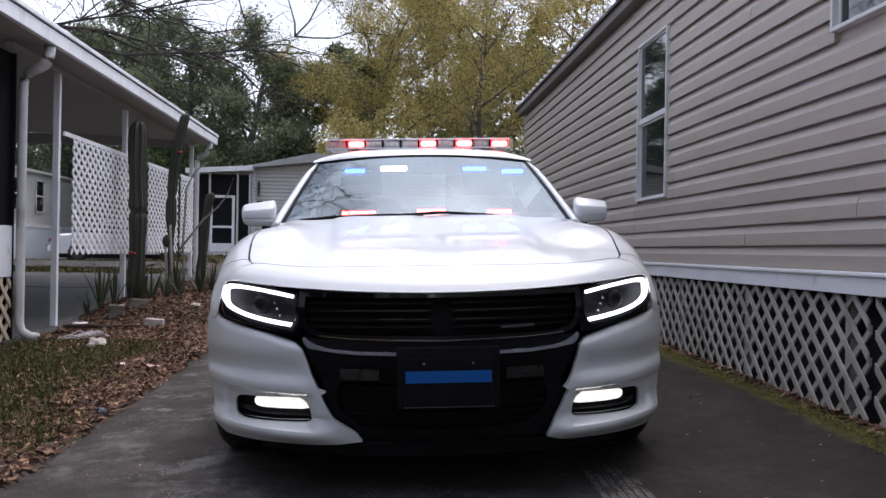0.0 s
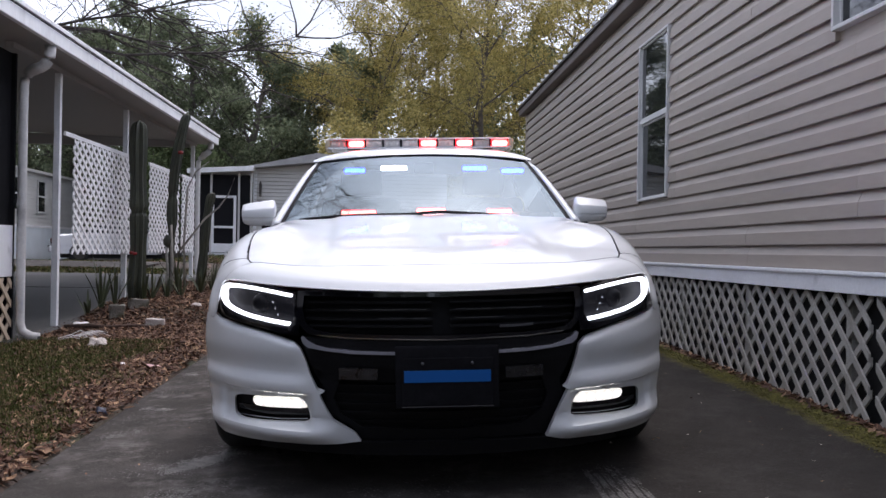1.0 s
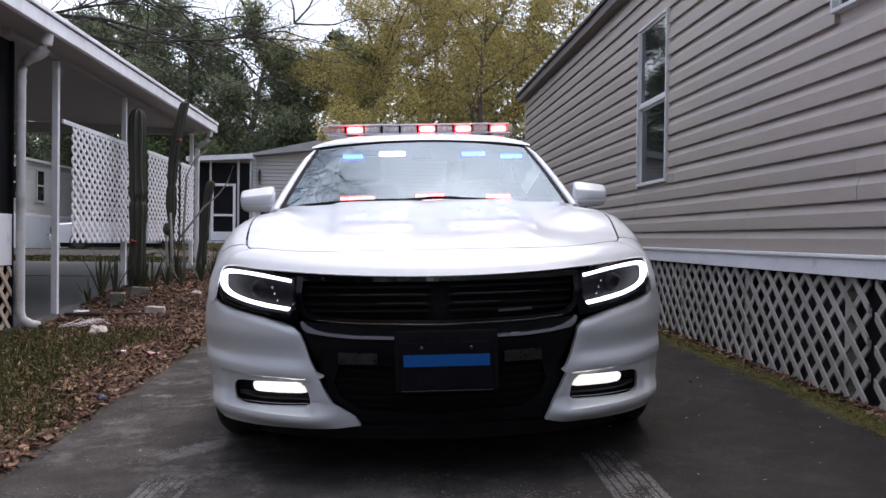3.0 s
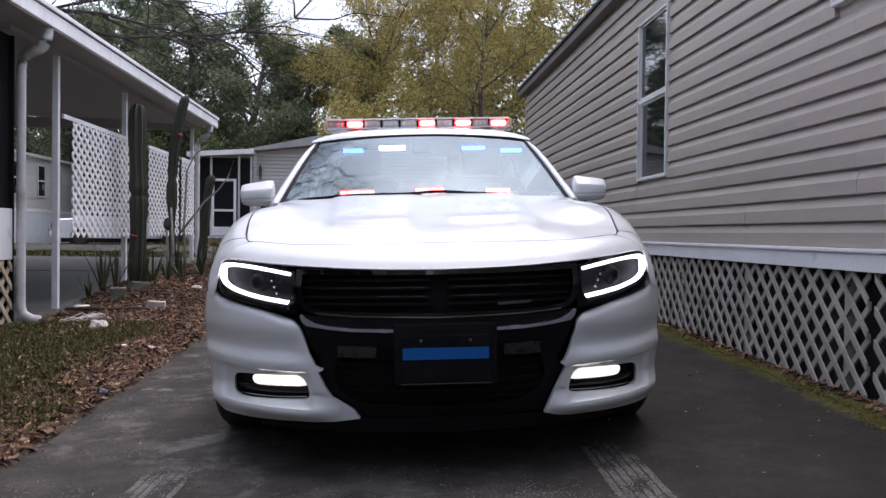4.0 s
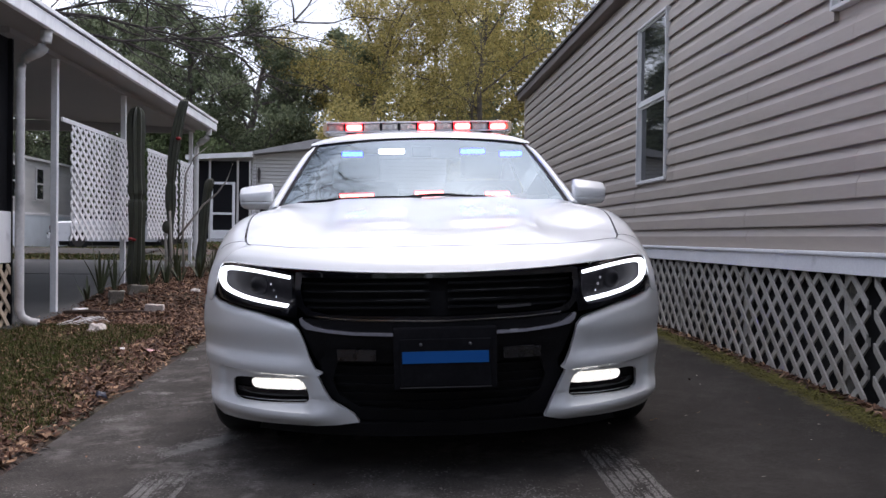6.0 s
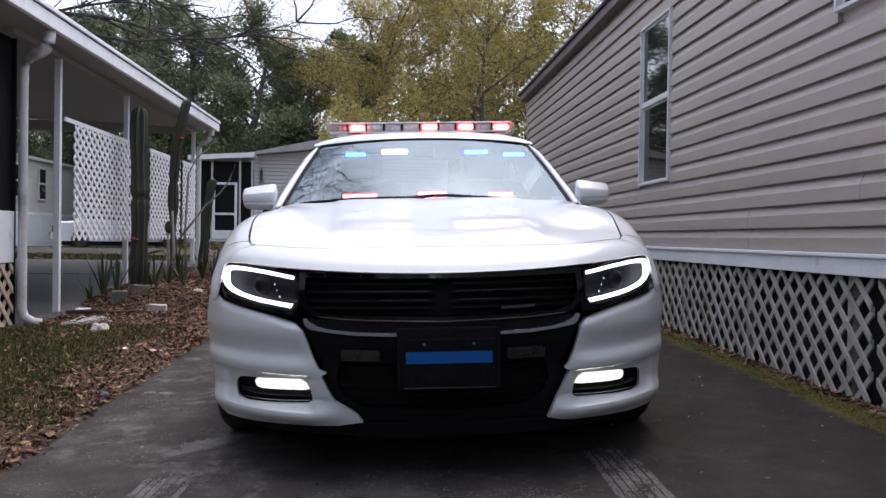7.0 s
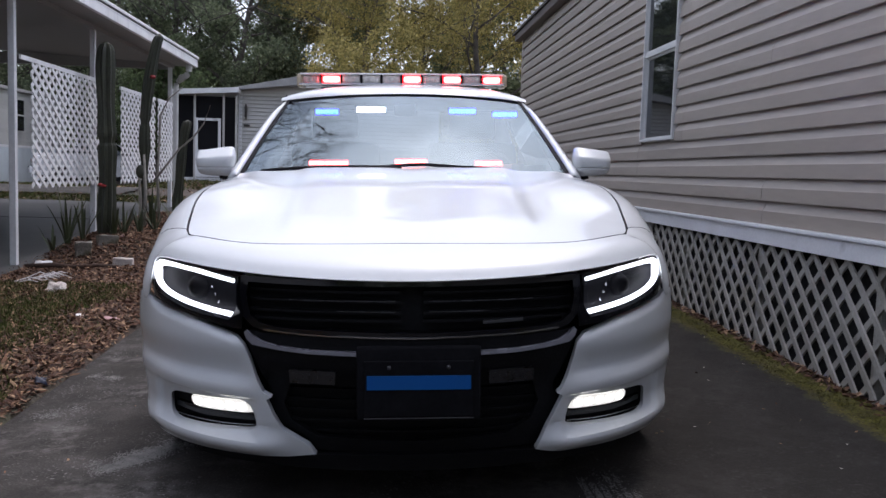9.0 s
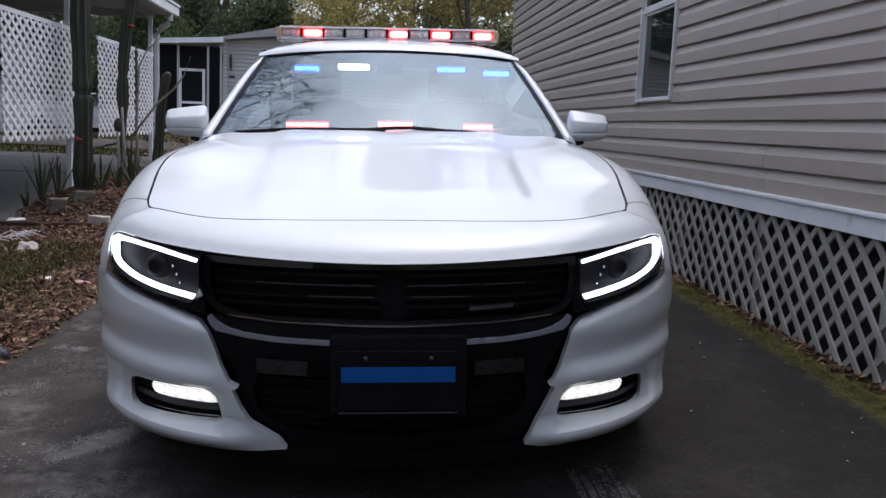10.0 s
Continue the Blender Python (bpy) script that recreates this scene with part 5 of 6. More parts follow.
def rounded(pts, times=2, closed=True):
    """Corner-cut an outline into a smooth one."""
    for _ in range(times):
        out = []
        n = len(pts)
        for i in range(n if closed else n - 1):
            a, b = pts[i], pts[(i + 1) % n]
            out += [(a[0] * 0.75 + b[0] * 0.25, a[1] * 0.75 + b[1] * 0.25), (a[0] * 0.25 + b[0] * 0.75, a[1] * 0.25 + b[1] * 0.75)]
        pts = out if closed else [pts[0]] + out + [pts[-1]]
    return pts


def shell(outline, place, step=0.03, holes=(), thick=0.012, back=(0, 1, 0), lip=0.0, flip=1):
    """A curved panel: an outline in two coordinates, meshed inside, put in space by place(a, b), with turned-in edges."""
    loops = [dense(outline, step)] + [dense(h, step) for h in holes]
    pts, edges = [], []
    for lp in loops:
        b = len(pts)
        pts += lp
        edges += [(b + i, b + (i + 1) % len(lp)) for i in range(len(lp))]
    nb = len(pts)
    xs, ys = [p[0] for p in outline], [p[1] for p in outline]
    bound = np.array(pts)
    y, odd = min(ys) + step * 0.5, False
    while y < max(ys):
        x = min(xs) + step * (0.25 if odd else 0.75)
        while x < max(xs):
            if inside((x, y), outline) and not any(inside((x, y), h) for h in holes) and np.min((bound[:, 0] - x) ** 2 + (bound[:, 1] - y) ** 2) > (0.55 * step) ** 2:
                pts.append((x, y))
            x += step
        y += step * 0.87
        odd = not odd
    vs, es, fs, *_ = geometry.delaunay_2d_cdt([Vector(p) for p in pts], edges, [], 0, 1e-6)
    bm = bmesh.new()
    vv = [bm.verts.new(Vector(place(p[0], p[1])) * KS) for p in vs]
    for f in fs:
        c = (sum(vs[i][0] for i in f) / len(f), sum(vs[i][1] for i in f) / len(f))
        if inside(c, outline) and not any(inside(c, h) for h in holes):
            bm.faces.new([vv[i] for i in f][::flip])
    bmesh.ops.delete(bm, geom=[v for v in bm.verts if not v.link_faces], context="VERTS")
    bmesh.ops.recalc_face_normals(bm, faces=bm.faces[:])
    bm.normal_update()
    bv = Vector(back)
    if sum((f.normal.dot(bv) * f.calc_area() for f in bm.faces)) > 0:
        bmesh.ops.reverse_faces(bm, faces=bm.faces[:])
    if thick:
        e = bmesh.ops.extrude_edge_only(bm, edges=[e for e in bm.edges if e.is_boundary])
        nv = [g for g in e["geom"] if isinstance(g, bmesh.types.BMVert)]
        bmesh.ops.translate(bm, vec=bv * thick * KS, verts=nv)
    for e in bm.edges:
        if len(e.link_faces) == 2 and e.link_faces[0].normal.angle(e.link_faces[1].normal, 0) > 0.7:
            e.smooth = False
    return bm


def cpart(name, bm, material, parent=None, label="", smooth=True):
    return part(name, bm, material, parent or car, label, smooth)


def mirror(poly, s):
    return [(p[0] * s, p[1]) for p in poly]


def cbox(u0, u1, v0, v1, w0, w1, bevel=0.0):
    return box_bm(u0 * KS, u1 * KS, v0 * KS, v1 * KS, w0 * KS, w1 * KS, bevel=bevel * KS)


def ctube(pts, r, sides=8):
    return tube(bmesh.new(), [Vector(p) * KS for p in pts], [x * KS for x in r] if isinstance(r, (list, tuple)) else r * KS, sides)


def grid_part(fn, na, nt, a0=-1, a1=1, t0=0, t1=1):
    bm = bmesh.new()
    g = [[bm.verts.new(fn(a0 + (a1 - a0) * i / na, t0 + (t1 - t0) * j / nt) * KS) for i in range(na + 1)] for j in range(nt + 1)]
    for j in range(nt):
        for i in range(na):
            bm.faces.new((g[j][i], g[j][i + 1], g[j + 1][i + 1], g[j + 1][i]))
    return bm


# -- front bumper wings, with fog lamp pockets
WING = [(0.262, 0.203), (0.280, 0.230), (0.320, 0.255), (0.352, 0.273), (0.375, 0.312), (0.394, 0.356), (0.378, 0.366), (0.402, 0.376), (0.423, 0.418), (0.440, 0.470), (0.455, 0.503), (0.478, 0.521), (0.52, 0.533), (0.584, 0.549), (0.657, 0.561), (0.72, 0.572), (0.765, 0.582), (0.785, 0.597), (0.815, 0.60), (0.836, 0.594),
        (0.848, 0.55), (0.854, 0.50), (0.853, 0.42), (0.837, 0.34), (0.820, 0.25), (0.797, 0.188), (0.77, 0.168), (0.70, 0.172), (0.60, 0.178), (0.50, 0.183), (0.42, 0.185), (0.34, 0.190)]
INNER_R = {(0.262, 0.203): 0.342, (0.280, 0.230): 0.353, (0.320, 0.255): 0.364, (0.352, 0.273): 0.373, (0.375, 0.312): 0.392, (0.394, 0.356): 0.414, (0.378, 0.366): 0.398, (0.402, 0.376): 0.410, (0.423, 0.418): 0.431, (0.440, 0.470): 0.448, (0.34, 0.190): 0.39}
WING_R = [(INNER_R[p] if p in INNER_R else p[0], p[1]) for p in WING]
FOGHOLE = rounded([(0.418, 0.2580), (0.446, 0.3420), (0.53, 0.3360), (0.62, 0.3300), (0.708, 0.3240), (0.716, 0.2860), (0.705, 0.2440), (0.60, 0.2470), (0.50, 0.2540)], 2)


WING_TOP = curve([(0.45, 0.508), (0.478, 0.521), (0.52, 0.533), (0.584, 0.549), (0.657, 0.561), (0.72, 0.572), (0.765, 0.582), (0.80, 0.60)])


WING_PROFILE = curve([(0.16, 0.016), (0.190, -0.012), (0.206, -0.034), (0.216, -0.040), (0.226, -0.039), (0.245, -0.022), (0.262, -0.004), (0.285, 0.010), (0.34, 0.012), (0.362, 0.000), (0.380, 0.000), (0.408, 0.0165), (0.418, 0.0225), (0.430, 0.0215), (0.480, 0.0035), (0.492, 0.0006), (0.502, 0.0), (0.54, 0.004), (0.60, 0.014)])


def wing_place(s):
    """Painted corner: rolled top, a face tucked in below a crease, a swell over the lamp, a hollow round it and a jutting foot."""
    def place(a, b):
        hollow = 0.022 * smooth_step(0.41, 0.45, a) * (1 - smooth_step(0.745, 0.775, a)) * smooth_step(0.232, 0.245, b) * (1 - smooth_step(0.344, 0.358, b))
        top = WING_TOP(a)
        roll = 0.020 * smooth_step(top - 0.022, top, b) ** 2 * smooth_step(0.455, 0.49, a)
        inner = smooth_step(0.30, 0.46, a) if b < 0.28 else smooth_step(0.40, 0.50, a)
        if b > 0.50:
            outer = 1 - smooth_step(0.72, 0.80, a)
            inner, roll = inner * outer, roll * outer
        return front(a * s, b, hollow + roll + WING_PROFILE(b) * inner)
    return place


for s in (-1, 1):
    wing = cpart("bumper_wing", shell(mirror(WING if s < 0 else WING_R, s), lambda a, b: wing_place(s)(abs(a), b), 0.010, [mirror(FOGHOLE, s)], 0.03), M_PAINT)
    pocket = cpart("fog_pocket", shell(mirror([(0.41, 0.2480), (0.43, 0.3560), (0.72, 0.3380), (0.73, 0.2460)], s), lambda a, b: front(a, b, 0.078), 0.03, (), 0), M_BLACK, wing)
    fl = cpart("fog_lamp", shell(mirror(rounded([(0.440, 0.3000), (0.446, 0.3100), (0.454, 0.3310), (0.462, 0.3330), (0.54, 0.3290), (0.628, 0.3230), (0.638, 0.3190), (0.638, 0.3040), (0.628, 0.2930), (0.60, 0.2915), (0.53, 0.2950)], 1), s), lambda a, b: front(a, b, 0.044), 0.02, (), 0.02), M_FOGBODY, wing, "lit white fog lamp")
    for k in range(5):
        a0 = 0.462 + 0.035 * k
        z0 = 0.3155 - 0.007 * (k / 4)
        cpart("diode", shell(mirror(rounded([(a0, z0 - 0.011), (a0, z0 + 0.010), (a0 + 0.027, z0 + 0.009), (a0 + 0.027, z0 - 0.012)], 2), s), lambda a, b: front(a, b, 0.0425), 0.02, (), 0.004), M_FOG, fl)
    cpart("fog_line", shell(mirror([(0.44, 0.2635), (0.53, 0.2560), (0.62, 0.2515), (0.70, 0.2485), (0.70, 0.2515), (0.62, 0.2545), (0.53, 0.2590), (0.44, 0.2665)], s), lambda a, b: front(a, b, 0.040), 0.03, (), 0.004), M_CHROME, wing)
    cpart("fog_trim", shell(mirror([(0.428, 0.2760), (0.438, 0.3020), (0.62, 0.2900), (0.70, 0.2860), (0.70, 0.2700), (0.60, 0.2660)], s), lambda a, b: front(a, b, 0.052), 0.03, (), 0.02), M_PIANO, wing)

# -- black centre: lower intake, grille frame, plate
LOWER = [(-0.262, 0.203), (-0.13, 0.199), (0.0, 0.198), (0.13, 0.199), (0.345, 0.203), (0.39, 0.25), (0.41, 0.28), (0.415, 0.33), (0.385, 0.38), (0.41, 0.42), (0.43, 0.475), (0.45, 0.52), (0.44, 0.54), (0.30, 0.535), (0.0, 0.528), (-0.30, 0.535), (-0.44, 0.54), (-0.45, 0.52), (-0.43, 0.475), (-0.41, 0.42), (-0.385, 0.38), (-0.38, 0.33), (-0.36, 0.28), (-0.30, 0.25)]
INTAKE = [(-0.33, 0.40), (-0.20, 0.395), (0.20, 0.395), (0.33, 0.40), (0.35, 0.34), (0.33, 0.29), (0.26, 0.245), (0.0, 0.235), (-0.26, 0.245), (-0.33, 0.29), (-0.35, 0.34)]
fascia = cpart("lower_fascia", shell(LOWER, lambda a, b: front(a, b, 0.012 + 0.03 * smooth_step(0.46, 0.40, b) if b < 0.46 else 0.012), 0.03, [INTAKE], 0.03), M_LOWER, None, "matt black lower fascia with wide intake")
cpart("intake_back", shell([(-0.4, 0.42), (0.4, 0.42), (0.4, 0.22), (-0.4, 0.22)], lambda a, b: front(a, b, 0.075), 0.08, (), 0), M_LOWER, fascia)
for k in range(5):
    w = 0.255 + 0.03 * k
    cpart("intake_bar", shell([(-0.34, w), (0.34, w), (0.34, w + 0.008), (-0.34, w + 0.008)], lambda a, b: front(a, b, 0.06), 0.05, (), 0.02), M_LOWER, fascia)
for s in (-1, 1):
    cpart("satin_strip", shell(mirror([(0.138, 0.488), (0.138, 0.498), (0.28, 0.501), (0.36, 0.508), (0.40, 0.517), (0.430, 0.532), (0.444, 0.546), (0.452, 0.540), (0.446, 0.522), (0.43, 0.508), (0.36, 0.498), (0.28, 0.491)], s), lambda a, b: front(a, b, -0.004), 0.02, (), 0.016), M_SATIN, fascia, "glossy grey strip below the grille")
    lm = cpart("led_module", shell(mirror([(0.206, 0.408), (0.204, 0.440), (0.208, 0.443), (0.326, 0.444), (0.330, 0.440), (0.328, 0.408)], s), lambda a, b: front(a, b, 0.006), 0.03, (), 0.03), M_GREYLENS, fascia, "unlit smoked LED warning module")
    for k in range(6):
        a0 = 0.214 + 0.0190 * k
        cpart("diode", shell(mirror(rounded([(a0, 0.415), (a0, 0.437), (a0 + 0.015, 0.437), (a0 + 0.015, 0.415)], 1), s), lambda a, b: front(a, b, 0.0045), 0.02, (), 0.004), M_GREYLENS, lm)
# grille
GRILLE = [(-0.462, 0.690), (-0.30, 0.686), (0, 0.684), (0.30, 0.686), (0.462, 0.690), (0.468, 0.64), (0.458, 0.58), (0.43, 0.553), (0.38, 0.541), (0.28, 0.536), (0, 0.530), (-0.28, 0.536), (-0.38, 0.541), (-0.43, 0.553), (-0.458, 0.58), (-0.468, 0.64)]
GOPEN = [(p[0] * 0.955, 0.612 + (p[1] - 0.612) * 0.80) for p in GRILLE]
grille = cpart("grille", shell(GRILLE, lambda a, b: front(a, b, 0.014), 0.03, [GOPEN], 0.05), M_PIANO, None, "gloss black grille with thin horizontal bars")
cpart("grille_back", shell(GRILLE, lambda a, b: front(a, b, 0.075), 0.06, (), 0), M_VOIDC, grille)
for w in (0.575, 0.597, 0.626, 0.652):
    for s in (-1, 1):
        cpart("grille_bar", shell(mirror([(0.03, w - 0.005), (0.44, w - 0.003), (0.44, w + 0.004), (0.03, w + 0.004)], s), lambda a, b: front(a, b, 0.038), 0.03, (), 0.02), M_BARS, grille)
# paler strips laid on as painted glints along two of the bars
for w, u1 in ((0.628, 0.33), (0.600, 0.20)):
    for s in (-1, 1):
        cpart("bar_highlight", shell(mirror([(0.045, w - 0.0012), (u1, w - 0.0008), (u1, w + 0.0012), (0.045, w + 0.0012)], s), lambda a, b: front(a, b, 0.034), 0.03, (), 0.004), M_BADGE, grille)
cpart("badge", shell([(0.19, 0.566), (0.30, 0.570), (0.30, 0.578), (0.19, 0.574)], lambda a, b: front(a, b, 0.026), 0.03, (), 0.01), M_BADGE, grille, "small dull grey badge bar")
cpart("chrome_line", shell([(-0.40, 0.546), (-0.28, 0.538), (0, 0.532), (0.28, 0.538), (0.40, 0.546), (0.40, 0.550), (0.28, 0.541), (0, 0.535), (-0.28, 0.541), (-0.40, 0.550)], lambda a, b: front(a, b, 0.008), 0.03, (), 0.006), M_CHROME, grille)
# number plate
plate = cpart("plate_holder", cbox(-0.148, 0.180, -0.008, 0.02, 0.318, 0.515, 0.006), M_PLATEK, None, "black plate bracket on the bumper")
cpart("number_plate", cbox(-0.128, 0.160, -0.016, -0.009, 0.330, 0.480, 0.003), M_PLATEK, plate, "dark number plate with a blue bar", False)
cpart("plate_bar", cbox(-0.120, 0.152, -0.0185, -0.0162, 0.404, 0.441), M_PLATEBLUE, plate, "plain blue bar", False)
cpart("plate_rim", cbox(-0.128, 0.160, -0.018, -0.0162, 0.326, 0.3285), M_BADGE, plate, "", False)
for u in (-0.062, 0.094):
    cpart("plate_bolt", ctube([(u, -0.019, 0.463), (u, -0.010, 0.463)], 0.0055, 8), M_BADGE, plate)

# -- headlights
HL = [(0.470, 0.684), (0.504, 0.690), (0.586, 0.702), (0.678, 0.711), (0.735, 0.713), (0.762, 0.700), (0.772, 0.665), (0.768, 0.62), (0.755, 0.596), (0.72, 0.585), (0.657, 0.574), (0.584, 0.562), (0.52, 0.548), (0.462, 0.545), (0.458, 0.58), (0.468, 0.64)]
TOPB = [(0.484, 0.672), (0.586, 0.690), (0.678, 0.700), (0.728, 0.700), (0.746, 0.690), (0.750, 0.665), (0.744, 0.640), (0.715, 0.621), (0.657, 0.604), (0.584, 0.591), (0.50, 0.580), (0.466, 0.576)]
for s in (-1, 1):
    hl = cpart("headlight", shell(mirror(HL, s), lambda a, b: front(a, b, 0.060), 0.025, (), 0), M_LENSBACK, None, "headlight with a lit white hook-shaped running light")
    cpart("bezel", shell(mirror(HL, s), lambda a, b: front(a, b, 0.012), 0.025, [mirror([(0.477, 0.60), (0.474, 0.678), (0.586, 0.699), (0.678, 0.708), (0.735, 0.710), (0.758, 0.697), (0.766, 0.665), (0.760, 0.630), (0.72, 0.605), (0.657, 0.588), (0.584, 0.575), (0.50, 0.566)], s)], 0.05), M_PIANO, hl)
    # hook-shaped light guide: thin along the top, thick round the outer bend and the foot
    bmh = bmesh.new()
    path = rounded(TOPB, 2, False)
    n = len(path)
    rows_h = []
    for i, (a, b) in enumerate(path):
        p0, p1 = path[max(0, i - 1)], path[min(n - 1, i + 1)]
        tx, ty = p1[0] - p0[0], p1[1] - p0[1]
        L = math.hypot(tx, ty)
        nx, ny = -ty / L, tx / L
        t = i / (n - 1)
        hw = 0.0052 + 0.0008 * smooth_step(0.30, 0.50, t) + 0.0105 * math.exp(-((t - 0.44) / 0.13) ** 2)
        ring = []
        for e, o in ((-1, 0.036), (-1, 0.022), (-0.6, 0.016), (0.6, 0.016), (1, 0.022), (1, 0.036)):
            ring.append(bmh.verts.new(front(s * (a + nx * hw * e), b + ny * hw * e, o) * KS))
        rows_h.append(ring)
    for r0, r1 in zip(rows_h[:-1], rows_h[1:]):
        for k in range(5):
            bmh.faces.new((r0[k], r0[k + 1], r1[k + 1], r1[k]))
    bmh.faces.new(rows_h[0]), bmh.faces.new(rows_h[-1][::-1])
    bmesh.ops.recalc_face_normals(bmh, faces=bmh.faces[:])
    cpart("running_light", bmh, M_DRL, hl, "bright white light guide")
    c = front(s * 0.60, 0.642, 0.05)
    cpart("projector", ctube([c + Vector((0, 0.02, 0)), c + Vector((0, -0.004, 0)), c + Vector((0, -0.018, 0))], [0.034, 0.032, 0.018], 20), M_LENSBACK, hl)
    c = front(s * 0.545, 0.628, 0.045)
    for dz in (-0.022, 0.0, 0.02):
        cpart("reflector", ctube([c + Vector((dz * 0.4 * s, 0.0, dz)), c + Vector((dz * 0.4 * s, -0.008, dz + 0.002))], [0.005, 0.003], 8), M_CHROME, hl)
    cpart("lens_cover", shell(mirror(HL, s), lambda a, b: front(a, b, 0.004), 0.03, (), 0), M_LENS, hl).visible_shadow = False

# -- upper front, bonnet, wings
SEAMH = [(0.0, 0.205), (0.2, 0.203), (0.36, 0.210), (0.45, 0.222), (0.52, 0.252), (0.60, 0.310), (0.655, 0.365), (0.681, 0.45), (0.708, 0.63), (0.722, 0.87), (0.725, 1.15), (0.716, 1.42)]
SEAM = rounded(SEAMH, 1, False)
HOODB = [(0.716, 1.42), (0.705, 1.50), (0.55, 1.47), (0.3, 1.44), (0.0, 1.43)]
half = [(a * 0.9965, b + (0.003 if a < 0.64 else 0)) for a, b in SEAM]
hood_out = half + HOODB[1:] + [(-a, b) for a, b in HOODB[-2:0:-1]] + [(-a, b) for a, b in half[::-1]][:-1]
cpart("bonnet", shell(hood_out, lambda a, b: (a, b, top_z(a, b)), 0.028, (), 0.02, (0, 0, -1)), M_PAINT, None, "white bonnet with raised centre creases")
seam_v = curve([(0, 0.205), (0.2, 0.2055), (0.36, 0.210), (0.45, 0.224), (0.52, 0.254), (0.60, 0.310), (0.64, 0.348), (0.6575, 0.368)])


def band_pt(a, t):
    u = 0.6575 * a
    v0, v1 = nose(u), seam_v(abs(u)) - 0.002
    v = v0 + (v1 - v0) * t ** 1.8
    return Vector((u, v, top_z(u, v)))


def lip_pt(a, t):
    u = 0.6575 * a
    return Vector((u, nose(u) + 0.012 * t, top_z(u, nose(u)) - 0.004 * t))


uf = cpart("upper_fascia", grid_part(band_pt, 90, 18), M_PAINT, None, "white painted front above the grille")
cpart("lip", grid_part(lip_pt, 60, 2), M_PAINT, uf)
for s in (-1, 1):
    # wing: rows behind one another, from the bonnet seam over the shoulder down to the side
    bm = bmesh.new()
    vs_ = [0.2275 + 0.012 * k for k in range(28)] + [0.57 + 0.045 * k for k in range(20)]
    seam_u = curve([(0.20, 0.60), (0.262, 0.64), (0.31, 0.652), (0.365, 0.658), (0.45, 0.684), (0.63, 0.711), (0.87, 0.725), (1.15, 0.728), (1.45, 0.718)])
    rows_w = []
    for v in vs_:
        hw = half_width(v)
        u0 = max(0.6575, seam_u(v)) if v > 0.365 else 0.6575
        ring = []
        m = 26
        for k in range(m + 1):
            t = k / m
            u = u0 + (hw - u0) * (1 - (1 - t) ** 2.2)
            ring.append((u, v, top_z(u, v)))
        side_top = ring[-1][2]
        arch = 0.345 + math.sqrt(max(0, 0.39 ** 2 - (v - 0.93) ** 2)) if abs(v - 0.93) < 0.39 else 0.2
        if v > 0.5:
            lo = max(arch, 0.2) if v > 0.62 else 0.58
            for k in range(1, 9):
                w = side_top + (lo - side_top) * k / 8
                ring.append((side_u(v, w), v, w))
        else:
            for k in range(1, 9):
                ring.append((hw + 0.0, v + 0.001 * k, side_top - 0.0005 * k))
        rows_w.append([bm.verts.new(Vector((s * a, b, c)) * KS) for a, b, c in ring])
    for r0, r1 in zip(rows_w[:-1], rows_w[1:]):
        for k in range(len(r0) - 1):
            bm.faces.new((r0[k], r0[k + 1], r1[k + 1], r1[k]))
    bmesh.ops.remove_doubles(bm, verts=bm.verts[:], dist=0.0004)
    bmesh.ops.recalc_face_normals(bm, faces=bm.faces[:])
    cpart("front_wing", bm, M_PAINT, None, "white front wing over the wheel")
    # doors and rear quarter
    for nm, v0, v1, lab in (("front_door", 1.435, 2.46, "white front door"), ("rear_door", 2.465, 3.35, "white rear door"), ("rear_quarter", 3.355, 4.78, "white rear quarter panel")):
        poly = [(v0, 0.2), (v1, 0.2), (v1, 0.93), (v0, 0.93)]
        if nm == "rear_quarter":
            poly = [(v0, 0.2)] + [(3.83 - 0.39 * math.cos(math.pi * k / 12), max(0.2, 0.345 + 0.39 * math.sin(math.pi * k / 12))) for k in range(13)] + [(4.72, 0.25), (v1, 0.4), (v1, 0.95), (4.2, 0.99), (v0, 0.93)]
        dr = cpart(nm, shell(poly, lambda a, b: (s * (side_u(a, b) - 0.075 * smooth_step(0.78, 0.93, b)), a, b), 0.07, (), 0.015, (-s, 0, 0)), M_PAINT, None, lab)
        if "door" in nm:
            cpart("door_handle", cbox(s * 0.905 - 0.012, s * 0.905 + 0.012, v1 - 0.22, v1 - 0.06, 0.80, 0.825, 0.006), M_PAINT, dr)
    # wheels
    for vc in (0.93, 3.83):
        wh = cpart("wheel", ctube([(s * 0.68, vc, 0.335), (s * 0.695, vc, 0.335), (s * 0.71, vc, 0.335), (s * 0.835, vc, 0.335), (s * 0.858, vc, 0.335), (s * 0.868, vc, 0.335)], [0.26, 0.315, 0.335, 0.335, 0.315, 0.27], 40), M_TYRE, None, "black road tyre on dark alloy wheel")
        cpart("rim", ctube([(s * 0.83, vc, 0.335), (s * 0.85, vc, 0.335), (s * 0.835, vc, 0.335)], [0.24, 0.235, 0.06], 32), M_RIM, wh)
        for k in range(5):
            a = 2 * math.pi * k / 5
            d = Vector((0, math.cos(a), math.sin(a)))
            cpart("spoke", ctube([Vector((s * 0.838, vc, 0.335)) + d * 0.05, Vector((s * 0.853, vc, 0.335)) + d * 0.225], [0.03, 0.022], 6), M_RIM, wh)
        cpart("wheel_well", ctube([(s * 0.62, vc, 0.345), (s * 0.63, vc, 0.345)], [0.39, 0.385], 24), M_VOIDC, wh)
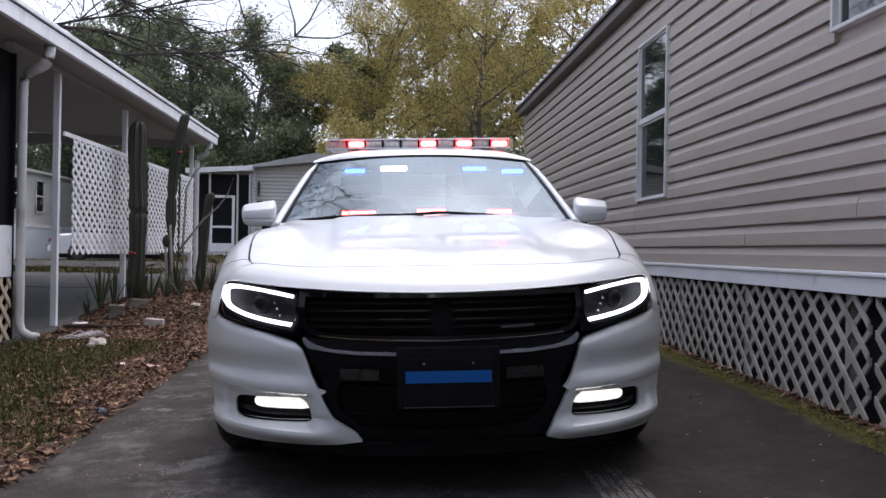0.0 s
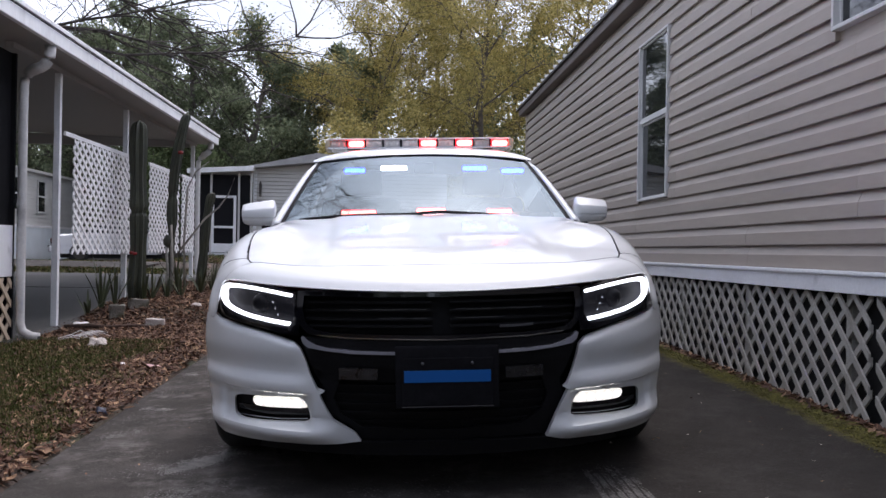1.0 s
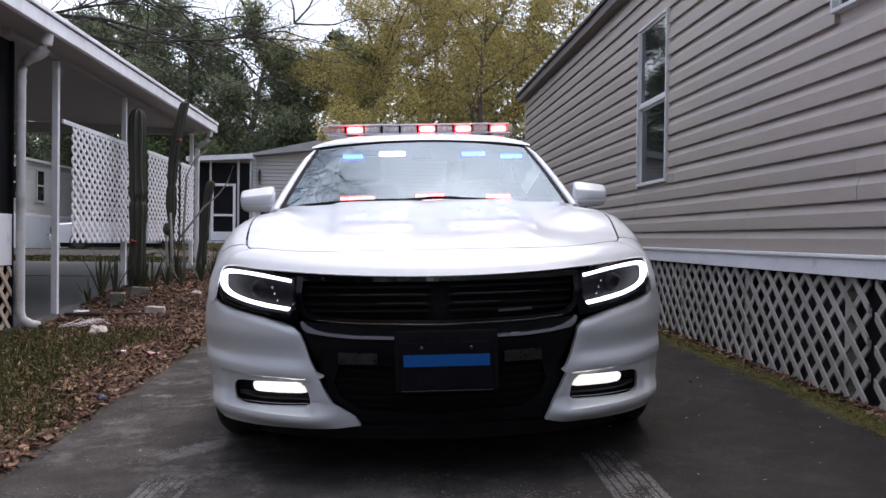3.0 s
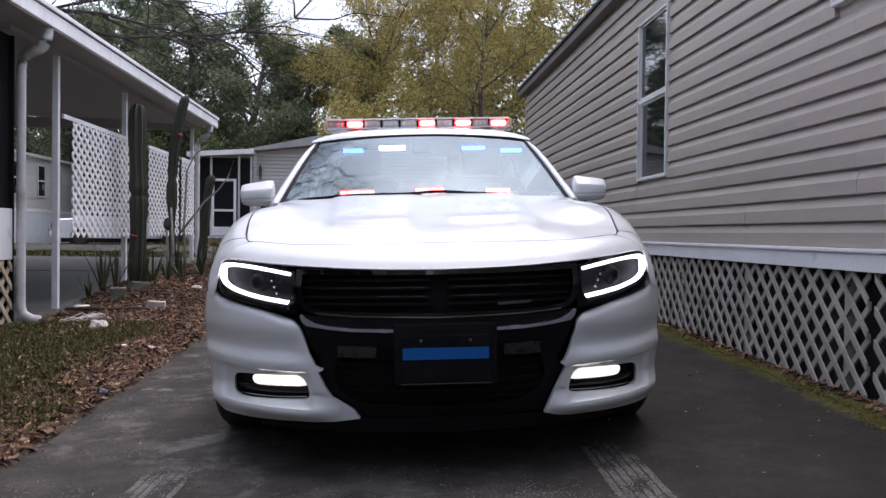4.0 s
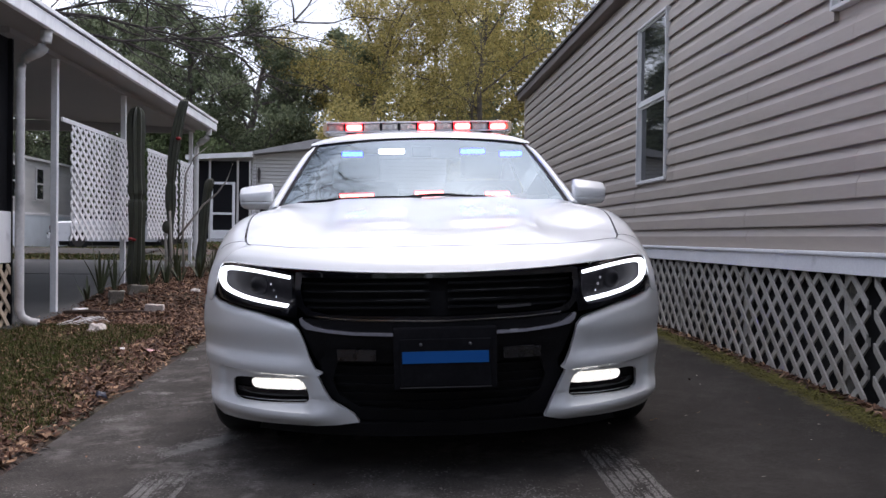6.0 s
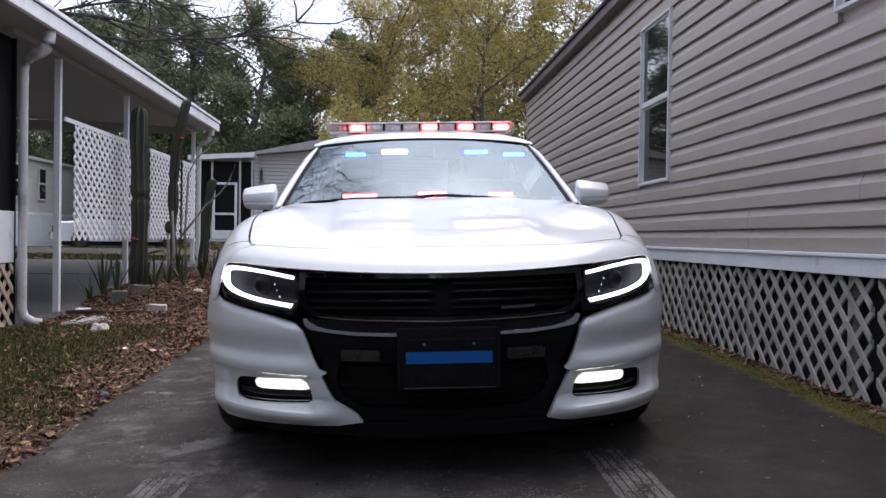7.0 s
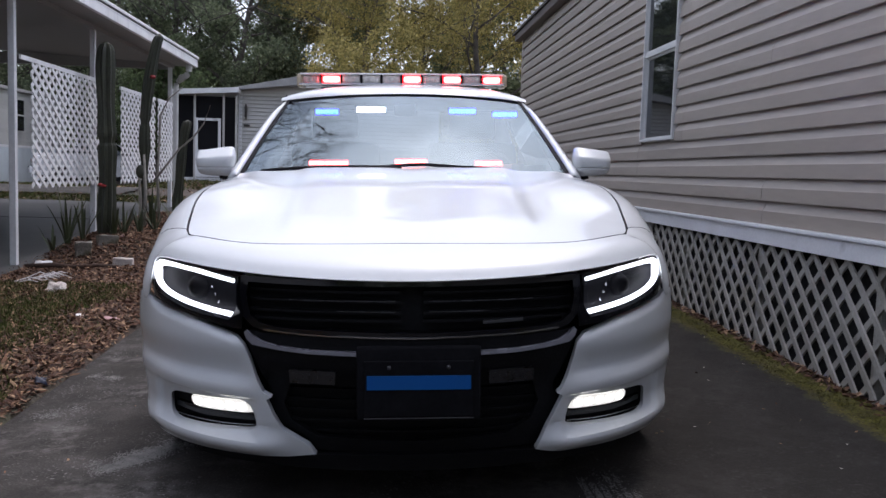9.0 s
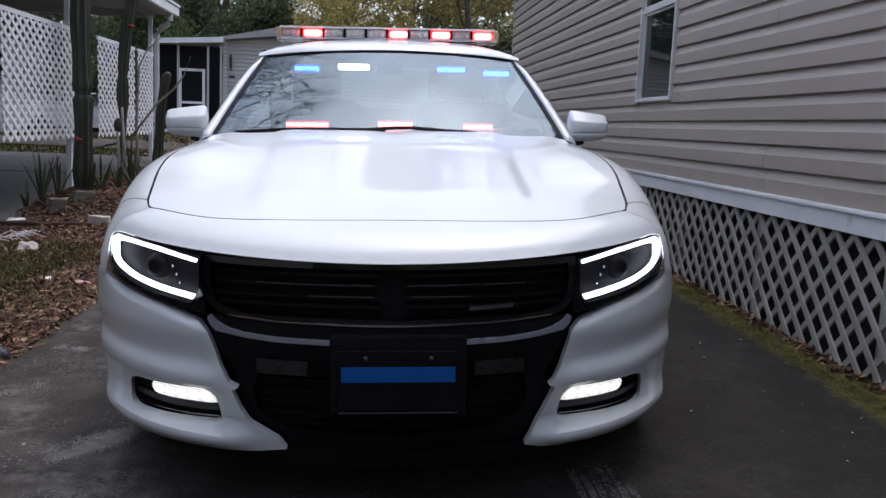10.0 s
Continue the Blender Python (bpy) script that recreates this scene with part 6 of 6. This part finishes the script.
# underbody and engine bay shadow
cpart("underbody", cbox(-0.60, 0.60, 0.42, 4.7, 0.19, 0.30, 0.02), M_VOIDC, None, "", False)
cpart("engine_bay", cbox(-0.62, 0.62, 0.30, 1.25, 0.25, 0.66, 0.02), M_VOIDC, None, "", False)
cpart("chin_lip", shell([(-0.62, 0.150), (0, 0.150), (0.62, 0.150), (0.60, 0.18), (0.3, 0.195), (0, 0.20), (-0.3, 0.195), (-0.60, 0.18)], lambda a, b: front(a, b, 0.02), 0.05, (), 0.1), M_LOWER)

# -- glasshouse
BASE_V = lambda u: 1.425 + 0.16 * (u / 0.72) ** 2
TOP_V = lambda u: 2.16 + 0.09 * (u / 0.585) ** 2


def screen_pt(a, t):
    """Windscreen: a from -1 to 1 across, t from foot to header."""
    ub, ut = 0.722 * a, 0.590 * a
    b = Vector((ub, BASE_V(ub), 0.958 - 0.024 * a * a))
    h = Vector((ut, TOP_V(ut), 1.316 - 0.027 * a * a))
    p = b.lerp(h, t)
    p.z += 0.014 * math.sin(math.pi * t) * (1 - 0.3 * a * a)
    return p


ws = cpart("windscreen", grid_part(screen_pt, 30, 16), M_GLASS, None, "large raked windscreen reflecting the sky")
ws.visible_shadow = False
MIRROR_LEVELS = ((1.0, 0.55, 0.006), (0.985, 0.78, 0.016), (0.93, 0.90, 0.025), (0.85, 0.955, 0.032), (0.46, 1.0, 0.061), (0.38, 1.01, 0.069), (0.30, 1.01, 0.073), (0.0, 1.0, 0.075), (-0.30, 0.985, 0.074), (-0.345, 0.98, 0.073), (-0.36, 0.965, 0.065), (-0.40, 0.965, 0.065), (-0.415, 0.972, 0.070), (-0.60, 0.95, 0.064), (-0.80, 0.89, 0.050), (-0.93, 0.76, 0.034), (-1.0, 0.5, 0.015))
for s in (-1, 1):
    # black frit edge and white pillar
    cpart("screen_edge", grid_part(lambda a, t: screen_pt(a * s, t) + Vector((0, -0.003, 0.002)), 1, 16, 0.972, 1.0), M_BLACK, ws)
    bm = bmesh.new()
    rows_p = []
    for j in range(17):
        t = -0.06 + 1.02 * j / 16
        p = screen_pt(s, t)
        o = Vector((s, 0.35, 0.1)).normalized()
        w = (0.036 + 0.014 * (1 - t)) * (1 - 0.45 * smooth_step(0.72, 0.96, t))
        e = 1 - 0.9 * smooth_step(0.80, 0.95, t)
        rows_p.append([bm.verts.new(q * KS) for q in (p + Vector((0, 0.012, -0.012)), p + Vector((0, -0.012, 0.004)) * e, p + o * w * 0.35 + Vector((0, -0.014, 0.012)) * e, p + o * w * 0.8 + Vector((0, 0.01, 0.008)) * e, p + o * w + Vector((s * 0.004, 0.05, -0.02)) * e, p + o * w * 0.6 + Vector((0, 0.10, -0.04)) * e)])
    for r0, r1 in zip(rows_p[:-1], rows_p[1:]):
        for k in range(6):
            bm.faces.new((r0[k], r0[(k + 1) % 6], r1[(k + 1) % 6], r1[k]))
    bm.faces.new(rows_p[0][::-1]), bm.faces.new(rows_p[-1])
    bmesh.ops.recalc_face_normals(bm, faces=bm.faces[:])
    cpart("windscreen_pillar", bm, M_PAINT, None, "white windscreen pillar")
    # mirrors: a sloped top facet, an upright face, a groove and a tucked lower shell
    bm = bmesh.new()
    levels = []
    for zn, wide, deep in MIRROR_LEVELS:
        ring = []
        for k in range(36):
            a = 2 * math.pi * k / 36
            ca, sa = math.cos(a), math.sin(a)
            xn = math.copysign(abs(ca) ** 0.56, ca) * wide
            yy = (deep if sa < 0 else 0.045 * min(1, deep / 0.05)) * math.copysign(abs(sa) ** 0.55, sa)
            ring.append(bm.verts.new(Vector((s * 0.843 + 0.088 * xn, 1.70 + yy + 0.02 * xn * s, 0.982 + 0.061 * zn * (1 - 0.13 * xn * s) - 0.003 * xn * s)) * KS))
        levels.append(ring)
    for r0, r1 in zip(levels[:-1], levels[1:]):
        for k in range(36):
            bm.faces.new((r0[k], r0[(k + 1) % 36], r1[(k + 1) % 36], r1[k]))
    bm.faces.new(levels[0]), bm.faces.new(levels[-1])
    bmesh.ops.recalc_face_normals(bm, faces=bm.faces[:])
    mr = cpart("wing_mirror", bm, M_PAINT, None, "white door mirror housing")
    cpart("mirror_stem", ctube([(s * 0.790, 1.70, 0.962), (s * 0.752, 1.70, 0.958), (s * 0.728, 1.73, 0.950)], [0.016, 0.010, 0.012], 8), M_PAINT, mr)
    cpart("mirror_foot", ctube([(s * 0.735, 1.73, 0.905), (s * 0.775, 1.70, 0.918), (s * 0.825, 1.685, 0.930)], [0.026, 0.026, 0.022], 10), M_BLACK, mr)
    cpart("mirror_glass", cbox(s * 0.862 - 0.07, s * 0.862 + 0.07, 1.772, 1.780, 0.945, 1.03, 0.004), M_PANE, mr)


ROOF = curve([(2.13, 1.312), (2.2, 1.343), (2.35, 1.372), (2.6, 1.395), (2.9, 1.402), (3.2, 1.39), (3.5, 1.345), (3.62, 1.318)])


def roof_pt(a, t):
    v = 2.145 + 1.46 * t
    hw = 0.621 + 0.024 * math.sin(math.pi * t)
    u = hw * a
    v += (0.085 - 0.17 * t) * a * a
    p = Vector((u, v, ROOF(v) - 0.030 * a * a - (0.032 + 0.030 * smooth_step(0.03, 0.35, t)) * abs(a) ** 6))
    if t < 0.05:
        p = (screen_pt(a, 0.985) + Vector((0.030 * a * abs(a) ** 3, -0.004, 0.006 - 0.006 * abs(a) ** 8))).lerp(p, smooth_step(-0.02, 0.05, t) if t > 0 else 0)
    return p


cpart("roof", grid_part(roof_pt, 30, 60), M_PAINT, None, "white roof skin")
cpart("headliner", grid_part(lambda a, t: roof_pt(a * 0.96, 0.07 + 0.9 * t) - Vector((0, 0, 0.03)), 10, 8), M_LINER)
cpart("rear_screen", grid_part(lambda a, t: Vector((a * (0.60 + 0.08 * t), 3.60 + 0.58 * t - 0.05 * a * a, 1.325 - 0.33 * t - 0.03 * a * a + 0.02 * math.sin(math.pi * t))), 12, 8), M_SIDEGLASS, None, "raked rear window").visible_shadow = False
for s in (-1, 1):
    for v0, v1, k0, k1 in ((1.72, 2.47, 0.42, 1.0), (2.50, 3.36, 1.0, 1.0)):
        cpart("side_window", grid_part(lambda a, t: Vector((s * (0.81 - 0.20 * t * (k0 + (k1 - k0) * (a + 1) / 2)), v0 + (v1 - v0) * (a + 1) / 2 + (0.35 * t * (1 - (a + 1) / 2) if v0 < 2 else 0), 0.93 + 0.40 * t * (k0 + (k1 - k0) * (a + 1) / 2))), 6, 5), M_SIDEGLASS, None, "door window").visible_shadow = False
    cpart("door_pillar", grid_part(lambda a, t: Vector((s * (0.85 - 0.225 * t), 2.485 + 0.03 * a, 0.93 + 0.40 * t)), 1, 5), M_BLACK)
    cpart("roof_rail", ctube([(s * 0.596, 2.36, 1.258), (s * 0.620, 2.5, 1.272), (s * 0.638, 2.7, 1.288), (s * 0.642, 3.1, 1.296), (s * 0.63, 3.55, 1.27), (s * 0.72, 4.0, 1.08), (s * 0.76, 4.3, 0.98)], [0.005, 0.016, 0.022, 0.026, 0.036, 0.07, 0.03], 8), M_PAINT)
# boot and tail
cpart("boot_lid", grid_part(lambda a, t: Vector((a * (0.78 - 0.04 * t), 4.15 + 0.66 * t - 0.08 * t * a * a, 0.985 + 0.025 * t - 0.03 * a * a)), 12, 8), M_PAINT, None, "white boot lid")
tail = cpart("rear_bumper", grid_part(lambda a, t: Vector((a * 0.815, 4.87 - 0.16 * a * a - 0.06 * abs(t - 0.45), 0.24 + 0.75 * t)), 14, 10), M_PAINT, None, "white rear bumper and tail panel")
cpart("tail_lamp", grid_part(lambda a, t: Vector((a * 0.79, 4.895 - 0.16 * a * a, 0.80 + 0.10 * t)), 14, 2), M_REDLENS, tail, "full-width red tail lamp")

# -- cabin
dash = cpart("dashboard", grid_part(lambda a, t: Vector((a * 0.70, 1.47 + 0.16 * a * a + 0.36 * t, 0.925 - 0.02 * a * a + 0.02 * math.sin(t * 3.0) - 0.10 * max(0, t - 0.8) / 0.2)), 16, 10), M_DASH, None, "charcoal dashboard top")
cpart("wiper_cowl", grid_part(lambda a, t: Vector((a * 0.72, BASE_V(a * 0.72) - 0.06 + 0.07 * t, 0.948 - 0.022 * a * a + 0.004 * t)), 20, 2), M_BLACK)
for u0, u1, hump, peak in ((-0.62, -0.02, 0.010, 0.45), (-0.10, 0.34, 0.024, 0.38)):
    pts, arm = [], []
    for k in range(13):
        f = k / 12
        rise = math.exp(-((f - peak) / 0.26) ** 2)
        pts.append(screen_pt((u0 + (u1 - u0) * f) / 0.72, 0.004 + hump * rise) + Vector((0, -0.012, 0.006)))
        arm.append(pts[-1] + Vector((0.0, -0.006, 0.004 - 0.010 * f)))
    wp = cpart("wiper", ctube(pts, [0.005] + [0.0075] * 11 + [0.005], 6), M_BLACK, None, "black wiper blade at rest")
    cpart("wiper_arm", ctube(arm[3:], [0.006] + [0.007] * 8 + [0.009], 6), M_BLACK, wp)
sw = bmesh.new()
circ = [Vector((0.36 + 0.165 * math.cos(a), 1.98 + 0.05 * math.sin(a), 0.90 + 0.15 * math.sin(a))) * KS for a in [2 * math.pi * k / 24 for k in range(25)]]
tube(sw, circ, 0.014 * KS, 8, False)
cpart("steering_wheel", sw, M_BLACK, None, "dark steering wheel")
for u in (-0.36, 0.36):
    seat = cpart("front_seat", cbox(u - 0.23, u + 0.23, 2.32, 2.50, 0.5, 1.08, 0.05), M_CLOTH, None, "dark front seat")
    cpart("headrest", cbox(u - 0.12, u + 0.12, 2.36, 2.46, 1.10, 1.25, 0.03), M_CLOTH, seat)
cpart("rear_seat", cbox(-0.62, 0.62, 3.25, 3.4, 0.5, 1.05, 0.05), M_CLOTH, None, "dark rear seat")
cpart("cabin_floor", cbox(-0.74, 0.74, 1.5, 4.1, 0.30, 0.45), M_VOIDC, None, "", False)
cpart("rearview_mirror", cbox(-0.055, 0.055, 2.07, 2.11, 1.205, 1.265, 0.012), M_BLACK, None, "rear-view mirror and sensor housing")


# pale slips in the dashboard corner, standing in for wavy reflections in the windscreen
for k in range(4):
    p = screen_pt(0.62 + 0.075 * k, 0.075)
    cpart("dash_paper", cbox(p.x - 0.028, p.x + 0.022, p.y + 0.03, p.y + 0.05, p.z - 0.03, p.z - 0.004 + 0.006 * (k % 2), 0.002), M_LITTER, None, "pale slip standing in for a windscreen reflection", False)


# warning lights behind the glass
def led_bar(name, u0, u1, t, material, lab, count):
    """A row of separate bright diodes on a dark bar behind the windscreen."""
    um = (u0 + u1) / 2
    a = um / (0.722 + (0.59 - 0.722) * t)
    c = screen_pt(a, t) + Vector((0, 0.035, -0.012))
    L = (u1 - u0) / 2
    body = cpart(name, cbox(um - L - 0.006, um + L + 0.006, c.y, c.y + 0.03, c.z - 0.018, c.z + 0.018, 0.005), M_BLACK, None, lab)
    cpart("lens", cbox(um - L, um + L, c.y - 0.008, c.y - 0.001, c.z - 0.013, c.z + 0.013, 0.0065), material, body)
    core = {M_RED: M_REDWARM, M_BLUE: M_BLUECORE}.get(material, material)
    for k in range(count):
        x = um - L + (2 * L) * (k + 0.5) / count
        cpart("diode", cbox(x - L / count * 0.93, x + L / count * 0.93, c.y - 0.012, c.y - 0.0085, c.z - 0.0085, c.z + 0.0085, 0.004), core, body)
    return body


for u0, u1, m, lab in ((-0.435, -0.325, M_BLUE, "lit blue warning light inside the windscreen"), (-0.235, -0.095, M_WHITELED, "lit white warning light inside the windscreen"), (0.215, 0.345, M_BLUE, "lit blue warning light inside the windscreen"), (0.435, 0.555, M_BLUE, "lit blue warning light inside the windscreen")):
    led_bar("visor_light", u0, u1, 0.78, m, lab, 5)
for u0, u1, m in ((-0.42, -0.25, M_RED), (-0.05, 0.09, M_RED), (0.30, 0.42, M_RED)):
    led_bar("dash_light", u0, u1, 0.098, m, "lit red warning light on the dashboard", 5)

# dark gap between bonnet and front, and thin joints out to the corners
for s in (-1, 1):
    joint = []
    for k in range(13):
        u = 0.684 + 0.118 * k / 12
        v = 0.452 + 1.35 * (u - 0.684)
        joint.append((s * u, v, top_z(u, v) - 0.0008))
    cpart("corner_joint", ctube(joint, 0.0016, 6), M_BLACK)
gap = [(a, b) for a, b in SEAM]
gap = [(-a, b) for a, b in gap[::-1]] + gap[1:]
cpart("bonnet_gap", ctube([(a, b, top_z(a, b) - 0.0012) for a, b in gap], 0.0020, 6), M_BLACK)

# -- roof lightbar
bar_w, bv = 1.422, 2.60
lb = cpart("lightbar", cbox(-0.572, 0.555, bv, bv + 0.24, bar_w - 0.027, bar_w - 0.016, 0.004), M_CHROME, None, "roof lightbar with lit red modules", False)
cpart("lightbar_top", cbox(-0.567, 0.55, bv + 0.005, bv + 0.235, bar_w + 0.030, bar_w + 0.038, 0.003), M_ALU, lb, "", False)
cpart("lightbar_core", cbox(-0.53, 0.52, bv + 0.08, bv + 0.16, bar_w - 0.02, bar_w + 0.030), M_LENSBACK, lb, "", False)
NSLOT = 10
for k in range(NSLOT):
    u0 = -0.560 + 1.105 * k / NSLOT
    u1 = u0 + 1.105 / NSLOT - 0.012
    lit = k in (1, 5, 7, 9)
    off = 0.02 + 0.03 * (abs(k - 4.5) / 4.5) ** 3
    mod = cpart("lightbar_module", cbox(u0, u1, bv + off, bv + 0.04 + off, bar_w - 0.018, bar_w + 0.028, 0.008), M_BARLENS if not lit else M_RED, lb, "lit red lightbar module" if lit else "unlit clear lightbar module")
    if lit:
        cpart("diode", cbox(u0 + 0.004, u1 + 0.002, bv - 0.012 + off, bv - 0.001 + off, bar_w - 0.012, bar_w + 0.023, 0.016), M_REDCORE, mod)
    else:
        for j in range(3):
            x = u0 + (u1 - u0) * (j + 0.5) / 3
            cpart("diode", cbox(x - 0.011, x + 0.011, bv - 0.006 + off, bv - 0.001 + off, bar_w - 0.008, bar_w + 0.018, 0.004), M_BARLENS, mod)
    cpart("divider", cbox(u1 + 0.002, u1 + 0.010, bv - 0.008 + off, bv + 0.04 + off, bar_w - 0.020, bar_w + 0.030), M_BLACK, lb, "", False)
for s, x in ((-1, -0.572), (1, 0.555)):
    cpart("end_cap", cbox(x - 0.016, x + 0.016, bv + 0.03, bv + 0.21, bar_w - 0.032, bar_w + 0.034, 0.01), M_CAP, lb)
    cpart("mount_foot", cbox(s * 0.42 - 0.04, s * 0.42 + 0.04, bv + 0.06, bv + 0.16, 1.36, bar_w - 0.034, 0.01), M_BLACK, lb)
